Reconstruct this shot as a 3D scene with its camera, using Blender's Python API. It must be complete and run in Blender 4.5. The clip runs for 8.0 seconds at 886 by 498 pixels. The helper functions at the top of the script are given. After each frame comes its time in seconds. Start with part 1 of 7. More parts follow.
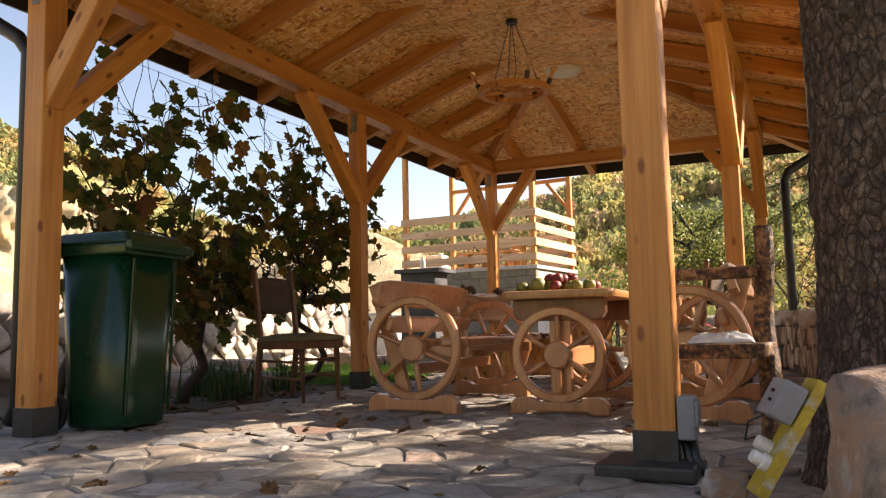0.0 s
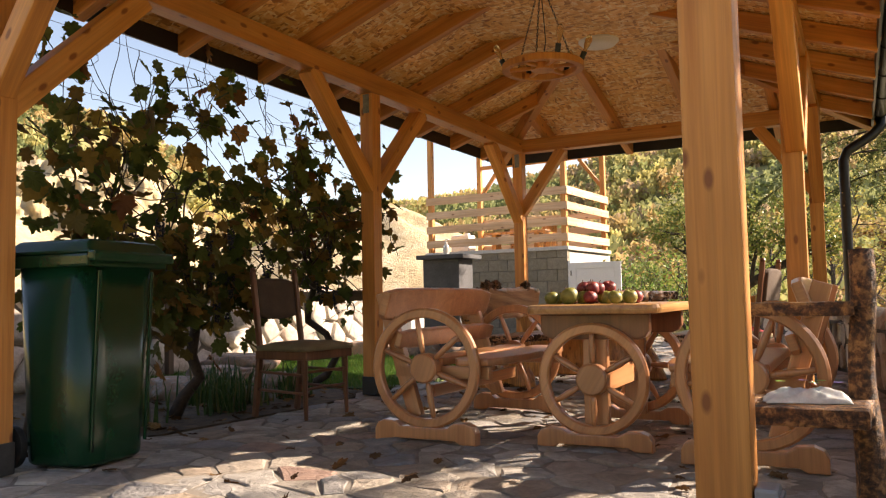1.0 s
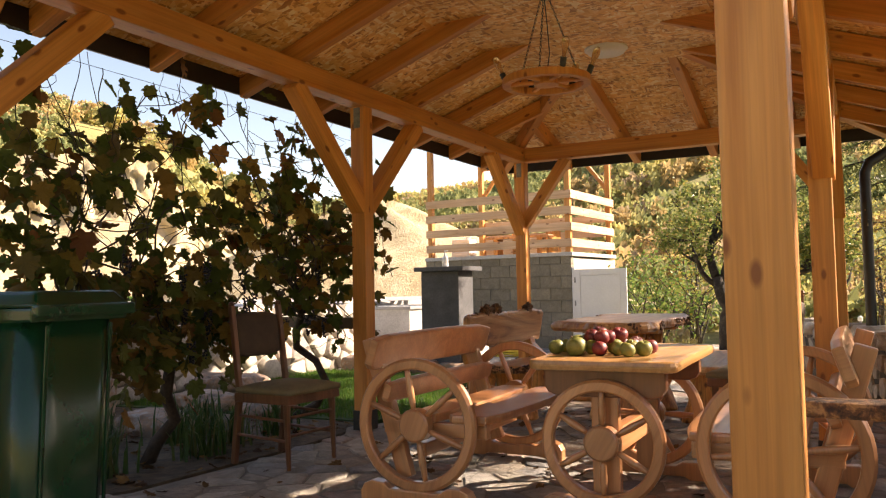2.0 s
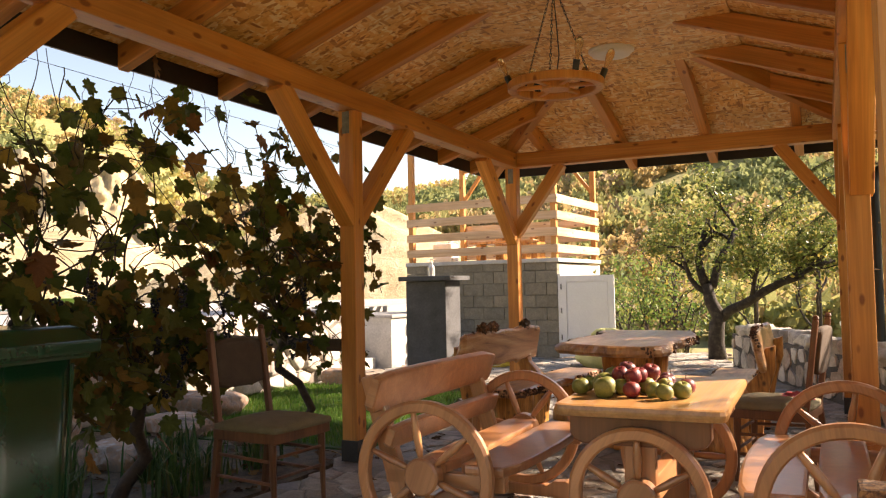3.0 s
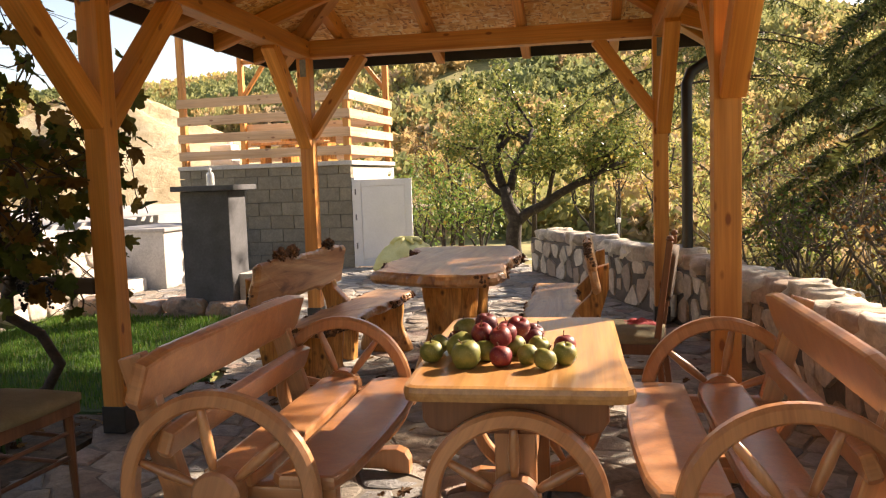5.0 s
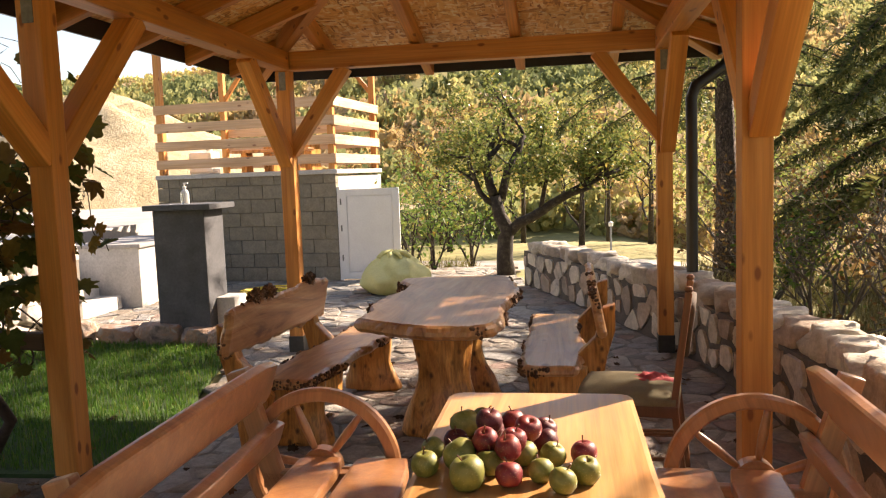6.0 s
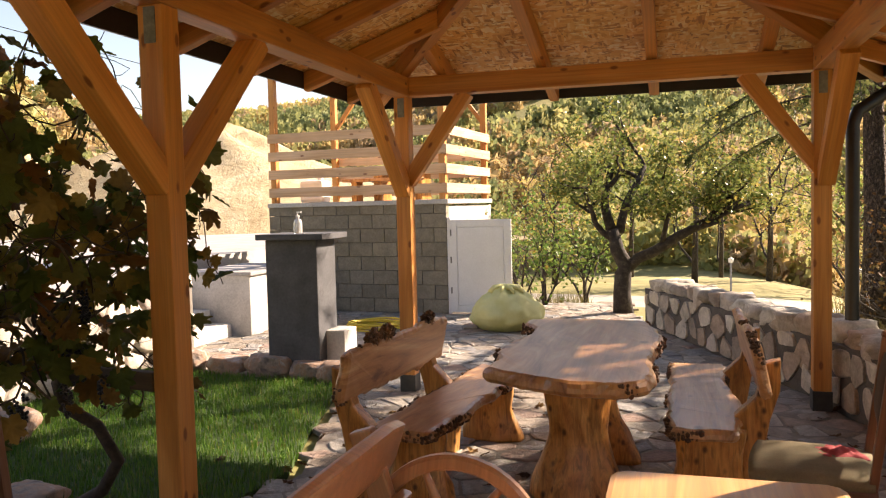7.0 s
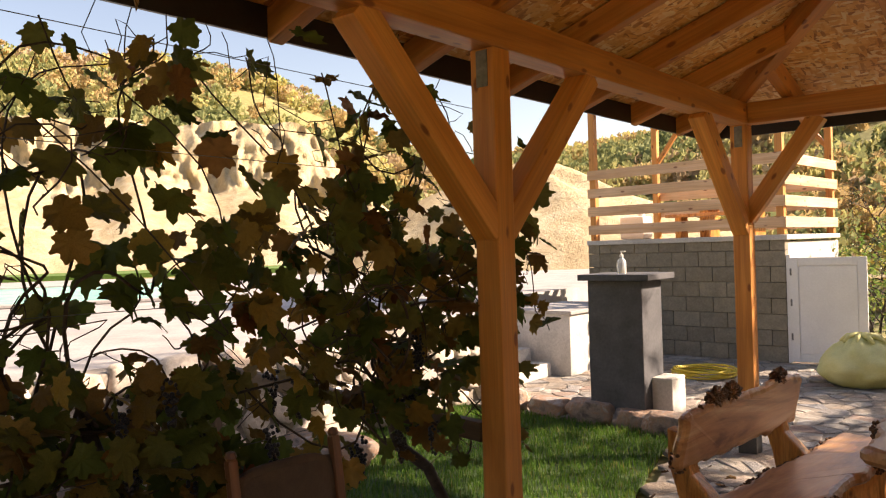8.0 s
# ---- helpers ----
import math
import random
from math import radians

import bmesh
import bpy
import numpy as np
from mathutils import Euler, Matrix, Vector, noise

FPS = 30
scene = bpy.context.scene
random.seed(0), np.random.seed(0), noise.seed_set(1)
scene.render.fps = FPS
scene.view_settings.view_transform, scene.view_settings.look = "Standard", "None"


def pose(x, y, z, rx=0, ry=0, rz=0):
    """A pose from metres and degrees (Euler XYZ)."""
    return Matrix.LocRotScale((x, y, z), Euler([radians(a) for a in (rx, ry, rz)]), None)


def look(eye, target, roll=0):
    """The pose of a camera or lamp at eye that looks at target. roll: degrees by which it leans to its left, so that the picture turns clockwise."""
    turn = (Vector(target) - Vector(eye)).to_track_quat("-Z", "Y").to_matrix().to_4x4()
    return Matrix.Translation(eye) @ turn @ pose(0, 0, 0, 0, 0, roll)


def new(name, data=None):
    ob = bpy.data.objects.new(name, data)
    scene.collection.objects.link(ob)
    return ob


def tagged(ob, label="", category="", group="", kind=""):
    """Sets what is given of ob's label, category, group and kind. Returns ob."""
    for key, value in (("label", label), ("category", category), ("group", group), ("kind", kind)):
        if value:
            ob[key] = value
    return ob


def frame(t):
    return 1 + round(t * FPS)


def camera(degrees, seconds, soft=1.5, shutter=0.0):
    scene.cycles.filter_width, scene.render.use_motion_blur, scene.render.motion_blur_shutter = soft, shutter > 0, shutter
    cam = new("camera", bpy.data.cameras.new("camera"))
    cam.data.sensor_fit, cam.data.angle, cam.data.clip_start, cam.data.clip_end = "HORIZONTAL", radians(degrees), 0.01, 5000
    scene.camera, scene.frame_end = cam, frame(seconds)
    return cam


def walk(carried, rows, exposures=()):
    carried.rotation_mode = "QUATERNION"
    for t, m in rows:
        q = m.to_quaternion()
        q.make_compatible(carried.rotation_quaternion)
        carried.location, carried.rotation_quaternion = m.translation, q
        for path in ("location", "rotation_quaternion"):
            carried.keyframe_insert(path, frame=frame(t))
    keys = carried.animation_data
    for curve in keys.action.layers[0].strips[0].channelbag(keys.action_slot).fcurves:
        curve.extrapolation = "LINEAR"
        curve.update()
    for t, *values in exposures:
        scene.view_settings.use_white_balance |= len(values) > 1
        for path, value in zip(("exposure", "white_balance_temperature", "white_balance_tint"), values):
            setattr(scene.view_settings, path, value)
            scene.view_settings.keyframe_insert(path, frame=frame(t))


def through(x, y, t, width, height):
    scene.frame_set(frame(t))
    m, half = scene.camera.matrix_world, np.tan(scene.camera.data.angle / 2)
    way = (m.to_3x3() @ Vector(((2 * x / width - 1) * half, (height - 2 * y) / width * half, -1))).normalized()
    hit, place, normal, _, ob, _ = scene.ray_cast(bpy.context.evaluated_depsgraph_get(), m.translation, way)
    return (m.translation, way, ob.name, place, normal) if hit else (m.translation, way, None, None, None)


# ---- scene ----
cam = camera(58.5, 8.0, 1.2)
EXPOSURES = [(0.0, 1.6, 7700, 20), (1.5, 1.7, 8000, 20), (3.0, 1.82, 8200, 20), (4.5, 1.68, 8100, 19), (6.5, 1.76, 7900, 20), (8.0, 1.54, 8200, 23)]
PATH = [
    (0, (-0.173, -0.495, 0.52), (-1.026, 1.303, 0.72), -1.2),
    (0.5, (-0.335, -0.13, 0.667), (-1.237, 1.648, 0.828), -1.3),
    (1, (-0.379, 0.128, 0.777), (-1.305, 1.896, 0.903), -1.1),
    (1.5, (-0.422, 0.381, 0.924), (-1.357, 2.146, 1.03), -1.1),
    (2.8, (-0.805, 0.74, 1.212), (-1.714, 2.519, 1.313), -1.2),
    (3, (-0.888, 0.845, 1.223), (-1.758, 2.643, 1.32), -1.1),
    (3.5, (-1.029, 1.159, 1.188), (-1.764, 3.018, 1.25), -1.5),
    (4, (-1.144, 1.397, 1.197), (-1.718, 3.312, 1.167), -1.7),
    (4.5, (-1.291, 1.562, 1.223), (-1.717, 3.512, 1.087), -1.6),
    (6, (-1.475, 2.219, 1.582), (-1.802, 4.183, 1.389), -2.1),
    (6.5, (-1.582, 2.443, 1.579), (-1.97, 4.399, 1.433), -1.6),
    (7, (-1.747, 2.615, 1.602), (-2.316, 4.53, 1.491), -1.4),
    (7.5, (-1.854, 2.687, 1.638), (-2.733, 4.482, 1.567), -1.3),
    (8, (-1.952, 2.838, 1.649), (-3.209, 4.393, 1.647), -1.8),
]
walk(cam, [(t, look(eye, target, roll)) for t, eye, target, roll in PATH], EXPOSURES)

# ---- world, sun ----
SUN_AZ, SUN_EL = 42.0, 31.0      # degrees from +x towards +y, and above the horizon
world = bpy.data.worlds.new("sky")
scene.world = world
world.use_nodes = True
wn = world.node_tree.nodes
sky = wn.new("ShaderNodeTexSky")
sky.sky_type, sky.sun_disc = "NISHITA", False
sky.sun_elevation, sky.sun_rotation = radians(SUN_EL), radians(90 - SUN_AZ)
wn["Background"].inputs["Strength"].default_value = 0.09
world.node_tree.links.new(sky.outputs[0], wn["Background"].inputs["Color"])
sun = new("sun", bpy.data.lights.new("sun", "SUN"))
sun.data.energy, sun.data.angle, sun.data.color = 5.0, radians(0.53), (1.0, 0.93, 0.82)
to_sun = Vector((math.cos(radians(SUN_EL)) * math.cos(radians(SUN_AZ)), math.cos(radians(SUN_EL)) * math.sin(radians(SUN_AZ)), math.sin(radians(SUN_EL))))
sun.matrix_world = look(to_sun * 30, (0, 0, 0))


# ---- materials ----
class Nodes:
    """Short hand for building one node material."""

    def __init__(self, name):
        self.mat = bpy.data.materials.new(name)
        self.mat.use_nodes = True
        self.tree = self.mat.node_tree
        self.bsdf = self.tree.nodes["Principled BSDF"]

    def add(self, kind, **values):
        n = self.tree.nodes.new("ShaderNode" + kind)
        for k, v in values.items():
            n.inputs[k.replace("_", " ")].default_value = v
        return n

    def link(self, a, b):
        self.tree.links.new(a, b)

    def coords(self, scale=(1, 1, 1), space="Object", rot=(0, 0, 0), shift=True):
        t = self.add("TexCoord")
        m = self.add("Mapping")
        m.inputs["Scale"].default_value, m.inputs["Rotation"].default_value = scale, rot
        self.link(t.outputs[space], m.inputs["Vector"])
        if shift:
            o = self.add("ObjectInfo")
            k = self.add("VectorMath")
            k.operation = "SCALE"
            k.inputs[0].default_value, v = (37, 53, 71), o.outputs["Random"]
            self.link(v, k.inputs["Scale"])
            self.link(k.outputs[0], m.inputs["Location"])
        return m.outputs[0]

    def noise(self, co, scale, detail=5, rough=0.6, distort=0.0):
        n = self.add("TexNoise", Scale=scale, Detail=detail, Roughness=rough, Distortion=distort)
        self.link(co, n.inputs["Vector"])
        return n.outputs[0]

    def voronoi(self, co, scale, feature="F1", out="Distance"):
        n = self.add("TexVoronoi", Scale=scale)
        n.feature = feature
        self.link(co, n.inputs["Vector"])
        return n.outputs[out]

    def ramp(self, fac, stops):
        n = self.add("ValToRGB")
        el = n.color_ramp.elements
        while len(el) < len(stops):
            el.new(0.5)
        for e, (p, c) in zip(el, stops):
            e.position, e.color = p, (*c, 1) if len(c) == 3 else c
        self.link(fac, n.inputs[0])
        return n.outputs[0]

    def mix(self, fac, a, b, how="MIX"):
        n = self.add("Mix")
        n.data_type, n.blend_type = "RGBA", how
        for sock, v in ((n.inputs[0], fac), (n.inputs[6], a), (n.inputs[7], b)):
            if isinstance(v, (int, float)):
                sock.default_value = v
            elif isinstance(v, tuple):
                sock.default_value = (*v, 1)
            else:
                self.link(v, sock)
        return n.outputs[2]

    def vary(self, colour, amount, island=False):
        """Lighter or darker from object to object (or island to island)."""
        o = self.add("NewGeometry").outputs["Random Per Island"] if island else self.add("ObjectInfo").outputs["Random"]
        v = self.ramp(o, [(0, (1 - amount,) * 3), (1, (1 + amount,) * 3)])
        return self.mix(1.0, colour, v, "MULTIPLY")

    def finish(self, colour, rough=0.6, bump=None, height=0.005, metal=0.0, strength=0.6):
        if isinstance(colour, tuple):
            self.bsdf.inputs["Base Color"].default_value = (*colour, 1)
        else:
            self.link(colour, self.bsdf.inputs["Base Color"])
        if isinstance(rough, (int, float)):
            self.bsdf.inputs["Roughness"].default_value = rough
        else:
            self.link(rough, self.bsdf.inputs["Roughness"])
        self.bsdf.inputs["Metallic"].default_value = metal
        if bump is not None:
            b = self.add("Bump", Strength=strength, Distance=height)
            self.link(bump, b.inputs["Height"])
            self.link(b.outputs[0], self.bsdf.inputs["Normal"])
        return self.mat


def grey(v):
    return (v, v, v)


def wood(name, dark, mid, light, along="z", rough=0.45, knots=True, fine=1.0, vary=0.12):
    """Sawn or planed wood, its grain along one of the object's axes."""
    n = Nodes(name)
    k = "xyz".index(along)
    st = lambda a, b: tuple(b if i == k else a for i in range(3))
    broad = n.noise(n.coords(st(9, 0.55)), 1.0, 4, 0.55, 1.2)
    grain = n.noise(n.coords(st(70 * fine, 1.6)), 1.0, 4, 0.6, 0.4)
    col = n.ramp(broad, [(0.3, dark), (0.5, mid), (0.72, light)])
    col = n.mix(0.5, col, n.ramp(grain, [(0.3, grey(0.62)), (0.65, grey(1.12))]), "MULTIPLY")
    patch = n.noise(n.coords((1.3, 1.3, 1.3)), 1.0, 3, 0.5)
    col = n.mix(1.0, col, n.ramp(patch, [(0.3, grey(0.82)), (0.7, grey(1.1))]), "MULTIPLY")
    if knots:
        kn = n.voronoi(n.coords(st(9.5, 4.2)), 1.0)
        col = n.mix(n.ramp(kn, [(0.10, grey(0.9)), (0.17, grey(0.0))]), col, (dark[0] * 0.42, dark[1] * 0.3, dark[2] * 0.3))
    col = n.vary(col, vary)
    return n.finish(col, n.ramp(grain, [(0, grey(rough - 0.08)), (1, grey(rough + 0.15))]), grain, 0.0015)


M = {}
M["pine"] = wood("pine timber", (0.47, 0.17, 0.036), (0.60, 0.245, 0.058), (0.69, 0.32, 0.092))
M["bench_wood"] = wood("varnished bench wood", (0.37, 0.145, 0.055), (0.46, 0.20, 0.08), (0.54, 0.26, 0.115), rough=0.35, knots=False)
# apron boards: reddish wood, darkened further for the shade under the tabletop
M["apron_wood"] = wood("varnished apron wood with shade in its colour", (0.15, 0.055, 0.024), (0.20, 0.078, 0.034), (0.26, 0.105, 0.045), rough=0.35, knots=False)
M["table_wood"] = wood("varnished table boards", (0.34, 0.155, 0.052), (0.46, 0.235, 0.085), (0.56, 0.32, 0.13), along="y", rough=0.3, knots=False)


def slab_figure():
    n = Nodes("live edge slab wood")
    fig = n.noise(n.coords((5.5, 0.9, 3)), 1.0, 6, 0.6, 2.2)
    grain = n.noise(n.coords((60, 2.0, 20)), 1.0, 4, 0.6, 0.5)
    col = n.ramp(fig, [(0.3, (0.19, 0.075, 0.028)), (0.42, (0.38, 0.175, 0.068)), (0.56, (0.50, 0.26, 0.11)), (0.72, (0.60, 0.37, 0.19))])
    col = n.mix(0.5, col, n.ramp(grain, [(0.3, grey(0.65)), (0.65, grey(1.12))]), "MULTIPLY")
    kn = n.voronoi(n.coords((5, 3, 3)), 1.0)
    col = n.mix(n.ramp(kn, [(0.07, grey(0.85)), (0.16, grey(0))]), col, (0.13, 0.045, 0.016))
    return n.finish(n.vary(col, 0.1), 0.38, grain, 0.002)


M["slab_wood"] = slab_figure()
def burl_wood():
    n = Nodes("burled leg wood")
    broad = n.noise(n.coords((4, 4, 1.2)), 1.0, 6, 0.65, 2.5)
    col = n.ramp(broad, [(0.3, (0.22, 0.075, 0.018)), (0.42, (0.44, 0.18, 0.045)), (0.6, (0.60, 0.29, 0.085)), (0.75, (0.68, 0.38, 0.13))])
    eyes = n.voronoi(n.coords((9, 9, 6)), 1.6)
    col = n.mix(n.ramp(eyes, [(0.10, grey(0.95)), (0.26, grey(0))]), col, (0.085, 0.027, 0.010))
    streak = n.noise(n.coords((26, 26, 2.5)), 1.0, 5, 0.65, 1.5)
    col = n.mix(0.8, col, n.ramp(streak, [(0.35, grey(0.45)), (0.55, grey(1.1))]), "MULTIPLY")
    return n.finish(n.vary(col, 0.1), 0.32, broad, 0.012)


M["slab_leg"] = burl_wood()
for key in ("bench_wood", "apron_wood", "table_wood", "slab_wood"):
    coat = M[key].node_tree.nodes["Principled BSDF"]
    coat.inputs["Coat Weight"].default_value, coat.inputs["Coat Roughness"].default_value = (0.9, 0.28) if key == "bench_wood" else (0.3, 0.25)
M["rail_wood"] = wood("pale rail boards", (0.58, 0.33, 0.17), (0.69, 0.44, 0.26), (0.77, 0.53, 0.35), along="x", rough=0.6)
M["chair_wood"] = wood("dark stained chair wood", (0.10, 0.038, 0.017), (0.16, 0.065, 0.029), (0.21, 0.09, 0.042), knots=False, rough=0.4)
M["old_wood"] = wood("old dark wood", (0.075, 0.045, 0.026), (0.12, 0.075, 0.045), (0.17, 0.11, 0.07), rough=0.7)


def osb():
    n = Nodes("strand board")
    warp = n.noise(n.coords((1, 1, 1), shift=False), 2.5, 2)
    a = n.voronoi(n.coords((11, 42, 20), shift=False, rot=(0, 0, 0.5)), 1.0, out="Color")
    b = n.voronoi(n.coords((44, 10, 20), shift=False, rot=(0, 0, 0.25)), 1.0, out="Color")
    c = n.voronoi(n.coords((17, 30, 20), shift=False, rot=(0, 0, -0.7)), 1.0, out="Color")
    sel = n.noise(n.coords((1, 1, 1), shift=False), 13.0, 2)
    sel2 = n.noise(n.coords((1.1, 0.9, 1), shift=False), 9.0, 2)
    st = [(0.0, (0.40, 0.14, 0.028)), (0.3, (0.80, 0.40, 0.105)), (0.7, (0.90, 0.54, 0.19)), (1.0, (0.95, 0.76, 0.44))]
    sa, sb, sc = (n.add("SeparateColor") for _ in range(3))
    for s_, v in ((sa, a), (sb, b), (sc, c)):
        n.link(v, s_.inputs[0])
    col = n.mix(n.ramp(sel, [(0.47, grey(0)), (0.53, grey(1))]), n.ramp(sa.outputs[0], st), n.ramp(sb.outputs[0], st))
    col = n.mix(n.ramp(sel2, [(0.53, grey(0)), (0.58, grey(1))]), col, n.ramp(sc.outputs[0], st))
    col = n.mix(1.0, col, n.ramp(warp, [(0.3, grey(0.84)), (0.7, grey(1.05))]), "MULTIPLY")
    return n.finish(col, 0.5, sa.outputs[0], 0.0015)


def speckle(name, stops, scale=6.0, rough=0.8, height=0.01, fine=40.0, vary=0.0, island=False, metal=0.0, strength=0.6, spread=0.7):
    """Mottled surface: broad stains and a fine grain."""
    n = Nodes(name)
    broad = n.noise(n.coords(), scale, 6, 0.65, 0.3)
    grain = n.noise(n.coords(), fine, 5, 0.7)
    col = n.ramp(broad, stops)
    col = n.mix(spread, col, n.ramp(grain, [(0.3, grey(0.68)), (0.7, grey(1.15))]), "MULTIPLY")
    if vary:
        col = n.vary(col, vary, island)
    both = n.mix(0.5, broad, grain)
    return n.finish(col, rough, both, height, metal, strength)


def tinted(name, stops, scale=5.0, rough=0.7, height=0.01, fine=40.0, mottling=0.75):
    """Pieces of several colours, picked piece by piece, each mottled."""
    n = Nodes(name)
    pick = n.ramp(n.add("ObjectInfo").outputs["Random"], stops)
    isl = n.ramp(n.add("NewGeometry").outputs["Random Per Island"], [(0, grey(0.75)), (1, grey(1.2))])
    col = n.mix(1.0, pick, isl, "MULTIPLY")
    broad = n.noise(n.coords(), scale, 6, 0.65, 0.5)
    grain = n.noise(n.coords(), fine, 5, 0.7)
    col = n.mix(mottling, col, n.ramp(broad, [(0.3, grey(0.55)), (0.7, grey(1.35))]), "MULTIPLY")
    col = n.mix(0.5, col, n.ramp(grain, [(0.3, grey(0.65)), (0.7, grey(1.2))]), "MULTIPLY")
    return n.finish(col, rough, n.mix(0.5, broad, grain), height)


def leafy(name, stops, rough=0.5, through=0.35, island=True):
    """Leaves: colour by leaf, a little light passes through."""
    n = Nodes(name)
    src = n.add("NewGeometry").outputs["Random Per Island"] if island else n.add("ObjectInfo").outputs["Random"]
    col = n.ramp(src, stops)
    blot = n.noise(n.coords(), 22.0, 4, 0.6)
    col = n.mix(0.5, col, n.ramp(blot, [(0.3, grey(0.6)), (0.7, grey(1.25))]), "MULTIPLY")
    n.finish(col, rough)
    n.bsdf.inputs["Specular IOR Level"].default_value = 0.2
    tr = n.add("BsdfTranslucent")
    n.link(col, tr.inputs[0])
    mx = n.add("MixShader", Fac=through)
    n.link(n.bsdf.outputs[0], mx.inputs[1])
    n.link(tr.outputs[0], mx.inputs[2])
    n.link(mx.outputs[0], n.tree.nodes["Material Output"].inputs["Surface"])
    return n.mat


M["osb"] = osb()
M["steel"] = speckle("galvanised steel", [(0.3, grey(0.16)), (0.7, grey(0.26))], 14, 0.45, 0.001, metal=0.8)
M["black_metal"] = speckle("black coated metal", [(0.3, grey(0.012)), (0.7, grey(0.022))], 8, 0.38, 0.0008)
M["shoe"] = speckle("dark post shoe", [(0.3, grey(0.02)), (0.7, grey(0.045))], 12, 0.5, 0.001)
M["roof_tile"] = speckle("dark roof covering", [(0.3, (0.05, 0.03, 0.025)), (0.7, (0.09, 0.05, 0.04))], 5, 0.8)
M["green_plastic"] = speckle("green bin plastic", [(0.3, (0.0025, 0.030, 0.012)), (0.7, (0.004, 0.042, 0.017))], 3, 0.22, 0.0006, 60, spread=0.3)
M["rubber"] = speckle("black rubber", [(0.3, grey(0.012)), (0.7, grey(0.025))], 20, 0.7)
M["mortar"] = speckle("grey mortar", [(0.3, (0.15, 0.13, 0.105)), (0.7, (0.27, 0.24, 0.205))], 5, 0.9, 0.02)
M["paving"] = tinted("paving stone", [(0.0, (0.32, 0.285, 0.24)), (0.25, (0.26, 0.205, 0.155)), (0.5, (0.39, 0.36, 0.315)), (0.7, (0.20, 0.20, 0.205)), (0.85, (0.43, 0.385, 0.32)), (1.0, (0.27, 0.175, 0.14))], 9, 0.75, 0.06)
M["wall_stone"] = tinted("wall stone", [(0.0, (0.42, 0.37, 0.31)), (0.35, (0.55, 0.48, 0.40)), (0.6, (0.30, 0.26, 0.23)), (0.8, (0.60, 0.55, 0.48)), (1.0, (0.45, 0.32, 0.24))], 9, 0.85, 0.02)
M["boulder"] = speckle("rough boulder", [(0.32, (0.10, 0.08, 0.07)), (0.44, (0.27, 0.21, 0.17)), (0.54, (0.33, 0.20, 0.13)), (0.62, (0.36, 0.32, 0.29)), (0.75, (0.50, 0.46, 0.42))], 6, 0.85, 0.05, 28)
M["render_grey"] = speckle("dark grey render", [(0.3, (0.058, 0.06, 0.066)), (0.7, (0.10, 0.103, 0.112))], 5, 0.85, 0.004)
M["concrete"] = speckle("pale concrete", [(0.3, (0.42, 0.40, 0.37)), (0.7, (0.58, 0.56, 0.52))], 3, 0.85, 0.004)
M["white_stone"] = speckle("white limestone slabs", [(0.3, (0.30, 0.28, 0.265)), (0.7, (0.43, 0.415, 0.40))], 1.6, 0.8, 0.006)
M["block"] = speckle("concrete block", [(0.3, (0.18, 0.155, 0.115)), (0.7, (0.275, 0.24, 0.18))], 8, 0.95, 0.008, vary=0.13)
M["white_paint"] = speckle("white painted sheet", [(0.3, (0.72, 0.72, 0.72)), (0.7, (0.8, 0.8, 0.8))], 3, 0.4, 0.0008, spread=0.2)
M["grass_soil"] = speckle("lawn soil", [(0.3, (0.028, 0.055, 0.012)), (0.7, (0.045, 0.09, 0.018))], 8, 0.95, 0.02)
M["soil"] = speckle("dry soil and leaf litter", [(0.3, (0.035, 0.025, 0.016)), (0.5, (0.085, 0.06, 0.036)), (0.7, (0.15, 0.105, 0.06))], 9, 0.95, 0.03)
M["brown_fabric"] = speckle("brown upholstery", [(0.3, (0.055, 0.034, 0.022)), (0.7, (0.09, 0.058, 0.036))], 6, 0.9, 0.002, 180)
M["olive_fabric"] = speckle("olive seat fabric", [(0.3, (0.16, 0.13, 0.07)), (0.7, (0.24, 0.20, 0.115))], 6, 0.95, 0.002, 180)


# ---- building helpers ----
def part(name, bm, mat, parent=None, label="", m=None, smooth=False):
    """Link a bmesh as ONE mesh object, under a thing or a part where one is given."""
    me = bpy.data.meshes.new(name)
    bm.normal_update()
    bm.to_mesh(me)
    bm.free()
    return place(name, me, mat, parent, label, m, smooth)


def place(name, me, mat=None, parent=None, label="", m=None, smooth=False):
    if mat is not None and not me.materials:
        me.materials.append(mat)
    if smooth:
        me.polygons.foreach_set("use_smooth", [True] * len(me.polygons))
    ob = new(name, me)
    if parent is not None:
        ob.parent = parent
    if m is not None:
        ob.matrix_basis = m
    if label:
        tagged(ob, label)
    return ob


def thing(name, label, category, m=None, group="", kind=""):
    ob = tagged(new(name), label, category, group, kind)
    if m is not None:
        ob.matrix_basis = m
    return ob


def box(sx, sy, sz, bevel=0.005, at=(0, 0, 0), bm=None, turn=None):
    """A box with bevelled edges, its middle at at."""
    b = bmesh.new()
    bmesh.ops.create_cube(b, size=1)
    bmesh.ops.scale(b, vec=(sx, sy, sz), verts=b.verts)
    if bevel:
        bmesh.ops.bevel(b, geom=list(b.edges), offset=min(bevel, 0.45 * min(sx, sy, sz)), segments=2, affect="EDGES", profile=0.6)
    mm = Matrix.Translation(at) @ (turn if turn is not None else Matrix())
    bmesh.ops.transform(b, matrix=mm, verts=b.verts)
    return b if bm is None else join(bm, b)


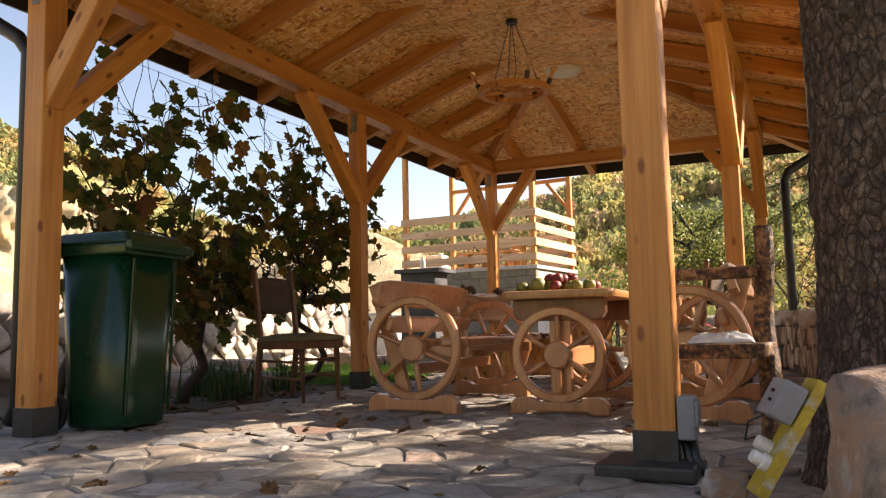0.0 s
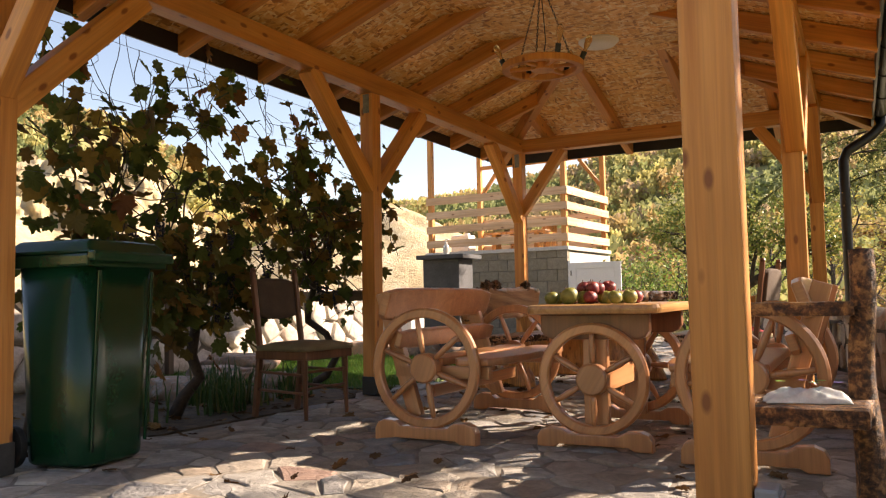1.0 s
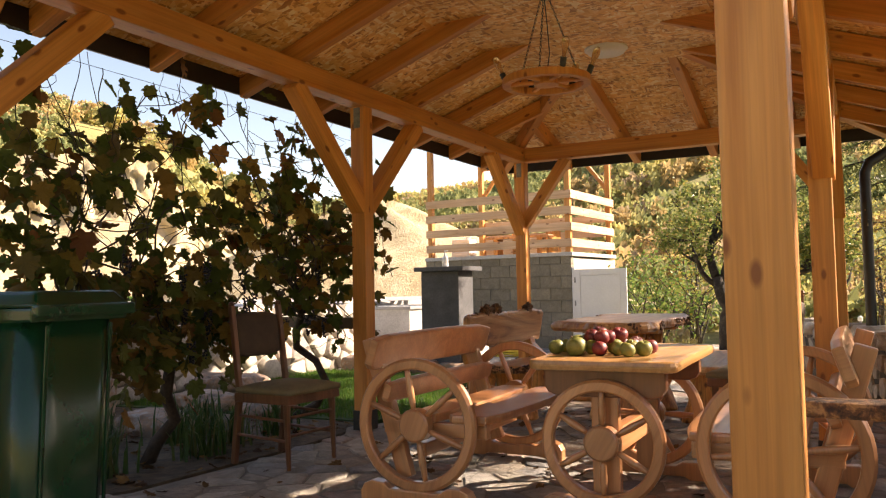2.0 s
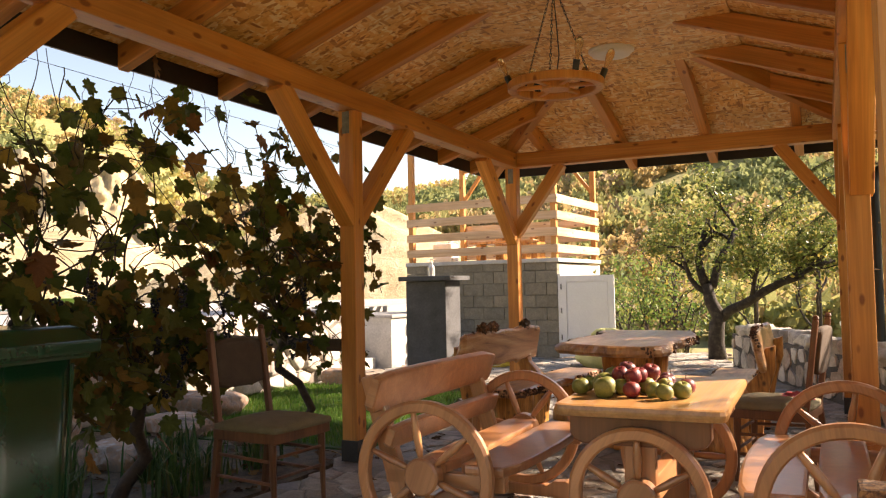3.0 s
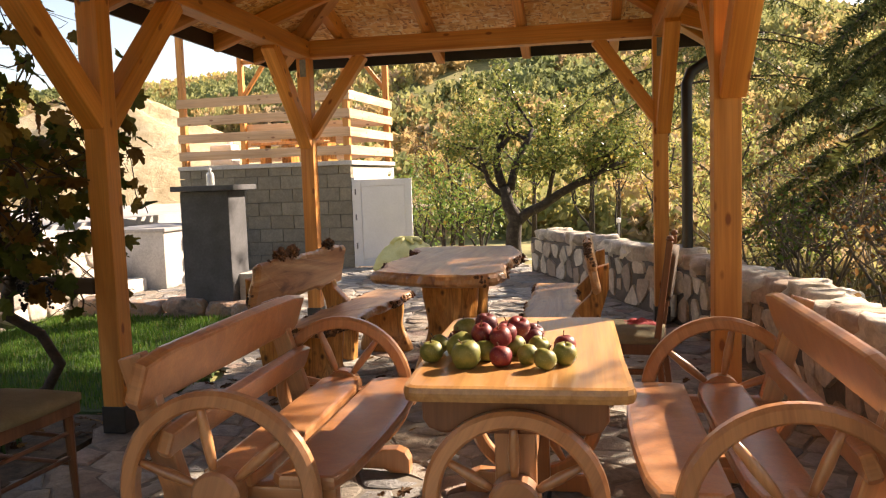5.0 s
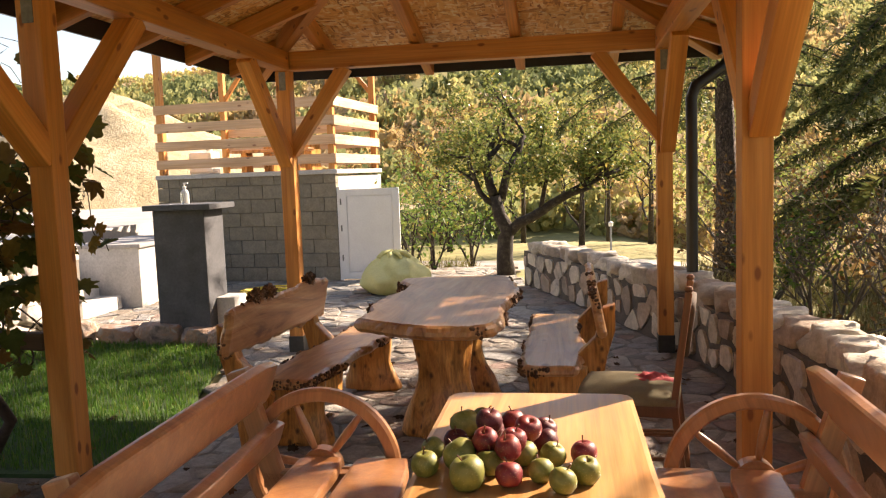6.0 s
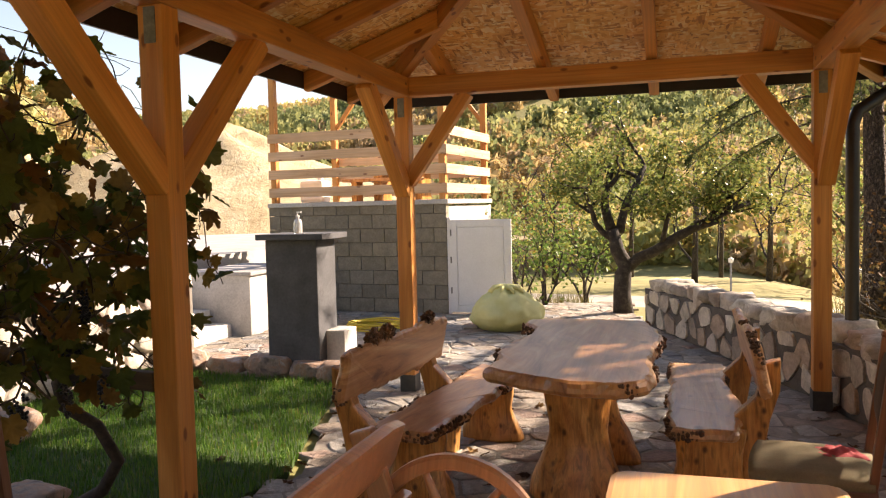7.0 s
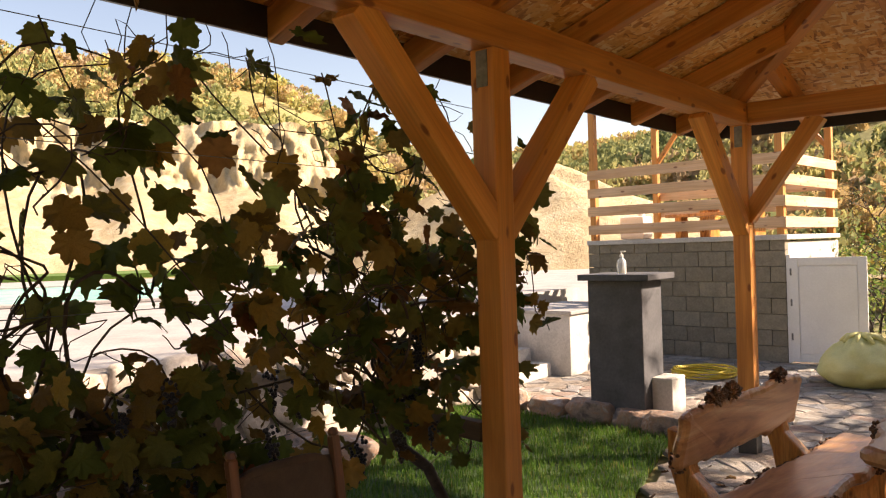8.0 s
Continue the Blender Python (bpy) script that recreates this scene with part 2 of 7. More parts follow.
def join(bm, other):
    me = bpy.data.meshes.new("tmp")
    other.to_mesh(me)
    other.free()
    bm.from_mesh(me)
    bpy.data.meshes.remove(me)
    return bm


def axis_frame(p0, p1, up=(0, 0, 1)):
    """The pose whose z axis runs from p0 to p1 and whose y axis leans towards up."""
    z = (Vector(p1) - Vector(p0)).normalized()
    y = Vector(up) - z * z.dot(Vector(up))
    y = y.normalized() if y.length > 1e-4 else z.orthogonal().normalized()
    x = y.cross(z)
    return Matrix.Translation(p0) @ Matrix((x, y, z)).transposed().to_4x4()


BARS = {}


def bar(name, p0, p1, w, h, mat, parent, up=(0, 0, 1), bevel=0.008, label=""):
    """A straight squared timber; alike ones share a mesh."""
    length = round((Vector(p1) - Vector(p0)).length, 3)
    key = (w, h, length, mat.name, bevel)
    if key not in BARS:
        b = box(w, h, length, bevel, (0, 0, length / 2))
        me = bpy.data.meshes.new(name)
        b.to_mesh(me)
        b.free()
        BARS[key] = me
    return place(name, BARS[key], mat, parent, label, axis_frame(p0, p1, up))


def rod(p0, p1, r0, r1=None, sides=10, bm=None):
    """A round stick from p0 to p1."""
    r1 = r0 if r1 is None else r1
    b = bmesh.new()
    length = (Vector(p1) - Vector(p0)).length
    bmesh.ops.create_cone(b, cap_ends=True, segments=sides, radius1=r0, radius2=r1, depth=length, matrix=Matrix.Translation((0, 0, length / 2)))
    bmesh.ops.transform(b, matrix=axis_frame(p0, p1), verts=b.verts)
    return b if bm is None else join(bm, b)


def tube(points, radii, sides=8, bm=None, closed_ends=True):
    """A round tube along points, with a radius at each."""
    b = bmesh.new() if bm is None else bm
    pts = [Vector(p) for p in points]
    radii = [radii] * len(pts) if isinstance(radii, (int, float)) else radii
    rings, side = [], None
    for i, p in enumerate(pts):
        d = (pts[min(i + 1, len(pts) - 1)] - pts[max(i - 1, 0)]).normalized()
        side = d.orthogonal().normalized() if side is None else (side - d * side.dot(d)).normalized()
        other = d.cross(side)
        rings.append([b.verts.new(p + (side * math.cos(a) + other * math.sin(a)) * radii[i]) for a in (2 * math.pi * k / sides for k in range(sides))])
    for r0, r1 in zip(rings, rings[1:]):
        for k in range(sides):
            b.faces.new((r0[k], r0[(k + 1) % sides], r1[(k + 1) % sides], r1[k]))
    if closed_ends:
        b.faces.new(rings[0][::-1])
        b.faces.new(rings[-1])
    return b


def lathe(profile, sides=24, bm=None, m=None):
    """A body turned about z from (radius, z) pairs."""
    b = bmesh.new()
    rings = [[b.verts.new((max(r, 1e-4) * math.cos(2 * math.pi * k / sides), max(r, 1e-4) * math.sin(2 * math.pi * k / sides), z)) for k in range(sides)] for r, z in profile]
    for r0, r1 in zip(rings, rings[1:]):
        for k in range(sides):
            b.faces.new((r0[k], r0[(k + 1) % sides], r1[(k + 1) % sides], r1[k]))
    if m is not None:
        bmesh.ops.transform(b, matrix=m, verts=b.verts)
    return b if bm is None else join(bm, b)


def slab(outline, thick, bevel=0.006, m=None, bm=None):
    """A flat board from an outline in x, y, its thickness along z from 0."""
    b = bmesh.new()
    face = b.faces.new([b.verts.new((x, y, 0)) for x, y in outline])
    b.normal_update()
    if face.normal.z > 0:
        face.normal_flip()
    top = bmesh.ops.extrude_face_region(b, geom=[face])
    bmesh.ops.translate(b, vec=(0, 0, thick), verts=[v for v in top["geom"] if isinstance(v, bmesh.types.BMVert)])
    if bevel:
        sharp = [e for e in b.edges if len(e.link_faces) == 2 and any(len(f.verts) > 4 for f in e.link_faces)]
        bmesh.ops.bevel(b, geom=sharp, offset=bevel, segments=2, affect="EDGES", profile=0.6)
    bmesh.ops.recalc_face_normals(b, faces=b.faces)
    if m is not None:
        bmesh.ops.transform(b, matrix=m, verts=b.verts)
    return b if bm is None else join(bm, b)


# ---- gazebo ----
XL, XR, YF, YM, YB = -3.98, -0.70, 2.43, 5.72, 9.04
XC = (XL + XR) / 2
BEAM_Z, BEAM_H, PW = 2.52, 0.16, 0.145
Z0 = 2.69                              # underside of the rafters over the beams
SL, SB, SF = 0.355, 0.27, 0.42         # slopes of the long sides, the back and the front
OL, OB, OF = 0.54, 0.71, 0.45          # overhangs
CEIL = 3.08
gazebo = thing("gazebo", "open pine timber gazebo with hipped roof and diagonal braces", "gazebo")
for x in (XL, XR):
    for y in (YF, YM, YB):
        pw = PW if y == YF else 0.126
        if (x, y) == (XR, YF):
            x -= 0.022
            part("post_base", box(0.34, 0.30, 0.05, 0.012), M["shoe"], gazebo, "dark concrete footing", Matrix.Translation((x - 0.02, y - 0.05, 0.022)))
        bar("post", (x, y, 0.02), (x, y, BEAM_Z), pw, pw, M["pine"], gazebo, (0, 1, 0))
        part("post_shoe", box(pw + 0.012, pw + 0.012, 0.15, 0.003), M["shoe"], gazebo, "dark steel post shoe", Matrix.Translation((x, y, 0.075)))
        part("strap", box(0.06, pw + 0.008, 0.16, 0.002), M["steel"], gazebo, "galvanised strap", Matrix.Translation((x, y, BEAM_Z - 0.09)))
    bar("beam", (x, YF - 0.2, BEAM_Z + BEAM_H / 2), (x, YB + 0.07, BEAM_Z + BEAM_H / 2), 0.14, BEAM_H, M["pine"], gazebo)
for y in (YF, YB):
    bar("beam", (XL + 0.075, y, BEAM_Z + BEAM_H / 2), (XR - 0.075, y, BEAM_Z + BEAM_H / 2), 0.14, BEAM_H, M["pine"], gazebo)
for x in (XL, XR):
    for y, ways in ((YF, (1,)), (YM, (-1, 1)), (YB, (-1,))):
        for w in ways:
            bar("brace", (x, y + w * 0.03, 1.72), (x, y + w * 0.86, 2.53), 0.12, 0.125, M["pine"], gazebo, (0, -w, 1))
for y in (YF, YB):
    for x, w in ((XL, 1), (XR, -1)):
        bar("brace", (x + w * 0.03, y, 1.80), (x + w * 0.56, y, 2.53), 0.11, 0.12, M["pine"], gazebo, (-w, 0, 1))


def roof_z(x, y, lift=0.0):
    """The height of the rafters' undersides, plus lift."""
    return lift + Z0 + min(SL * (x - XL), SL * (XR - x), SB * (YB - y), SF * (y - YF))


RH = 0.14
for y in [1.62 + 0.83 * k for k in range(1, 10)]:
    for side in (1, -1):
        x0 = XL - OL if side > 0 else XR + OL
        # a rafter ends at the middle line or at a hip
        run_back, run_front = (SB * (YB - y)) / SL, (SF * (y - YF)) / SL
        run = min((XR - XL) / 2 - 0.02, run_back, run_front)
        if run < -0.3:
            continue
        x1 = (XL + run) if side > 0 else (XR - run)
        p0, p1 = Vector((x0, y, Z0 - SL * OL + RH / 2)), Vector((x1, y, Z0 + SL * run + RH / 2))
        bar("rafter", p0, p1, 0.075, RH, M["pine"], gazebo)
for x in (-3.63, -2.79, -1.93, -1.09):
    run = min(min(x - XL, XR - x) * SL / SB, 2.1)
    bar("rafter", (x, YB + OB, Z0 - SB * OB + RH / 2), (x, YB - run, Z0 + SB * run + RH / 2), 0.085, RH, M["pine"], gazebo)
for x in (-3.2, XC, -1.5):
    run = min(min(x - XL, XR - x) * SL / SF, 1.3)
    bar("rafter", (x, YF - OF, Z0 - SF * OF + RH / 2), (x, YF + run, Z0 + SF * run + RH / 2), 0.085, RH, M["pine"], gazebo)
R_RUN = (XR - XL) / 2
for sx in (1, -1):
    xe, xm = (XL - OL, XC) if sx > 0 else (XR + OL, XC)
    zr = Z0 + SL * R_RUN
    bar("hip_rafter", (xe, YB + OB, Z0 - SL * OL + RH / 2), (xm, YB - SL * R_RUN / SB, zr + RH / 2), 0.09, RH + 0.01, M["pine"], gazebo)
    bar("hip_rafter", (xe, YF - OF, Z0 - SL * OL + RH / 2), (xm, YF + SL * R_RUN / SF, zr + RH / 2), 0.09, RH + 0.01, M["pine"], gazebo)


def roof_skin(lift, thick, over=0.0):
    b = bmesh.new()
    e = [Vector((XL - OL - over, YF - OF - over, 0)), Vector((XR + OL + over, YF - OF - over, 0)), Vector((XR + OL + over, YB + OB + over, 0)), Vector((XL - OL - over, YB + OB + over, 0))]
    ze = Z0 - SL * OL
    r = [Vector((XC, YF + SL * R_RUN / SF, Z0 + SL * R_RUN)), Vector((XC, YB - SL * R_RUN / SB, Z0 + SL * R_RUN))]
    for v in e:
        v.z = ze
    for dz, flip in ((lift, True), (lift + thick, False)):
        ev = [b.verts.new(v + Vector((0, 0, dz))) for v in e]
        rv = [b.verts.new(v + Vector((0, 0, dz))) for v in r]
        for f in ((ev[0], ev[1], rv[0]), (ev[1], ev[2], rv[1], rv[0]), (ev[2], ev[3], rv[1]), (ev[3], ev[0], rv[0], rv[1])):
            b.faces.new(f[::-1] if flip else f)
        if flip:
            low = ev
        else:
            for k in range(4):
                b.faces.new((low[k], low[(k + 1) % 4], ev[(k + 1) % 4], ev[k]))
    bmesh.ops.recalc_face_normals(b, faces=b.faces)
    return b


part("roof_deck", roof_skin(RH + 0.012, 0.02), M["osb"], gazebo, "strand board roof deck")
part("roof_cover", roof_skin(RH + 0.036, 0.05, 0.03), M["roof_tile"], gazebo, "dark roof covering")
lift_run = (CEIL - Z0 - RH) / SL
ceiling = part("ceiling", box(XR - XL - 2 * lift_run - 0.03, 5.15, 0.016, 0.0, (XC, 5.6, CEIL + 0.008)), M["osb"])
tagged(ceiling, "flat strand board ceiling under the gazebo roof", "ceiling", kind="structure")

# ---- ground ----
def smooth_step(a, b, v):
    u = min(1.0, max(0.0, (v - a) / (b - a)))
    return u * u * (3 - 2 * u)


def land(x, y):
    """The lie of the land: level round the gazebo, a drop to the road, wooded hills, a quarry to the west."""
    dx, dy = x + 2.0, y - 3.0
    r = math.hypot(dx, dy)
    az = math.degrees(math.atan2(dx, dy))
    west = smooth_step(-42, -52, az) if az > -120 else 1.0
    drop = -(1.3 * smooth_step(12, 17, r) + 1.3 * smooth_step(30, 42, r)) * (1 - west) - 3.5 * smooth_step(0.6, 12, x) * smooth_step(-6, 4, y)
    ridge = 21 + 16 * smooth_step(-36, -62, az) + 13 * smooth_step(-25, -9, az) + 3 * noise.noise((az * 0.07, 3, 0)) + 2 * noise.noise((az * 0.2, 8, 0))
    hill = ridge * smooth_step(42, 165, r) ** 0.9
    hill_w = 0.9 * smooth_step(20, 30, r) + 9.5 * smooth_step(62, 69 + 3 * noise.noise((az * 0.3, 0, 5)), r) + (ridge - 9) * smooth_step(75, 165, r)
    z = -0.05 + drop + hill * (1 - west) + hill_w * west
    return z + 0.25 * smooth_step(20, 60, r) * noise.noise((x * 0.12, y * 0.12, 0))


def ground_mat():
    n = Nodes("meadow and forest floor")
    a = n.noise(n.coords((1, 1, 1), shift=False), 0.05, 8, 0.7)
    c = n.noise(n.coords((1, 1, 1), shift=False), 1.6, 8, 0.7)
    col = n.ramp(a, [(0.3, (0.15, 0.16, 0.045)), (0.5, (0.26, 0.23, 0.085)), (0.7, (0.34, 0.27, 0.12))])
    col = n.mix(0.8, col, n.ramp(c, [(0.3, grey(0.55)), (0.7, grey(1.25))]), "MULTIPLY")
    return n.finish(col, 0.95, c, 0.05)


M["meadow"] = ground_mat()
b = bmesh.new()
RAD = [0.0] + [3.0 * 1.075 ** k for k in range(82)]
ANG = 168
rings = []
for r in RAD:
    if r == 0:
        rings.append([b.verts.new((-2, 3, land(-2, 3)))])
        continue
    ring = []
    for k in range(ANG):
        a = 2 * math.pi * k / ANG
        x, y = -2 + r * math.sin(a), 3 + r * math.cos(a)
        ring.append(b.verts.new((x, y, land(x, y))))
    rings.append(ring)
for k in range(ANG):
    b.faces.new((rings[0][0], rings[1][(k + 1) % ANG], rings[1][k]))
for r0, r1 in zip(rings[1:], rings[2:]):
    for k in range(ANG):
        b.faces.new((r0[k], r0[(k + 1) % ANG], r1[(k + 1) % ANG], r1[k]))
bmesh.ops.recalc_face_normals(b, faces=b.faces)
tagged(part("ground", b, M["meadow"], smooth=True), "dry autumn meadow falling to a valley and rising to hills", "ground", kind="structure")


def plate(name, outline, z0, z1, mat, label, category, bevel=0.0):
    return tagged(part(name, slab(outline, z1 - z0, bevel, Matrix.Translation((0, 0, z0))), mat), label, category, kind="structure")


PATH_EDGE = [(-4.9, -2.6), (-4.75, 1.0), (-4.45, 3.0), (-4.1, 3.6), (-4.0, 5.0), (-4.05, 6.0), (-3.95, 6.9), (-4.2, 7.7), (-4.62, 9.25), (-5.4, 9.45), (-7.3, 9.55)]
PAVED = PATH_EDGE + [(-8.6, 10.6), (-8.6, 14.2), (-2.6, 15.4), (-2.2, 13.3), (-1.6, 11.9), (-0.85, 9.9), (-0.45, 8.4), (-0.15, 6.6), (-0.05, 3.9), (0.9, 2.6), (1.3, -2.6)]


def inside(poly, x, y):
    hit = False
    for (x0, y0), (x1, y1) in zip(poly, poly[1:] + poly[:1]):
        if (y0 > y) != (y1 > y) and x < (x1 - x0) * (y - y0) / (y1 - y0) + x0:
            hit = not hit
    return hit


pavement = plate("pavement", PAVED, -0.06, -0.0085, M["mortar"], "irregular stone paving in grey mortar", "paving")
plate("lawn", [(-7.2, 5.9), (-4.15, 6.05), (-4.05, 6.9), (-4.3, 7.7), (-4.7, 9.2), (-7.2, 9.45)], -0.06, 0.0, M["grass_soil"], "green mown lawn", "lawn")
plate("flower_bed", [(-7.2, 0.0), (-4.75, 1.0), (-4.5, 3.0), (-4.15, 3.6), (-4.05, 5.0), (-4.1, 6.0), (-7.2, 5.88)], -0.06, -0.004, M["soil"], "dry bed of soil and fallen leaves", "flower bed")


# ---- west terrace, steps and pool ----
plate("terrace", [(-7.32, -14), (-7.32, 10.35), (-8.9, 11.2), (-8.9, 13.0), (-9.4, 20), (-16, 30), (-46, 24), (-46, -14)], 0.0, 0.87, M["white_stone"], "raised pool terrace of pale limestone", "terrace")
def water():
    n = Nodes("pool water")
    ripple = n.noise(n.coords((1, 1, 1), shift=False), 3.0, 3, 0.5)
    n.bsdf.inputs["Specular IOR Level"].default_value = 0.1
    return n.finish(n.ramp(ripple, [(0.3, (0.12, 0.46, 0.42)), (0.7, (0.2, 0.58, 0.52))]), 0.25, ripple, 0.05)


M["pool_water"] = water()
M["far_grass"] = speckle("bright lawn", [(0.3, (0.06, 0.13, 0.015)), (0.7, (0.10, 0.19, 0.03))], 2, 0.95)
along, across = Vector((-0.85, 0.53)), Vector((-0.53, -0.85))
c0 = Vector((-14.5, 10.8))
tagged(part("pool_water", slab([tuple(c0), tuple(c0 + along * 10), tuple(c0 + along * 10 + across * 6), tuple(c0 + across * 6)], 0.012, 0, Matrix.Translation((0, 0, 0.873))), M["pool_water"]), "still turquoise swimming pool water", "pool", kind="structure")
cop = thing("pool_coping", "white stone coping round the pool", "coping", kind="structure")
for p, d, ln in ((c0, along, 10), (c0 + along * 10, across, 6), (c0 + across * 6, along, 10), (c0, across, 6)):
    for k in range(int(ln)):
        q = p + d * (k + 0.5)
        part("coping_slab", box(0.98, 0.35, 0.05, 0.01), M["white_stone"], cop, "", Matrix.Translation((q.x, q.y, 0.905)) @ Matrix.Rotation(math.atan2(d.y, d.x), 4, "Z"))
steps = thing("garden_steps", "pale concrete steps with a low planter wall", "steps")
part("planter_wall", box(0.95, 1.5, 0.79, 0.015), M["concrete"], steps, "", Matrix.Translation((-7.43, 12.25, 0.385)))
part("planter_cap", box(1.02, 1.56, 0.05, 0.012), M["white_stone"], steps, "", Matrix.Translation((-7.43, 12.25, 0.79)))
for k in range(4):
    part("step", box(0.34, 1.3, 0.17 * (k + 1), 0.012), M["concrete"], steps, "", Matrix.Translation((-7.35 - 0.3 * k, 10.75, 0.085 * (k + 1))))

# ---- wagon wheel furniture ----
def wheel(parent, m, r, spokes=6, rim_w=0.055, rim_t=0.05, hub_r=0.082):
    """A wooden wagon wheel about its own y axis."""
    w = place_empty("wheel", parent, m)
    turn = Matrix.Rotation(radians(90), 4, "X")
    t = rim_t / 2
    prof = [(r - rim_w, -t + 0.008), (r - rim_w + 0.008, -t), (r - 0.012, -t), (r, -t + 0.012), (r, t - 0.012), (r - 0.012, t), (r - rim_w + 0.008, t), (r - rim_w, t - 0.008), (r - rim_w, -t + 0.008)]
    part("rim", lathe(prof, 48, m=turn), M["bench_wood"], w, smooth=False)
    h = [(0.0, -t - 0.012), (hub_r - 0.01, -t - 0.012), (hub_r, -t - 0.004), (hub_r, t + 0.004), (hub_r - 0.01, t + 0.012), (0.0, t + 0.012)]
    part("hub", lathe(h, 32, m=turn), M["bench_wood"], w)
    for k in range(spokes):
        a = 2 * math.pi * k / spokes
        d = Vector((math.cos(a), 0, math.sin(a)))
        mid = hub_r + (r - rim_w - hub_r) / 2
        pts = [d * (hub_r - 0.01), d * (hub_r + 0.03), d * mid, d * (r - rim_w - 0.03), d * (r - rim_w + 0.01)]
        part("spoke", tube(pts, [0.011, 0.016, 0.019, 0.015, 0.012], 10), M["bench_wood"], w, smooth=True)
    return w


def place_empty(name, parent, m):
    ob = new(name)
    ob.parent, ob.matrix_basis = parent, m
    return ob


def skid(parent, y, half, mat, h=0.115, t=0.07, x0=0.0):
    """A foot board, cut away underneath and rounded at its ends."""
    o = [(-half, 0.0), (-half + 0.09, 0.0), (-half + 0.12, 0.018), (half - 0.12, 0.018), (half - 0.09, 0.0), (half, 0.0), (half, h * 0.55), (half - 0.02, h * 0.85), (half - 0.06, h), (half - 0.13, h * 0.95), (half - 0.17, h * 0.72), (-half + 0.17, h * 0.72), (-half + 0.13, h * 0.95), (-half + 0.06, h), (-half + 0.02, h * 0.85), (-half, h * 0.55)]
    part("skid", slab(o, t, 0.006, Matrix.Translation((x0, y + t / 2, 0)) @ Matrix.Rotation(radians(90), 4, "X")), mat, parent)


def bowed(length, width, bow, n=10, corner=0.03):
    """The outline of a board along y whose front edge (+x) swells in the middle."""
    o = [(0, -length / 2 + corner), (corner, -length / 2)]
    for k in range(n + 1):
        u = -1 + 2 * k / n
        y = u * (length / 2)
        o.append((width + bow * (1 - u * u) - (corner * 0.6 if k in (0, n) else 0), y))
    o += [(corner, length / 2), (0, length / 2 - corner)]
    return o


def wagon_bench(label, m, length=1.28):
    """Seat to +x, backrest to -x, its length along y, hubs over the origin."""
    t = thing("wagon_wheel_bench", label, "bench", m, "wagon wheel benches")
    hl = length / 2
    for y in (-hl, hl):
        wheel(t, Matrix.Translation((0, y, 0.40)) @ Matrix.Rotation(radians(20 if y < 0 else 8), 4, "Y"), 0.33)
        skid(t, y, 0.31, M["bench_wood"])
        s = -1 if y < 0 else 1
        yy = y - s * 0.075
        bar("seat_bearer", (-0.22, yy, 0.375), (0.36, yy, 0.375), 0.05, 0.07, M["bench_wood"], t)
        bar("back_post", (-0.10, yy, 0.12), (-0.31, yy, 0.82), 0.05, 0.085, M["bench_wood"], t, (1, 0, 0))
    part("seat_board", slab(bowed(length - 0.06, 0.19, 0.008), 0.045, 0.012), M["bench_wood"], t, "", Matrix.Translation((-0.08, 0, 0.41)))
    part("seat_board", slab(bowed(length - 0.06, 0.225, 0.035), 0.045, 0.014), M["bench_wood"], t, "", Matrix.Translation((0.155, 0, 0.41)))
    lean = Matrix.Rotation(radians(-72), 4, "Y")
    part("back_board", slab(bowed(length + 0.10, 0.178, 0.008, corner=0.03), 0.05, 0.014), M["bench_wood"], t, "", Matrix.Translation((-0.235, 0, 0.66)) @ lean)
    part("back_board", slab(bowed(length - 0.02, 0.105, 0.004, corner=0.02), 0.045, 0.012), M["bench_wood"], t, "", Matrix.Translation((-0.175, 0, 0.495)) @ lean)
    bar("stretcher", (0.0, -hl + 0.05, 0.27), (0.0, hl - 0.05, 0.27), 0.05, 0.07, M["bench_wood"], t)
    return t


wagon_bench("varnished reddish wooden bench with wagon wheel ends beside the fruit table", pose(-2.51, 4.60, 0))
wagon_bench("varnished wooden wagon wheel bench with its back to the stone wall", pose(-0.83, 4.57, 0, 0, 0, 180))


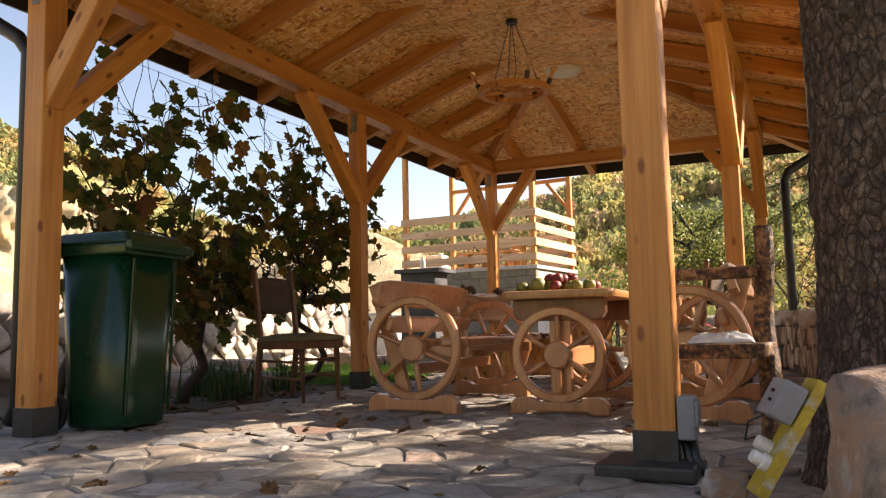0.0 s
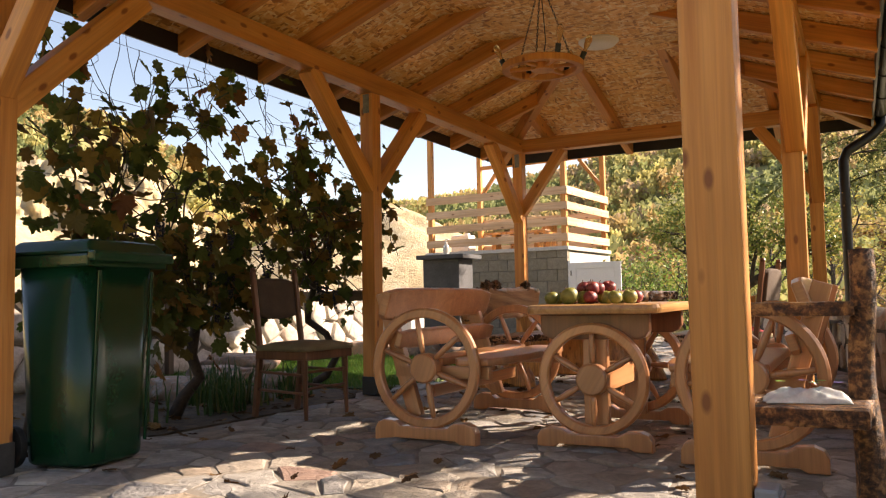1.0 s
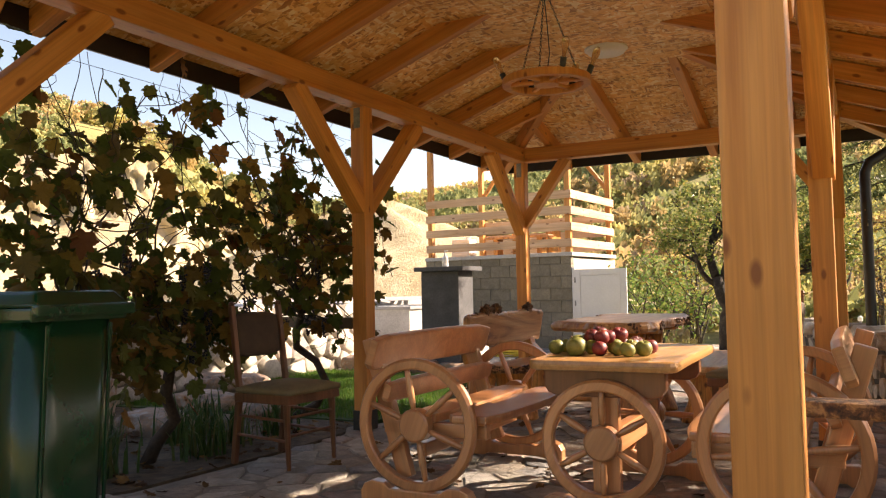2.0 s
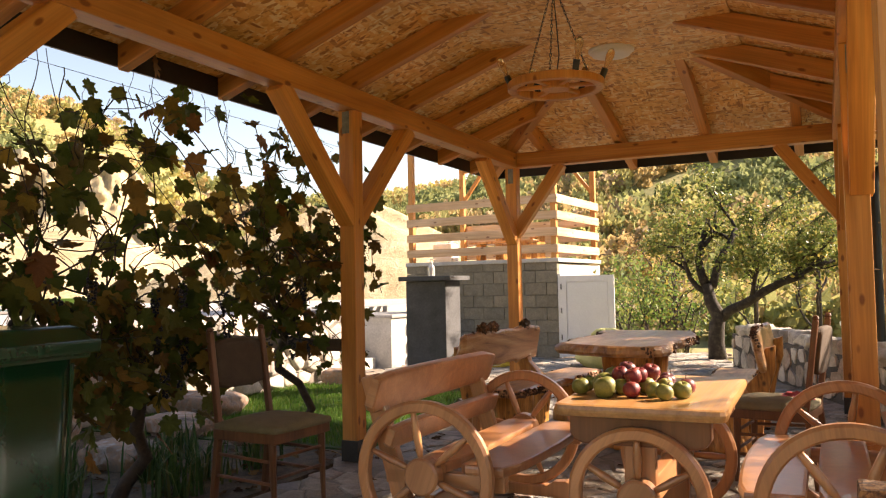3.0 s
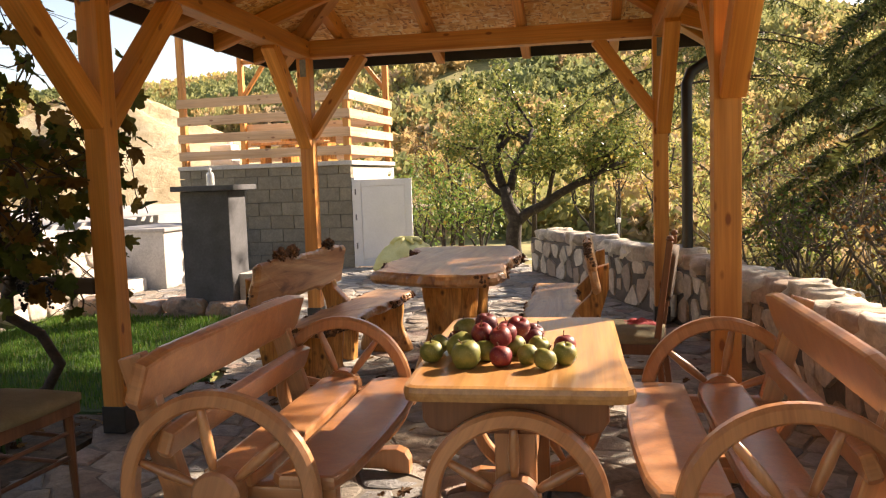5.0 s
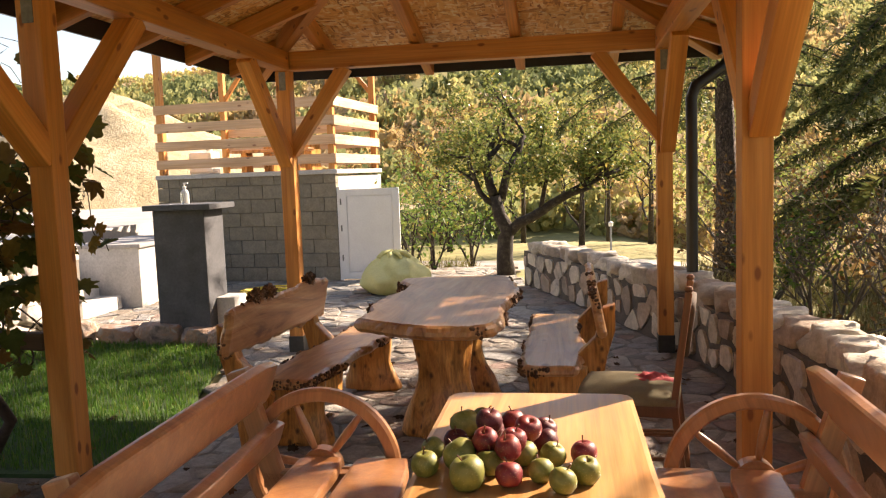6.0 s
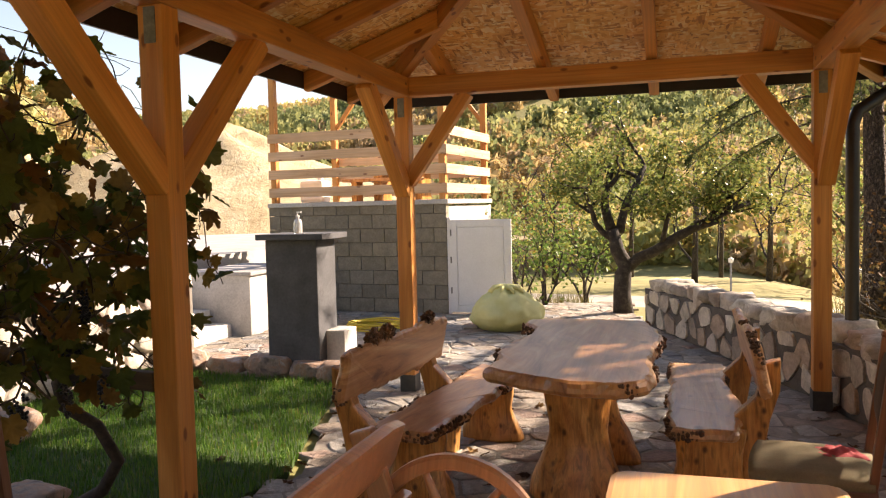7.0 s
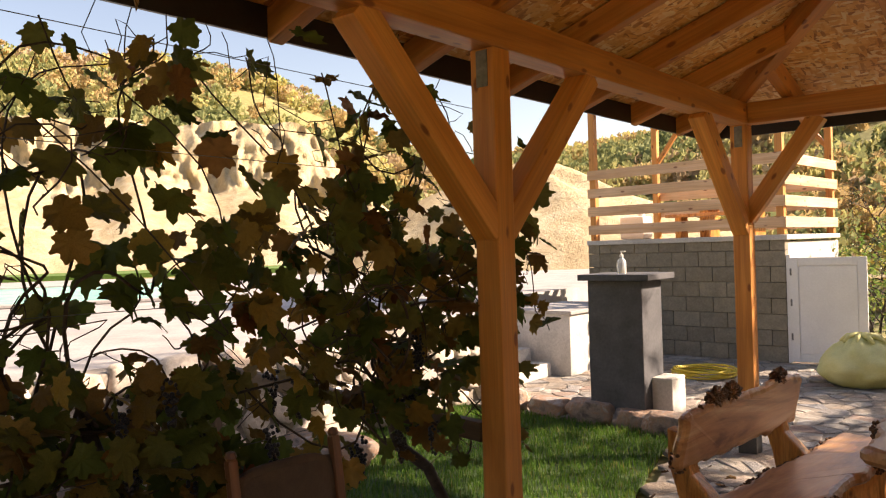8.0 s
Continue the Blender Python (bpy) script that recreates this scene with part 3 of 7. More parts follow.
def wagon_table(m):
    t = thing("wagon_wheel_table", "varnished wooden table on wagon wheels with thick rounded top", "table", m)
    o = [(-0.325, -0.48), (-0.318, -0.502), (-0.30, -0.518), (-0.275, -0.525), (0.315, -0.525), (0.34, -0.518), (0.358, -0.502), (0.365, -0.48), (0.35, -0.1), (0.345, 0.3), (0.34, 0.60), (0.325, 0.64), (0.29, 0.66), (-0.30, 0.66), (-0.335, 0.64), (-0.35, 0.60), (-0.35, 0.1), (-0.335, -0.2)]
    part("tabletop", slab(o, 0.05, 0.02), M["table_wood"], t, "thick planed tabletop", Matrix.Translation((0, 0, 0.685)))
    for y in (-0.36, 0.46):
        ap = [(-0.29, 0.0), (-0.29, -0.09), (-0.27, -0.12), (-0.23, -0.135), (0.23, -0.135), (0.27, -0.12), (0.29, -0.09), (0.29, 0.0)]
        part("apron", slab(ap, 0.06, 0.01, Matrix.Translation((0, y + 0.03, 0.687)) @ Matrix.Rotation(radians(90), 4, "X")), M["apron_wood"], t, "reddish apron board, shade put into its colour")
    for y in (-0.42, 0.52):
        wheel(t, Matrix.Translation((0, y, 0.35)) @ Matrix.Rotation(radians(30 if y < 0 else 0), 4, "Y"), 0.29)
        skid(t, y, 0.30, M["bench_wood"], 0.10)
        s = 1 if y < 0 else -1
        bar("leg", (0, y + s * 0.07, 0.06), (0, y + s * 0.07, 0.687), 0.13, 0.05, M["bench_wood"], t, (0, 1, 0))
    bar("stretcher", (0, -0.38, 0.33), (0, 0.48, 0.33), 0.06, 0.12, M["bench_wood"], t)
    return t


wagon_table(pose(-1.61, 4.53, 0))


# ---- live edge furniture ----
def wavy(x0, x1, y0, y1, amp, seed, step=0.07, gnarl=0.0):
    """The outline of a slab sawn from a crooked trunk, its length along y."""
    o = []
    n = int((y1 - y0) / step)
    for side, xs in ((1, x1), (-1, x0)):
        for k in range(n + 1):
            u = k / n if side > 0 else 1 - k / n
            y = y0 + (y1 - y0) * u
            w = noise.noise((y * 1.7, side * 5 + seed, 0)) * amp + noise.noise((y * 9, side * 7 + seed, 3)) * (amp * 0.3 + gnarl)
            o.append((xs + w * side, y + (noise.noise((seed, k, side)) * 0.02 if k in (0, n) else 0)))
    return o


def rough_edge(b, amount, seed, keep=0.0):
    """Shake the rim of a slab so that its bark edge is uneven."""
    for v in b.verts:
        v.co += Vector((noise.noise(v.co * 14 + Vector((seed, 0, 0))), noise.noise(v.co * 14 + Vector((0, seed, 5))), 0)) * amount
    return b


def flared(w_top, w_mid, w_low, h, seed):
    """The outline of a board leg with a waist, in x and z."""
    rows = [(0.0, w_low), (0.06, w_low * 1.02), (0.16, w_low * 0.82), (0.3, w_mid * 1.02), (0.48, w_mid * 0.95), (0.66, w_mid), (0.84, w_top * 0.92), (1.0, w_top)]
    j = lambda k, s: noise.noise((k * 2.3, seed, s)) * 0.025
    return [(w / 2 + j(z, 1), z * h) for z, w in rows] + [(-w / 2 + j(z, 9), z * h) for z, w in rows[::-1]]


UPRIGHT = Matrix.Rotation(radians(90), 4, "X")


def live_slab(name, outline, thick, parent, m, seed, label="", burl=0.25):
    """A slab with a worn, wavy rim and lumps of bark burl along parts of it."""
    pts = []
    for (x0, y0), (x1, y1) in zip(outline, outline[1:] + outline[:1]):
        n = max(1, round(math.hypot(x1 - x0, y1 - y0) / 0.022))
        pts += [(x0 + (x1 - x0) * k / n, y0 + (y1 - y0) * k / n) for k in range(n)]
    for _ in range(3):                 # round off the drawn corners
        pts = [((p[0] + 2 * q[0] + r[0]) / 4, (p[1] + 2 * q[1] + r[1]) / 4) for p, q, r in zip(pts[-1:] + pts[:-1], pts, pts[1:] + pts[:1])]
    area = sum(p[0] * q[1] - q[0] * p[1] for p, q in zip(pts, pts[1:] + pts[:1]))
    if area < 0:
        pts = pts[::-1]
    n = len(pts)
    out = [Vector((q[1] - p[1], p[0] - q[0])).normalized() for p, q in zip(pts[-1:] + pts[:-1], pts[1:] + pts[:1])]
    b = bmesh.new()
    rings = []
    for u, inset in ((0.0, 0.03), (0.12, 0.012), (0.35, 0.0), (0.65, 0.004), (0.88, 0.014), (1.0, 0.03)):
        ring = []
        for (x, y), d in zip(pts, out):
            w = 0.020 * noise.noise((x * 7, y * 7, seed)) + 0.014 * noise.noise((x * 24, y * 24, seed + u * 1.5)) - inset * (1 + 0.7 * noise.noise((x * 5, y * 5, seed + 9)))
            ring.append(b.verts.new((x + d.x * w, y + d.y * w, thick * u + 0.004 * noise.noise((x * 9, y * 9, seed)))))
        rings.append(ring)
    for r0, r1 in zip(rings, rings[1:]):
        for i in range(n):
            b.faces.new((r0[i], r0[(i + 1) % n], r1[(i + 1) % n], r1[i]))
    b.faces.new(rings[0][::-1])
    b.faces.new(rings[-1])
    ob = part(name, b, M["slab_wood"], parent, label, m)
    lumps = bmesh.new()
    rng = random.Random(int(seed * 10))
    for i in range(0, n):
        (x, y), d = pts[i], out[i]
        if noise.noise((x * 2.6, y * 2.6, seed + 30)) < 0.42 - burl:
            continue
        for _ in range(4):
            r = rng.uniform(0.005, 0.013)
            bmesh.ops.create_icosphere(lumps, subdivisions=1, radius=r, matrix=Matrix.Translation((x + d.x * rng.uniform(-0.012, 0.006), y + d.y * rng.uniform(-0.012, 0.006), rng.uniform(0.12, 0.85) * thick)) @ Matrix.Diagonal((rng.uniform(0.7, 1.5), rng.uniform(0.7, 1.5), rng.uniform(0.7, 1.5), 1)))
    if lumps.verts:
        tagged(part("bark_edge", lumps, M["bark"], ob, "dark knobbly bark burl", None), kind="stuff")
    return ob


def trunk_leg(h, w_top, w_mid, w_low, depth, seed):
    """A leg sawn from a root flare: waisted, lobed and hollowed, about its own foot."""
    b = bmesh.new()
    rings, sides, rows = [], 36, 26
    for k in range(rows + 1):
        u = k / rows
        w = w_mid + (w_low - w_mid) * (1 - smooth_step(0.0, 0.55, u)) + (w_top - w_mid) * smooth_step(0.5, 1.0, u)
        dp = depth * (1 + 0.7 * (1 - smooth_step(0.0, 0.5, u)))
        ring = []
        for i in range(sides):
            a = 2 * math.pi * i / sides
            ca, sa = math.cos(a), math.sin(a)
            cx, sy = math.copysign(abs(ca) ** 0.7, ca), math.copysign(abs(sa) ** 0.7, sa)
            lobe = 1 + (0.20 * (1 - u) + 0.07) * noise.noise((ca * 1.6, sa * 1.6 + seed, u * 1.1)) + 0.07 * noise.noise((ca * 4.5, sa * 4.5 + seed, u * 4))
            groove = 0.10 * max(0.0, noise.noise((ca * 3 + seed, sa * 3, u * 0.8))) * (1 - abs(2 * u - 0.9))
            ring.append(b.verts.new((cx * w / 2 * (lobe - groove), sy * dp / 2 * (lobe - groove), h * u)))
        rings.append(ring)
    for r0, r1 in zip(rings, rings[1:]):
        for i in range(sides):
            b.faces.new((r0[i], r0[(i + 1) % sides], r1[(i + 1) % sides], r1[i]))
    b.faces.new(rings[0][::-1])
    b.faces.new(rings[-1])
    return b


def live_edge_table(m):
    t = thing("live_edge_table", "glossy live edge slab table on flared trunk legs", "table", m)
    o = [(-0.40, -0.70), (-0.22, -0.84), (0.05, -0.97), (0.26, -0.95), (0.40, -0.86), (0.43, -0.62), (0.39, -0.30), (0.42, 0.05), (0.45, 0.36), (0.40, 0.62), (0.33, 0.95), (0.05, 0.99), (-0.30, 0.97), (-0.46, 0.90), (-0.47, 0.70), (-0.36, 0.58), (-0.34, 0.35), (-0.40, 0.10), (-0.44, -0.20), (-0.38, -0.45)]
    live_slab("tabletop", o, 0.075, t, Matrix.Translation((0, 0, 0.735)), 3.0, "honey wood slab with bark edge", 0.36)
    for y, w in ((-0.12, 0.50), (0.52, 0.56)):
        part("leg", trunk_leg(0.69, 0.38, 0.29, w, 0.20, 4.0 + y * 7), M["slab_leg"], t, "", Matrix.Translation((0, y, 0)), True)
        part("cleat", box(0.62, 0.13, 0.048, 0.008), M["slab_leg"], t, "", Matrix.Translation((0, y, 0.711)))
    return t


def live_edge_bench(label, m, seed, burl=True):
    """Seat to +x, back to -x, its length along y."""
    t = thing("live_edge_bench", label, "bench", m, "live edge benches")
    live_slab("seat", wavy(-0.17, 0.21, -0.85, 0.87, 0.06, seed, 0.09), 0.062, t, Matrix.Translation((0, 0, 0.39)), seed, "", 0.5 if burl else 0.3)
    lean = Matrix.Rotation(radians(-79), 4, "Y")
    off = -0.26 if burl else 0.0
    for y in (-0.58, 0.62):
        part("leg", trunk_leg(0.395, 0.36, 0.31, 0.42, 0.11, seed + y * 5), M["slab_leg"], t, "", Matrix.Translation((0, y, 0)), True)
    for y in (-0.55 + off, 0.52 + off):
        part("back_post", slab([(-0.22, 0.0), (-0.08, 0.0), (-0.06, 0.20), (-0.03, 0.34), (-0.12, 0.46), (-0.22, 0.56), (-0.27, 0.74), (-0.34, 0.76), (-0.34, 0.60), (-0.29, 0.44), (-0.25, 0.22)], 0.09, 0.012, Matrix.Translation((-0.02, y + 0.045, 0)) @ UPRIGHT), M["slab_leg"], t)
    o = wavy(0.0, 0.30, -0.69 + off, 0.69 + off, 0.045, seed + 4, 0.07)
    back = Matrix.Translation((-0.255, 0, 0.575)) @ lean
    live_slab("backrest", o, 0.058, t, back, seed + 7, "honey wood backrest slab", 0.15)
    if burl:
        for k, y in enumerate((-0.62, -0.46, 0.12)):
            lump = bmesh.new()
            bmesh.ops.create_icosphere(lump, subdivisions=4, radius=1)
            for v in lump.verts:
                d = v.co.normalized()
                v.co = d * (1 + 0.55 * noise.noise(d * 2.2 + Vector((k * 7, 0, 0))) + 0.4 * noise.noise(d * 6 + Vector((0, k * 7, 0))))
            bmesh.ops.scale(lump, vec=(0.045, 0.075, 0.032), verts=lump.verts)
            part("burl", lump, M["bark"], t, "dark knotted burl", back @ Matrix.Translation((0.312, y, 0.03)))
    return t


M["bark"] = speckle("dark bark edge", [(0.3, (0.035, 0.016, 0.009)), (0.5, (0.10, 0.045, 0.02)), (0.7, (0.28, 0.13, 0.05))], 18, 0.75, 0.02)
live_edge_table(pose(-2.27, 7.02, 0, 0, 0, 0))
live_edge_bench("live edge wooden bench with burled backrest at the slab table", pose(-3.06, 7.22, 0, 0, 0, -6), 11.0)
live_edge_bench("live edge wooden bench with its back to the stone wall", pose(-1.60, 7.55, 0, 0, 0, 180), 23.0, False)


# ---- stones: cells of an uneven mosaic ----
def cells(u0, u1, v0, v1, size, seed, stretch=1.0, jitter=0.42):
    """Polygons of an uneven mosaic over a rectangle, each about size across."""
    rng = random.Random(seed)
    su, sv = size * stretch, size
    nu, nv = max(1, round((u1 - u0) / su)), max(1, round((v1 - v0) / sv))
    su, sv = (u1 - u0) / nu, (v1 - v0) / nv
    pt = {}
    for i in range(-2, nu + 2):
        for j in range(-2, nv + 2):
            pt[i, j] = (u0 + (i + 0.5 + (0.25 if j % 2 else -0.25) + rng.uniform(-jitter, jitter)) * su, v0 + (j + 0.5 + rng.uniform(-jitter, jitter)) * sv)
    out = []
    for i in range(nu):
        for j in range(nv):
            px, py = pt[i, j]
            poly = [(u0, v0), (u1, v0), (u1, v1), (u0, v1)]
            for di in range(-2, 3):
                for dj in range(-2, 3):
                    if (di or dj) and (i + di, j + dj) in pt and poly:
                        qx, qy = pt[i + di, j + dj]
                        nx, ny = qx - px, qy - py
                        c = (qx * qx + qy * qy - px * px - py * py) / 2
                        keep = []
                        for a, e in zip(poly, poly[1:] + poly[:1]):
                            fa, fe = a[0] * nx + a[1] * ny - c, e[0] * nx + e[1] * ny - c
                            if fa <= 0:
                                keep.append(a)
                            if fa * fe < 0:
                                w = fa / (fa - fe)
                                keep.append((a[0] + (e[0] - a[0]) * w, a[1] + (e[1] - a[1]) * w))
                        poly = keep
            clean = [p for p, q in zip(poly, poly[1:] + poly[:1]) if math.hypot(p[0] - q[0], p[1] - q[1]) > size * 0.06]
            if len(clean) >= 3:
                out.append(((px, py), clean))
    return out


def stone_data(poly, gap, height, round_, rng, rough=0.004):
    """One stone over its cell: a worn outline, a chamfer and an uneven top, about its own middle."""
    cx, cy = sum(p[0] for p in poly) / len(poly), sum(p[1] for p in poly) / len(poly)
    ring = []
    for a, e in zip(poly, poly[1:] + poly[:1]):
        ring.append((a[0] - cx, a[1] - cy))
        k = rng.uniform(0.42, 0.58)
        ring.append((a[0] + (e[0] - a[0]) * k - cx, a[1] + (e[1] - a[1]) * k - cy))
    # blunt the corners
    ring = [(x * (0.93 if i % 2 == 0 else 1.0), y * (0.93 if i % 2 == 0 else 1.0)) for i, (x, y) in enumerate(ring)]
    size = max(0.02, sum(math.hypot(x, y) for x, y in ring) / len(ring))
    k0 = max(0.4, 1 - gap / size)
    n = len(ring)
    tx, ty = rng.uniform(-0.014, 0.014), rng.uniform(-0.014, 0.014)
    v, f = [], []
    for scale, z in ((k0, -0.02), (k0 * (1 - 0.25 * round_), height * (1 - 0.55 * round_)), (k0 * (1 - 0.6 * round_), height)):
        for x, y in ring:
            v.append((x * scale + rng.uniform(-rough, rough), y * scale + rng.uniform(-rough, rough), z + (x * tx + y * ty if z > 0 else 0) + (rng.uniform(-rough, rough) * 0.5 if z > 0 else 0)))
    v.append((0, 0, height * (1 + 0.08 * round_)))
    for r in range(2):
        for i in range(n):
            f.append((r * n + i, r * n + (i + 1) % n, (r + 1) * n + (i + 1) % n, (r + 1) * n + i))
    for i in range(n):
        f.append((2 * n + i, 2 * n + (i + 1) % n, 3 * n))
    return (cx, cy), v, f


def mesh_of(name, v, f, smooth=False):
    me = bpy.data.meshes.new(name)
    me.from_pydata(v, [], f)
    me.update()
    if smooth:
        me.polygons.foreach_set("use_smooth", [True] * len(me.polygons))
    return me


def rot_to(normal, up=(0, 0, 1)):
    """Turns x, y, z to (along, up, normal)."""
    z = Vector(normal).normalized()
    y = (Vector(up) - z * z.dot(Vector(up))).normalized()
    x = y.cross(z)
    return Matrix((x, y, z)).transposed().to_4x4()


def face_stones(parent, where, u1, v1, size, seed, mat, mat_joined, height=0.05, gap=0.014, stretch=1.4, limit=300, v0=0.0, round_=0.6, soft=True):
    """Rounded stones on a wall's face; where(u, v) gives the place and the normal."""
    rng = random.Random(seed)
    jv, jf = [], []
    for k, (_, poly) in enumerate(cells(0, u1, v0, v1, size, seed, stretch)):
        (cx, cy), v, f = stone_data(poly, gap, height * rng.uniform(0.6, 1.3), round_, rng, 0.007)
        p, nrm = where(cx, cy)
        m = Matrix.Translation(p) @ rot_to(nrm)
        if k < limit:
            place("stone", mesh_of("stone", v, f, soft), mat, parent, "", m)
        else:
            base = len(jv)
            jv += [tuple(m @ Vector(q)) for q in v]
            jf += [tuple(i + base for i in q) for q in f]
    if jv:
        tagged(place("stones", mesh_of("stones", jv, jf, True), mat_joined, parent), kind="stuff")




# ---- retaining wall to the west ----
wall_west = thing("wall_west", "rough stone retaining wall below the pool terrace", "stone wall", kind="structure")
part("core", box(0.3, 13.4, 0.9, 0.01, (-7.2, 3.7, 0.43)), M["mortar"], wall_west)
face_stones(wall_west, lambda u, v: (Vector((-7.05 + 0.05 * noise.noise((u, v * 2, 0)), -3.0 + u, v)), (1, 0, 0.12)), 13.4, 0.95, 0.24, 5, M["wall_stone"], M["wall_stone"], 0.05, 0.005, 1.5, round_=0.45, soft=True)


# ---- curved wall to the east ----
EAST = [(0.05, 3.3), (-0.10, 5.0), (-0.2, 6.6), (-0.34, 7.7), (-0.56, 9.0), (-0.92, 9.95), (-1.62, 11.8), (-2.15, 13.0)]
east_len = [0.0]
for p, q in zip(EAST, EAST[1:]):
    east_len.append(east_len[-1] + math.hypot(q[0] - p[0], q[1] - p[1]))


def east_at(u):
    u = min(max(u, 0.0), east_len[-1] - 1e-4)
    k = max(i for i in range(len(EAST) - 1) if east_len[i] <= u)
    w = (u - east_len[k]) / (east_len[k + 1] - east_len[k])
    p, q = Vector(EAST[k]), Vector(EAST[k + 1])
    d = (q - p).normalized()
    return p.lerp(q, w), Vector((-d.y, d.x))


EH = 0.48
wall_east = thing("wall_east", "low mortared wall of pale rounded stones", "stone wall", kind="structure")
b = bmesh.new()
prev = None
for k in range(41):
    p, nrm = east_at(east_len[-1] * k / 40)
    q = p - nrm * 0.38
    ring = [b.verts.new((*p, -0.05)), b.verts.new((*p, EH)), b.verts.new((*q, EH)), b.verts.new((*q, -1.0))]
    if prev:
        for i in range(4):
            b.faces.new((prev[i], prev[(i + 1) % 4], ring[(i + 1) % 4], ring[i]))
    else:
        b.faces.new(ring)
    prev = ring
b.faces.new(prev[::-1])
bmesh.ops.recalc_face_normals(b, faces=b.faces)
M["dark_mortar"] = speckle("dark mortar", [(0.3, (0.08, 0.07, 0.06)), (0.7, (0.15, 0.13, 0.115))], 6, 0.95, 0.01)
part("core", b, M["dark_mortar"], wall_east)
M["pale_stone"] = tinted("pale wall stone", [(0.0, (0.46, 0.40, 0.32)), (0.3, (0.62, 0.56, 0.47)), (0.5, (0.33, 0.27, 0.22)), (0.75, (0.43, 0.32, 0.24)), (1.0, (0.62, 0.58, 0.51))], 9, 0.85, 0.03, 40, 0.8)


def east_face(u, v):
    p, nrm = east_at(u)
    return Vector((*p, v)), (nrm.x, nrm.y, 0.0)


def east_top(u, v):
    p, nrm = east_at(u)
    q = p - nrm * v
    return Vector((*q, EH)), (0.0001, 0.0, 1.0)


face_stones(wall_east, east_face, east_len[-1], EH, 0.215, 7, M["pale_stone"], M["pale_stone"], 0.022, 0.026, 1.3, round_=0.12, soft=False)
for k in range(int(east_len[-1] / 0.31)):
    rng = random.Random(100 + k)
    p, nrm = east_at(0.14 + k * 0.31)
    p = p - nrm * rng.uniform(0.13, 0.2)
    bb = bmesh.new()
    bmesh.ops.create_icosphere(bb, subdivisions=3, radius=1)
    for v in bb.verts:
        v.co *= 1 + 0.55 * noise.noise(v.co * 1.5 + Vector((k * 3.1, 0, 0))) + 0.22 * noise.noise(v.co * 4 + Vector((k * 3.1, 0, 0))) + 0.07 * noise.noise(v.co * 11)
        v.co = Vector((max(-0.8, min(0.8, v.co.x)), max(-0.8, min(0.8, v.co.y)), max(-0.7, min(0.75, v.co.z))))
    bmesh.ops.scale(bb, vec=(0.20, 0.235 * rng.uniform(0.8, 1.15), 0.125 * rng.uniform(0.7, 1.3)), verts=bb.verts)
    part("cap_stone", bb, M["pale_stone"], wall_east, "", Matrix.Translation((*p, EH + 0.05)) @ Matrix.Rotation(math.atan2(nrm.y, nrm.x) + rng.uniform(-0.3, 0.3), 4, "Z"), True)


# ---- things by the gazebo ----
def boulder(name, at, size, seed, label, mat="boulder", turn=0.0):
    b = bmesh.new()
    bmesh.ops.create_icosphere(b, subdivisions=4, radius=1)
    for v in b.verts:
        d = v.co.normalized()
        v.co = d * (1 + 0.34 * noise.noise(d * 1.3 + Vector((seed, 0, 0))) + 0.16 * noise.noise(d * 3.2 + Vector((0, seed, 0))) + 0.07 * abs(noise.noise(d * 7 + Vector((seed, 0, 3)))) + 0.035 * noise.noise(d * 15))
        for ax in range(3):
            lim = 0.72 + 0.1 * noise.noise((seed, ax, 2))
            if abs(v.co[ax]) > lim:
                v.co[ax] = math.copysign(lim + (abs(v.co[ax]) - lim) * 0.25, v.co[ax])
    bmesh.ops.scale(b, vec=size, verts=b.verts)
    ob = part(name, b, M[mat], None, "", Matrix.Translation(at) @ Matrix.Rotation(turn, 4, "Z"), True)
    return tagged(ob, label, "rock")


boulder("boulder", (0.10, 1.38, 0.17), (0.35, 0.28, 0.32), 4.0, "large rough grey and rust boulder by the tree trunk", turn=0.3)
boulder("rock", (-0.47, 2.10, 0.03), (0.085, 0.07, 0.055), 9.0, "small grey rock at the foot of a post")
for k, (x, y, sx, sy, sz) in enumerate(((-6.6, 7.0, 0.55, 0.35, 0.16), (-6.0, 6.1, 0.4, 0.3, 0.12), (-6.75, 5.2, 0.35, 0.45, 0.3), (-4.75, 9.32, 0.28, 0.16, 0.13), (-5.1, 9.4, 0.25, 0.15, 0.12), (-5.55, 9.45, 0.3, 0.17, 0.15), (-6.05, 9.5, 0.26, 0.16, 0.12), (-6.55, 9.5, 0.3, 0.2, 0.16), (-5.45, 5.0, 0.35, 0.25, 0.13), (-5.2, 6.0, 0.3, 0.2, 0.1))):
    boulder("rock", (x, y, sz * 0.5), (sx, sy, sz), 20.0 + k, "pale weathered rock at the edge of the lawn")


def tapered_box(w0, d0, w1, d1, h, bevel=0.03, seg=3):
    b = bmesh.new()
    lo = [b.verts.new((sx * w0 / 2, sy * d0 / 2, 0)) for sx, sy in ((-1, -1), (1, -1), (1, 1), (-1, 1))]
    hi = [b.verts.new((sx * w1 / 2, sy * d1 / 2, h)) for sx, sy in ((-1, -1), (1, -1), (1, 1), (-1, 1))]
    b.faces.new(lo[::-1])
    b.faces.new(hi)
    for k in range(4):
        b.faces.new((lo[k], lo[(k + 1) % 4], hi[(k + 1) % 4], hi[k]))
    if bevel:
        bmesh.ops.bevel(b, geom=list(b.edges), offset=bevel, segments=seg, affect="EDGES", profile=0.5)
    return b


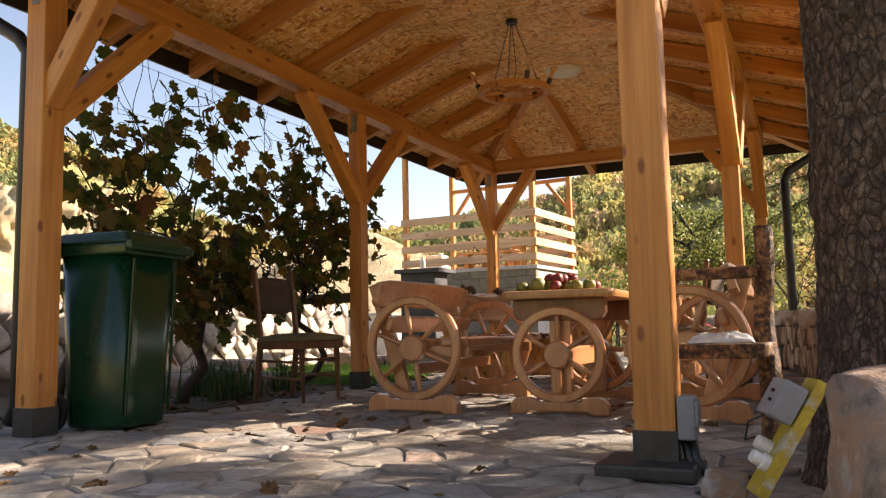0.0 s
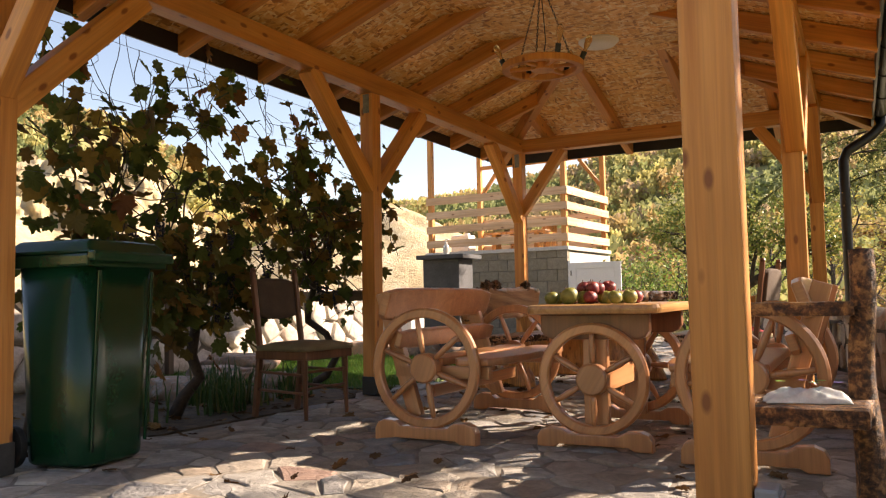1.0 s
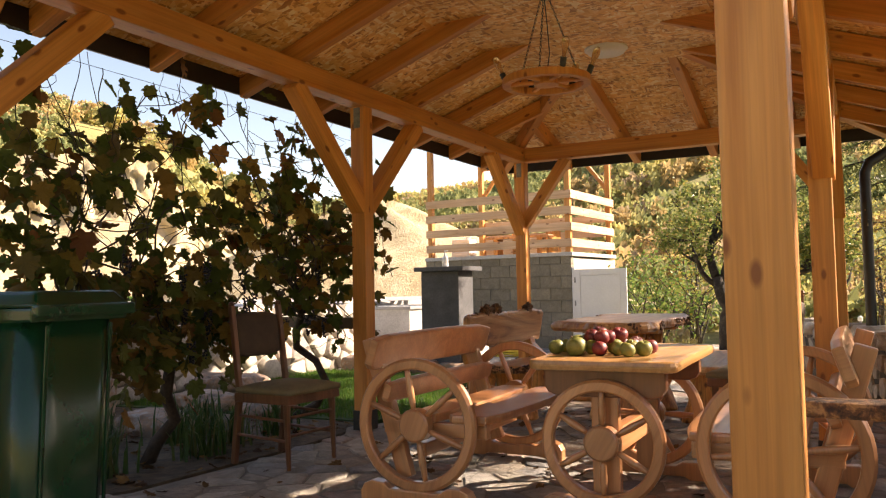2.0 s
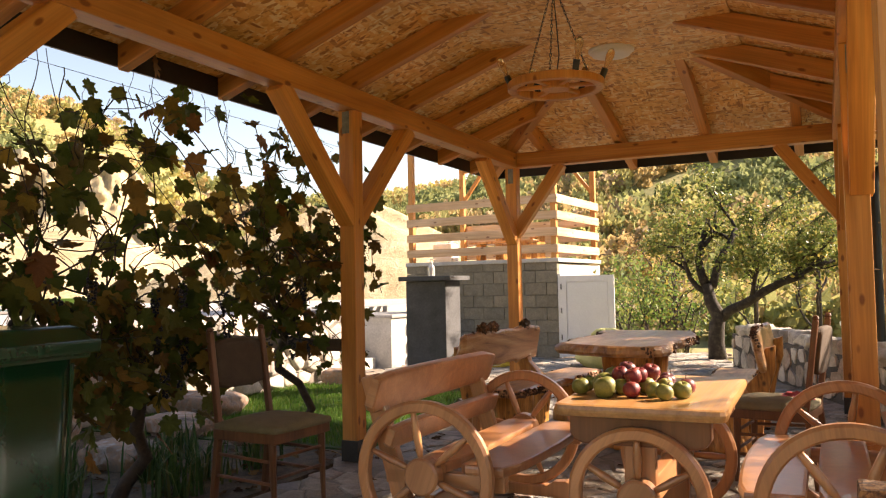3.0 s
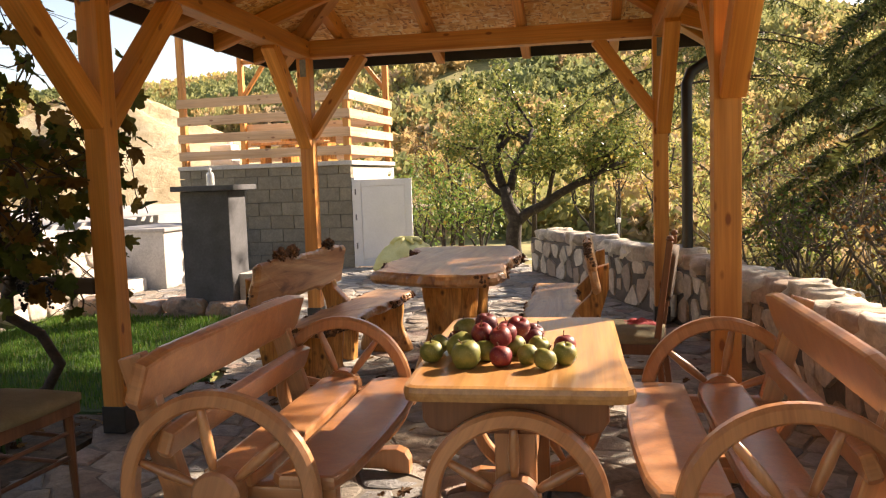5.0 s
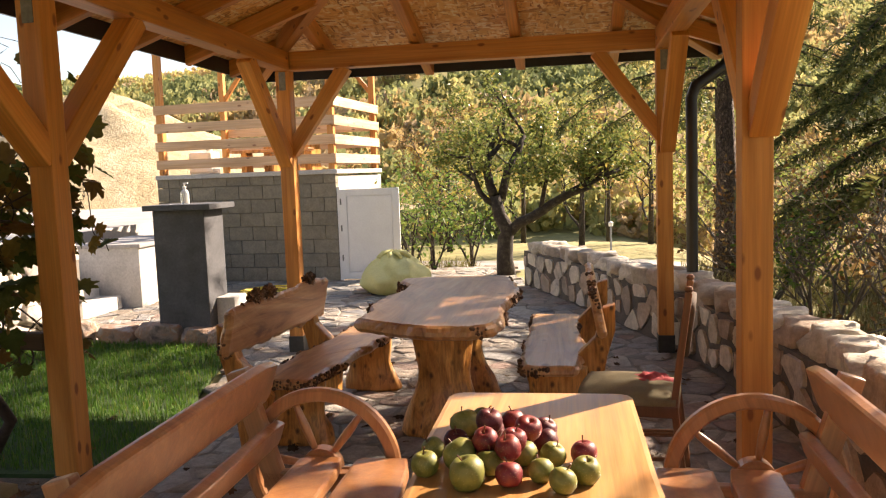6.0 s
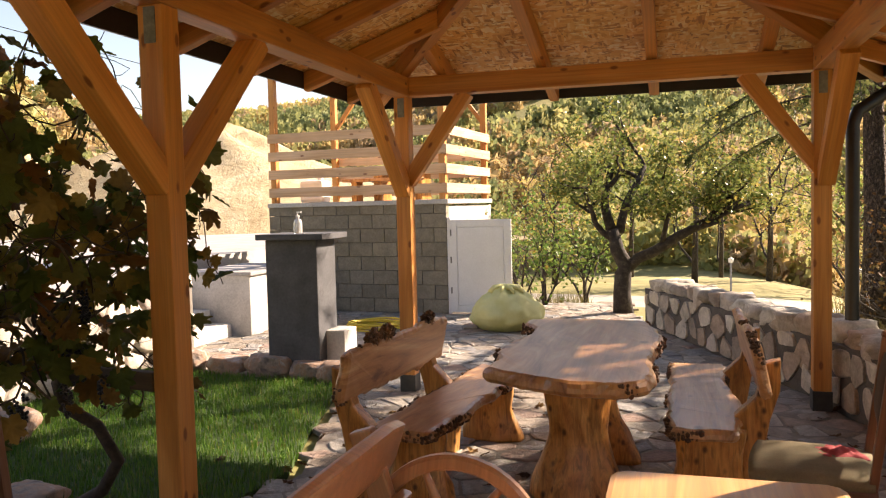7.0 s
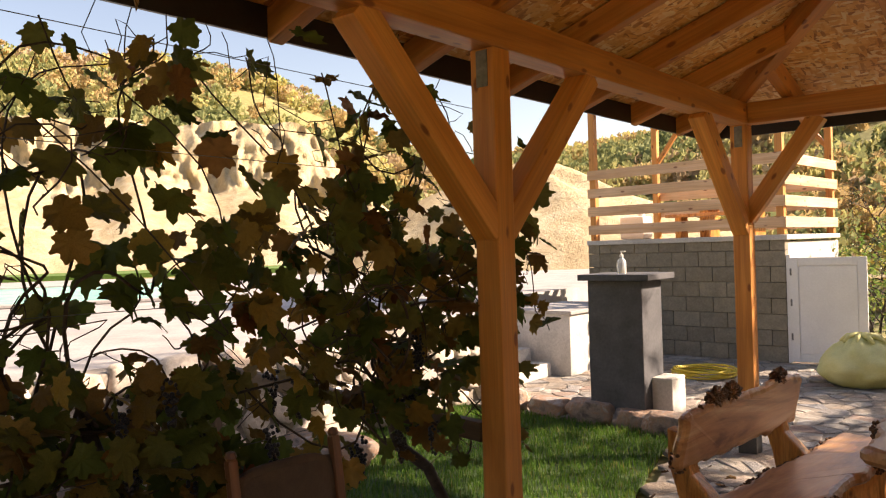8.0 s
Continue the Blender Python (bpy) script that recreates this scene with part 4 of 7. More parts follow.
def bin_shell(w0, d0, w1, d1, h):
    """A tapered tub: upright edges well rounded, foot and rim only softened."""
    b = tapered_box(w0, d0, w1, d1, h, 0.0)
    bmesh.ops.bevel(b, geom=[e for e in b.edges if abs(e.verts[0].co.z - e.verts[1].co.z) > 0.5 * h], offset=0.15, segments=8, affect="EDGES", profile=0.5)
    flat = [e for e in b.edges if abs(e.verts[0].co.z - e.verts[1].co.z) < 1e-4 and e.verts[0].co.z < 0.01]
    bmesh.ops.bevel(b, geom=flat, offset=0.025, segments=3, affect="EDGES", profile=0.5)
    return b


def wheelie_bin(m):
    t = thing("wheelie_bin", "dark green plastic wheelie bin with closed lid on paving", "waste bin", m)
    part("body", bin_shell(0.49, 0.53, 0.56, 0.62, 0.965), M["green_plastic"], t, "", Matrix.Translation((0, 0, 0.012)), True)
    part("rim", box(0.60, 0.66, 0.06, 0.012), M["green_plastic"], t, "", Matrix.Translation((0, 0, 0.965)))
    lid = tapered_box(0.62, 0.70, 0.50, 0.56, 0.07, 0.02)
    lid_ob = part("lid", lid, M["green_plastic"], t, "domed green lid", Matrix.Translation((0, -0.015, 0.995)))
    part("lid_lip", box(0.62, 0.05, 0.05, 0.012), M["green_plastic"], lid_ob, "", Matrix.Translation((0, -0.345, -0.012)))
    part("handle", rod((-0.22, 0.40, 0.97), (0.22, 0.40, 0.97), 0.016), M["green_plastic"], t)
    for x in (-0.22, 0.22):
        part("handle_arm", box(0.04, 0.12, 0.05, 0.008), M["green_plastic"], t, "", Matrix.Translation((x, 0.36, 0.97)))
        part("rib", box(0.02, 0.012, 0.84, 0.004), M["green_plastic"], t, "", Matrix.Translation((x * 0.9, -0.286, 0.5)) @ Matrix.Rotation(radians(3.6), 4, "X"))
        prof = [(0.0, -0.025), (0.07, -0.025), (0.098, -0.02), (0.10, -0.012), (0.10, 0.012), (0.098, 0.02), (0.07, 0.025), (0.0, 0.025)]
        w = part("wheel", lathe(prof, 28, m=Matrix.Rotation(radians(90), 4, "Y")), M["rubber"], t, "black rubber wheel", Matrix.Translation((x * 1.25, 0.26, 0.10)))
        part("hub_cap", lathe([(0.0, 0.03), (0.045, 0.028), (0.05, 0.02)], 16, m=Matrix.Rotation(radians(90 if x > 0 else -90), 4, "Y")), M["black_metal"], w)
    part("axle", rod((-0.28, 0.26, 0.10), (0.28, 0.26, 0.10), 0.012), M["black_metal"], t)
    return t


wheelie_bin(pose(-3.86, 2.86, 0, 0, 0, 98) @ Matrix.Diagonal((0.92, 0.80, 1.03, 1)))


def padded(w, d, h, puff, m=None):
    """A cushion, its top swelling."""
    b = bmesh.new()
    bmesh.ops.create_grid(b, x_segments=10, y_segments=10, size=0.5)
    for v in b.verts:
        u = (1 - (2 * v.co.x) ** 4) * (1 - (2 * v.co.y) ** 4)
        k = 1 - 0.07 * (2 * v.co.x) ** 2 * (2 * v.co.y) ** 2
        v.co = Vector((v.co.x * w * k, v.co.y * d * k, h + puff * u))
    rim = [e for e in b.edges if e.is_boundary]
    low = bmesh.ops.extrude_edge_only(b, edges=rim)
    for v in low["geom"]:
        if isinstance(v, bmesh.types.BMVert):
            v.co.z = 0
    bmesh.ops.holes_fill(b, edges=[e for e in b.edges if e.is_boundary])
    bmesh.ops.recalc_face_normals(b, faces=b.faces)
    if m is not None:
        bmesh.ops.transform(b, matrix=m, verts=b.verts)
    return b


def dining_chair(m, label, seat_mat):
    """Faces +x; the origin under the seat's middle."""
    t = thing("dining_chair", label, "chair", m)
    W, D = 0.48, 0.44
    for y in (-W / 2 + 0.03, W / 2 - 0.03):
        part("front_leg", tube([(D / 2 - 0.02, y, 0), (D / 2 - 0.03, y, 0.22), (D / 2 - 0.035, y, 0.43)], [0.013, 0.019, 0.024], 8), M["chair_wood"], t)
        bar("back_leg", (-D / 2 - 0.04, y, 0), (-D / 2 + 0.01, y, 0.46), 0.034, 0.04, M["chair_wood"], t, (0, 1, 0))
        bar("back_post", (-D / 2 + 0.01, y, 0.45), (-D / 2 - 0.06, y, 0.99), 0.034, 0.036, M["chair_wood"], t, (0, 1, 0))
        part("finial", lathe([(0.0, 0.035), (0.015, 0.03), (0.021, 0.015), (0.013, 0.0)], 10), M["chair_wood"], t, "", Matrix.Translation((-D / 2 - 0.06, y, 0.985)))
        for z in (0.17, 0.29):
            part("stretcher", rod((D / 2 - 0.03, y, z), (-D / 2 - 0.01, y, z + 0.015), 0.010), M["chair_wood"], t)
    for z in (0.2, 0.31):
        part("stretcher", rod((D / 2 - 0.03, -W / 2 + 0.03, z), (D / 2 - 0.03, W / 2 - 0.03, z), 0.010), M["chair_wood"], t)
    part("seat_frame", box(D + 0.02, W, 0.06, 0.01), M["chair_wood"], t, "", Matrix.Translation((0, 0, 0.42)))
    part("seat", padded(D + 0.05, W + 0.03, 0.03, 0.03), seat_mat, t, "worn fabric seat pad", Matrix.Translation((0.01, 0, 0.45)), True)
    part("backrest", padded(0.27, W - 0.08, 0.02, 0.02), M["brown_fabric"], t, "dark brown upholstered back pad", Matrix.Translation((-D / 2 - 0.055, 0, 0.80)) @ Matrix.Rotation(radians(82), 4, "Y"), True)
    o = [(math.copysign(abs(math.cos(a)) ** 0.45, math.cos(a)) * 0.145, math.copysign(abs(math.sin(a)) ** 0.45, math.sin(a)) * (W / 2 - 0.045)) for a in (2 * math.pi * k / 40 for k in range(40))]
    part("back_panel", slab(o, 0.045, 0.016), M["brown_fabric"], t, "", Matrix.Translation((-D / 2 - 0.075, 0, 0.80)) @ Matrix.Rotation(radians(82), 4, "Y"), True)
    return t


dining_chair(pose(-3.80, 4.56, 0, 0, 0, -4), "dark wooden dining chair with olive seat and brown back pad", M["olive_fabric"])
dining_chair(pose(-1.20, 6.22, 0, 0, 0, 171), "dark wooden chair with padded back and khaki seat cushion", M["olive_fabric"])
M["red_cloth"] = speckle("faded red cloth", [(0.3, (0.42, 0.05, 0.06)), (0.7, (0.6, 0.12, 0.13))], 12, 0.9, 0.003)


def crumpled(name, at, w, d, h, seed, mat, label, category):
    b = bmesh.new()
    bmesh.ops.create_grid(b, x_segments=26, y_segments=26, size=0.5)
    for v in b.verts:
        e = (1 - (2 * v.co.x) ** 2) * (1 - (2 * v.co.y) ** 2)
        n3 = noise.noise((v.co.x * 5 + seed, v.co.y * 5, 0)) + 0.5 * noise.noise((v.co.x * 12 + seed, v.co.y * 12, 3))
        v.co = Vector((v.co.x * w * (1 + 0.1 * noise.noise((v.co.y * 4, seed, 0))), v.co.y * d * (1 + 0.1 * noise.noise((v.co.x * 4, seed, 7))), 0.004 + h * max(0.0, e) ** 0.5 * (0.65 + 0.4 * n3)))
    bmesh.ops.solidify(b, geom=list(b.faces), thickness=0.003)
    return tagged(part(name, b, mat, None, "", at, True), label, category)


crumpled("red_cloth", pose(-1.10, 6.28, 0.488, 0, 0, 20), 0.20, 0.16, 0.05, 3.0, M["red_cloth"], "crumpled red and pink cloth on the chair seat", "cloth")


# ---- rustic log bench ----
def log_pole(p0, p1, r0, r1, seed, sides=14, steps=12):
    b = bmesh.new()
    m = axis_frame(p0, p1)
    ln = (Vector(p1) - Vector(p0)).length
    rings = []
    for k in range(steps + 1):
        z = ln * k / steps
        c = Vector((0.02 * noise.noise((z * 3, seed, 0)), 0.02 * noise.noise((z * 3, seed, 9)), 0))
        r = r0 + (r1 - r0) * k / steps
        ring = []
        for i in range(sides):
            a = 2 * math.pi * i / sides
            rr = r * (1 + 0.18 * noise.noise((math.cos(a) * 1.5, math.sin(a) * 1.5 + seed, z * 5)))
            ring.append(b.verts.new(c + Vector((math.cos(a) * rr, math.sin(a) * rr, z))))
        rings.append(ring)
    for q0, q1 in zip(rings, rings[1:]):
        for i in range(sides):
            b.faces.new((q0[i], q0[(i + 1) % sides], q1[(i + 1) % sides], q1[i]))
    b.faces.new(rings[0][::-1])
    b.faces.new(rings[-1])
    bmesh.ops.transform(b, matrix=m, verts=b.verts)
    return b


M["log"] = speckle("peeled knotty log", [(0.40, (0.035, 0.016, 0.010)), (0.50, (0.15, 0.066, 0.028)), (0.60, (0.42, 0.22, 0.085))], 32, 0.5, 0.03, 70)
rustic = thing("rustic_armchair", "rustic log armchair with slab seat and plank armrest", "armchair")
part("log_post", log_pole((-0.375, 2.96, 0), (-0.375, 2.97, 0.91), 0.044, 0.036, 2.0), M["log"], rustic, "", None, True)
part("log_post", log_pole((-0.80, 2.95, 0), (-0.80, 2.95, 0.72), 0.04, 0.035, 7.0), M["log"], rustic, "", None, True)
part("seat", rough_edge(slab(wavy(-0.80, -0.36, 2.66, 2.99, 0.02, 31, 0.04, 0.015), 0.055, 0.01), 0.01, 6), M["log"], rustic, "", Matrix.Translation((0, 0, 0.385)))
part("armrest", rough_edge(slab([(y, x) for x, y in wavy(2.90, 3.01, -0.84, -0.40, 0.02, 41, 0.04, 0.015)], 0.045, 0.01), 0.01, 8), M["log"], rustic, "", Matrix.Translation((0, 0, 0.70)))
M["wrapper"] = speckle("white printed wrapper", [(0.3, (0.62, 0.64, 0.63)), (0.7, (0.78, 0.8, 0.79))], 5, 0.3, 0.003)
M["print_green"] = speckle("green print", [(0.3, (0.16, 0.42, 0.06)), (0.7, (0.25, 0.55, 0.1))], 9, 0.35, 0.001)
M["print_violet"] = speckle("violet print", [(0.3, (0.12, 0.10, 0.35)), (0.7, (0.2, 0.17, 0.45))], 9, 0.35, 0.001)
pack = crumpled("wipes_pack", pose(-0.54, 2.83, 0.44, 0, 0, 12), 0.24, 0.14, 0.05, 8.0, M["wrapper"], "white plastic wipes pack with green and violet print", "wipes pack")
for k, (x, y, c) in enumerate(((-0.07, 0.0, "print_green"), (0.02, -0.03, "print_green"), (0.05, 0.03, "print_green"), (0.09, -0.02, "print_violet"), (0.0, 0.035, "print_violet"))):
    bb = bmesh.new()
    bmesh.ops.create_circle(bb, cap_ends=True, segments=10, radius=0.016)
    part("printed_spot", bb, M[c], pack, "", Matrix.Translation((x, y, 0.062)))


# ---- lamps ----
M["bulb_glass"] = Nodes("amber bulb glass").finish((0.85, 0.62, 0.32), 0.05)
M["bulb_glass"].node_tree.nodes["Principled BSDF"].inputs["Transmission Weight"].default_value = 0.85
M["white_plastic"] = speckle("white lamp plastic", [(0.3, (0.74, 0.72, 0.68)), (0.7, (0.82, 0.8, 0.76))], 3, 0.4, 0.0005, spread=0.15)
LX, LY, LZ = -2.365, 5.56, 2.465
chandelier = thing("wagon_wheel_chandelier", "wooden wagon wheel chandelier with filament bulbs on chains", "chandelier", Matrix.Translation((LX, LY, LZ)))
RR = 0.30
part("ring", lathe([(RR - 0.055, -0.02), (RR - 0.05, -0.025), (RR - 0.005, -0.025), (RR, -0.02), (RR, 0.02), (RR - 0.005, 0.025), (RR - 0.05, 0.025), (RR - 0.055, 0.02), (RR - 0.055, -0.02)], 48), M["pine"], chandelier)
part("hub", lathe([(0.0, -0.025), (0.08, -0.025), (0.085, -0.018), (0.085, 0.018), (0.08, 0.025), (0.0, 0.025)], 28), M["pine"], chandelier)
for k in range(6):
    a = radians(60 * k + 12)
    d = Vector((math.cos(a), math.sin(a), 0))
    bar("spoke", d * 0.075, d * (RR - 0.05), 0.035, 0.025, M["pine"], chandelier)
    if k != 4:
        p = d * (RR - 0.03)
        q = p + d * 0.035 + Vector((0, 0, 0.085))
        hol = part("lamp_holder", rod(p, q, 0.019, 0.021, 14), M["black_metal"], chandelier)
        ax = (q - p).normalized()
        bulb = lathe([(0.012, 0.0), (0.013, 0.02), (0.022, 0.06), (0.026, 0.085), (0.022, 0.11), (0.010, 0.128), (0.0, 0.132)], 14, m=axis_frame(q, q + ax))
        part("bulb", bulb, M["bulb_glass"], chandelier, "clear amber filament bulb", None, True)
for k in range(3):
    a = radians(120 * k + 40)
    p0, p1 = Vector((math.cos(a) * 0.25, math.sin(a) * 0.25, 0.025)), Vector((math.cos(a) * 0.03, math.sin(a) * 0.03, CEIL - LZ - 0.03))
    b = bmesh.new()
    n = 22
    for i in range(n):
        m0 = axis_frame(p0.lerp(p1, i / n), p1) @ Matrix.Rotation(radians(90 * (i % 2)), 4, "Z")
        ln = (p1 - p0).length / n
        pts = [m0 @ Vector((0.006 * math.cos(t), 0, ln / 2 + (ln * 0.66) * math.sin(t))) for t in (2 * math.pi * j / 8 for j in range(9))]
        tube(pts, 0.0022, 4, b, False)
    part("chain", b, M["black_metal"], chandelier)
part("canopy", lathe([(0.0, 0.0), (0.045, 0.0), (0.05, 0.008), (0.05, 0.035), (0.0, 0.035)], 24), M["black_metal"], chandelier, "", Matrix.Translation((0, 0, CEIL - LZ - 0.036)))
part("cable", tube([(0.0, 0.0, 0.03), (0.02, 0.02, 0.2), (0.01, 0.015, 0.4), (0.0, 0.0, CEIL - LZ - 0.04)], 0.004, 6), M["black_metal"], chandelier)
disc = thing("ceiling_light", "round white plastic ceiling lamp", "ceiling light", Matrix.Translation((-2.36, 7.02, CEIL)))
part("base", lathe([(0.0, -0.02), (0.17, -0.02), (0.18, -0.012), (0.18, 0.0), (0.0, 0.0)], 36), M["white_plastic"], disc)
part("diffuser", lathe([(0.0, -0.052), (0.1, -0.05), (0.15, -0.042), (0.165, -0.02)], 36), M["white_plastic"], disc, "", None, True)


# ---- gutters ----
def gutter(p0, p1, out):
    """A half-round gutter from p0 to p1, hung on the side out."""
    b = bmesh.new()
    p0, p1, out = Vector(p0), Vector(p1), Vector(out)
    rings = []
    for p in (p0, p1):
        ring = []
        for rad in (0.065, 0.061):
            order = range(13) if rad == 0.065 else range(12, -1, -1)
            for k in order:
                a = math.pi + math.pi * k / 12
                ring.append(b.verts.new(p + out * (0.065 + rad * math.cos(a)) + Vector((0, 0, rad * math.sin(a)))))
        rings.append(ring)
    n = len(rings[0])
    for k in range(n):
        b.faces.new((rings[0][k], rings[0][(k + 1) % n], rings[1][(k + 1) % n], rings[1][k]))
    b.faces.new(rings[0][::-1])
    b.faces.new(rings[1])
    bmesh.ops.recalc_face_normals(b, faces=b.faces)
    return b


EZ = Z0 - SL * OL + RH + 0.0
gx0, gx1, gy0, gy1 = XL - OL, XR + OL, YF - OF, YB + OB
for p0, p1, out in (((gx0, gy0, EZ), (gx0, gy1 + 0.1, EZ), (-1, 0, 0)), ((gx1, 2.85, EZ), (gx1, gy1 + 0.1, EZ), (1, 0, 0)), ((gx0 - 0.1, gy1, EZ), (gx1 + 0.1, gy1, EZ), (0, 1, 0))):
    g = part("gutter", gutter(p0, p1, out), M["black_metal"], gazebo, "black half-round gutter")
    p0, p1, out = Vector(p0), Vector(p1), Vector(out)
    n = int((p1 - p0).length / 0.8)
    for k in range(n):
        q = p0.lerp(p1, (k + 0.5) / n) + out * 0.065
        d = (p1 - p0).normalized()
        part("bracket", tube([q + out * (0.07 * math.cos(a)) + Vector((0, 0, 0.07 * math.sin(a))) for a in (math.pi + math.pi * i / 8 for i in range(9))], 0.006, 5), M["black_metal"], g)
part("fascia", box(0.02, gy1 - gy0, 0.13, 0.002, (gx0 + 0.012, (gy0 + gy1) / 2, EZ - 0.05)), M["black_metal"], gazebo, "black eave flashing")
part("fascia", box(0.02, gy1 - gy0, 0.13, 0.002, (gx1 - 0.012, (gy0 + gy1) / 2, EZ - 0.05)), M["black_metal"], gazebo, "black eave flashing")
part("fascia", box(gx1 - gx0 - 0.05, 0.02, 0.13, 0.002, ((gx0 + gx1) / 2, gy1 - 0.012, EZ - 0.05)), M["black_metal"], gazebo, "black eave flashing")
part("downpipe", tube([(gx1 + 0.065, gy1 - 0.25, EZ - 0.04), (gx1 + 0.065, gy1 - 0.25, EZ - 0.14), (gx1 - 0.02, gy1 - 0.30, EZ - 0.24), (-0.42, 9.36, EZ - 0.40), (-0.46, 9.33, EZ - 0.50), (-0.46, 9.33, 0.16), (-0.44, 9.30, 0.08), (-0.36, 9.22, 0.05)], 0.05, 14), M["black_metal"], gazebo, "black downpipe", None, True)
part("downpipe", tube([(gx0 - 0.065, gy0 + 0.25, EZ - 0.04), (gx0 - 0.065, gy0 + 0.25, EZ - 0.14), (-4.2, 2.42, EZ - 0.42), (-4.14, 2.44, EZ - 0.52), (-4.14, 2.44, 0.14), (-4.2, 2.44, 0.06)], 0.042, 12), M["black_metal"], gazebo, "black downpipe", None, True)


# ---- socket box and leaning board ----
M["grey_plastic"] = speckle("light grey plastic", [(0.3, (0.19, 0.20, 0.22)), (0.7, (0.25, 0.26, 0.28))], 6, 0.45, 0.0008, spread=0.25)
sock = thing("socket_box", "grey outdoor socket box with cables on the post", "socket box", Matrix.Translation((XR + 0.085, YF - 0.03, 0.195)))
part("housing", box(0.06, 0.10, 0.15, 0.01), M["grey_plastic"], sock)
part("cover", box(0.012, 0.085, 0.085, 0.006), M["grey_plastic"], sock, "", Matrix.Translation((0.034, 0, 0.015)))
part("knob", lathe([(0.0, 0.0), (0.018, 0.0), (0.02, -0.01)], 14, m=Matrix.Rotation(radians(90), 4, "X")), M["grey_plastic"], sock, "", Matrix.Translation((0, -0.052, 0.0)))
for k, dx in enumerate((-0.012, 0.012)):
    part("cable", tube([(dx, 0, -0.075), (dx + 0.01, -0.01, -0.14), (dx + 0.06, -0.03 - 0.02 * k, -0.20), (dx + 0.13 + 0.03 * k, 0.02, -0.205), (dx + 0.2, 0.1, -0.20)], 0.017, 8), M["black_metal"], sock, "", None, True)
M["yellow_board"] = speckle("worn yellow painted board", [(0.38, (0.45, 0.43, 0.38)), (0.5, (0.42, 0.30, 0.03)), (0.7, (0.55, 0.42, 0.05))], 7, 0.7, 0.004)
board = thing("power_board", "leaning worn yellow board with grey power sockets", "power board", pose(-0.375, 2.0, 0.0, 0, 0, 20) @ pose(0, 0, 0.025, 0, 31, 0) @ Matrix.Scale(0.72, 4))
part("plank", box(0.05, 0.14, 0.52, 0.006), M["yellow_board"], board, "", Matrix.Translation((0, 0, 0.26)))
part("breaker_box", box(0.10, 0.17, 0.16, 0.012), M["grey_plastic"], board, "", Matrix.Translation((-0.085, 0, 0.38)))
for k, z in enumerate((0.36, 0.40)):
    part("switch", box(0.012, 0.02, 0.014, 0.003), M["black_metal"], board, "", Matrix.Translation((-0.14, -0.03 + 0.02 * k, z)))
part("socket", lathe([(0.0, 0.07), (0.024, 0.07), (0.028, 0.062), (0.028, 0.03), (0.036, 0.025), (0.036, 0.0)], 18, m=Matrix.Rotation(radians(-90), 4, "Y")), M["white_plastic"], board, "", Matrix.Translation((-0.025, -0.02, 0.13)))
part("socket", lathe([(0.0, 0.06), (0.026, 0.06), (0.03, 0.05), (0.03, 0.0)], 18, m=Matrix.Rotation(radians(-90), 4, "Y")), M["white_plastic"], board, "", Matrix.Translation((-0.025, 0.04, 0.19)))
part("lead", tube([(-0.12, 0.0, 0.30), (-0.16, 0.0, 0.24), (-0.13, 0.02, 0.17), (-0.10, 0.03, 0.2)], 0.005, 6), M["black_metal"], board)


# ---- fruit ----
def fruit(name, at, r, mat, label, seed):
    rng = random.Random(seed)
    prof = [(0.0, -0.78), (0.2, -0.86), (0.5, -0.84), (0.82, -0.6), (0.99, -0.15), (0.98, 0.25), (0.8, 0.62), (0.5, 0.82), (0.25, 0.8), (0.08, 0.68), (0.0, 0.62)]
    t = thing(name, label, name, Matrix.Translation(at) @ Euler((rng.uniform(-0.5, 0.5), rng.uniform(-0.5, 0.5), rng.uniform(0, 6))).to_matrix().to_4x4(), "fruit on the table")
    body = lathe([(a * r, z * r) for a, z in prof], 20)
    for v in body.verts:               # no fruit is quite round
        v.co *= 1 + 0.09 * noise.noise(v.co * 22 + Vector((seed, 0, 0)))
    part("flesh", body, mat, t, "", None, True)
    z = 0.62 * r
    part("stem", tube([(0, 0, z), (0.003, 0.002, z + 0.012), (0.008, 0.003, z + 0.024)], [0.0022, 0.0018, 0.0025], 5), M["chair_wood"], t)
    return t


def fruit_mat(name, a, b_, c):
    n = Nodes(name)
    col = n.ramp(n.noise(n.coords(), 26, 4, 0.6, 0.5), [(0.3, a), (0.5, b_), (0.72, c)])
    sp = n.voronoi(n.coords(), 160)
    col = n.mix(n.ramp(sp, [(0.12, grey(0.5)), (0.2, grey(0))]), col, (0.5, 0.4, 0.2))
    return n.finish(col, 0.5)


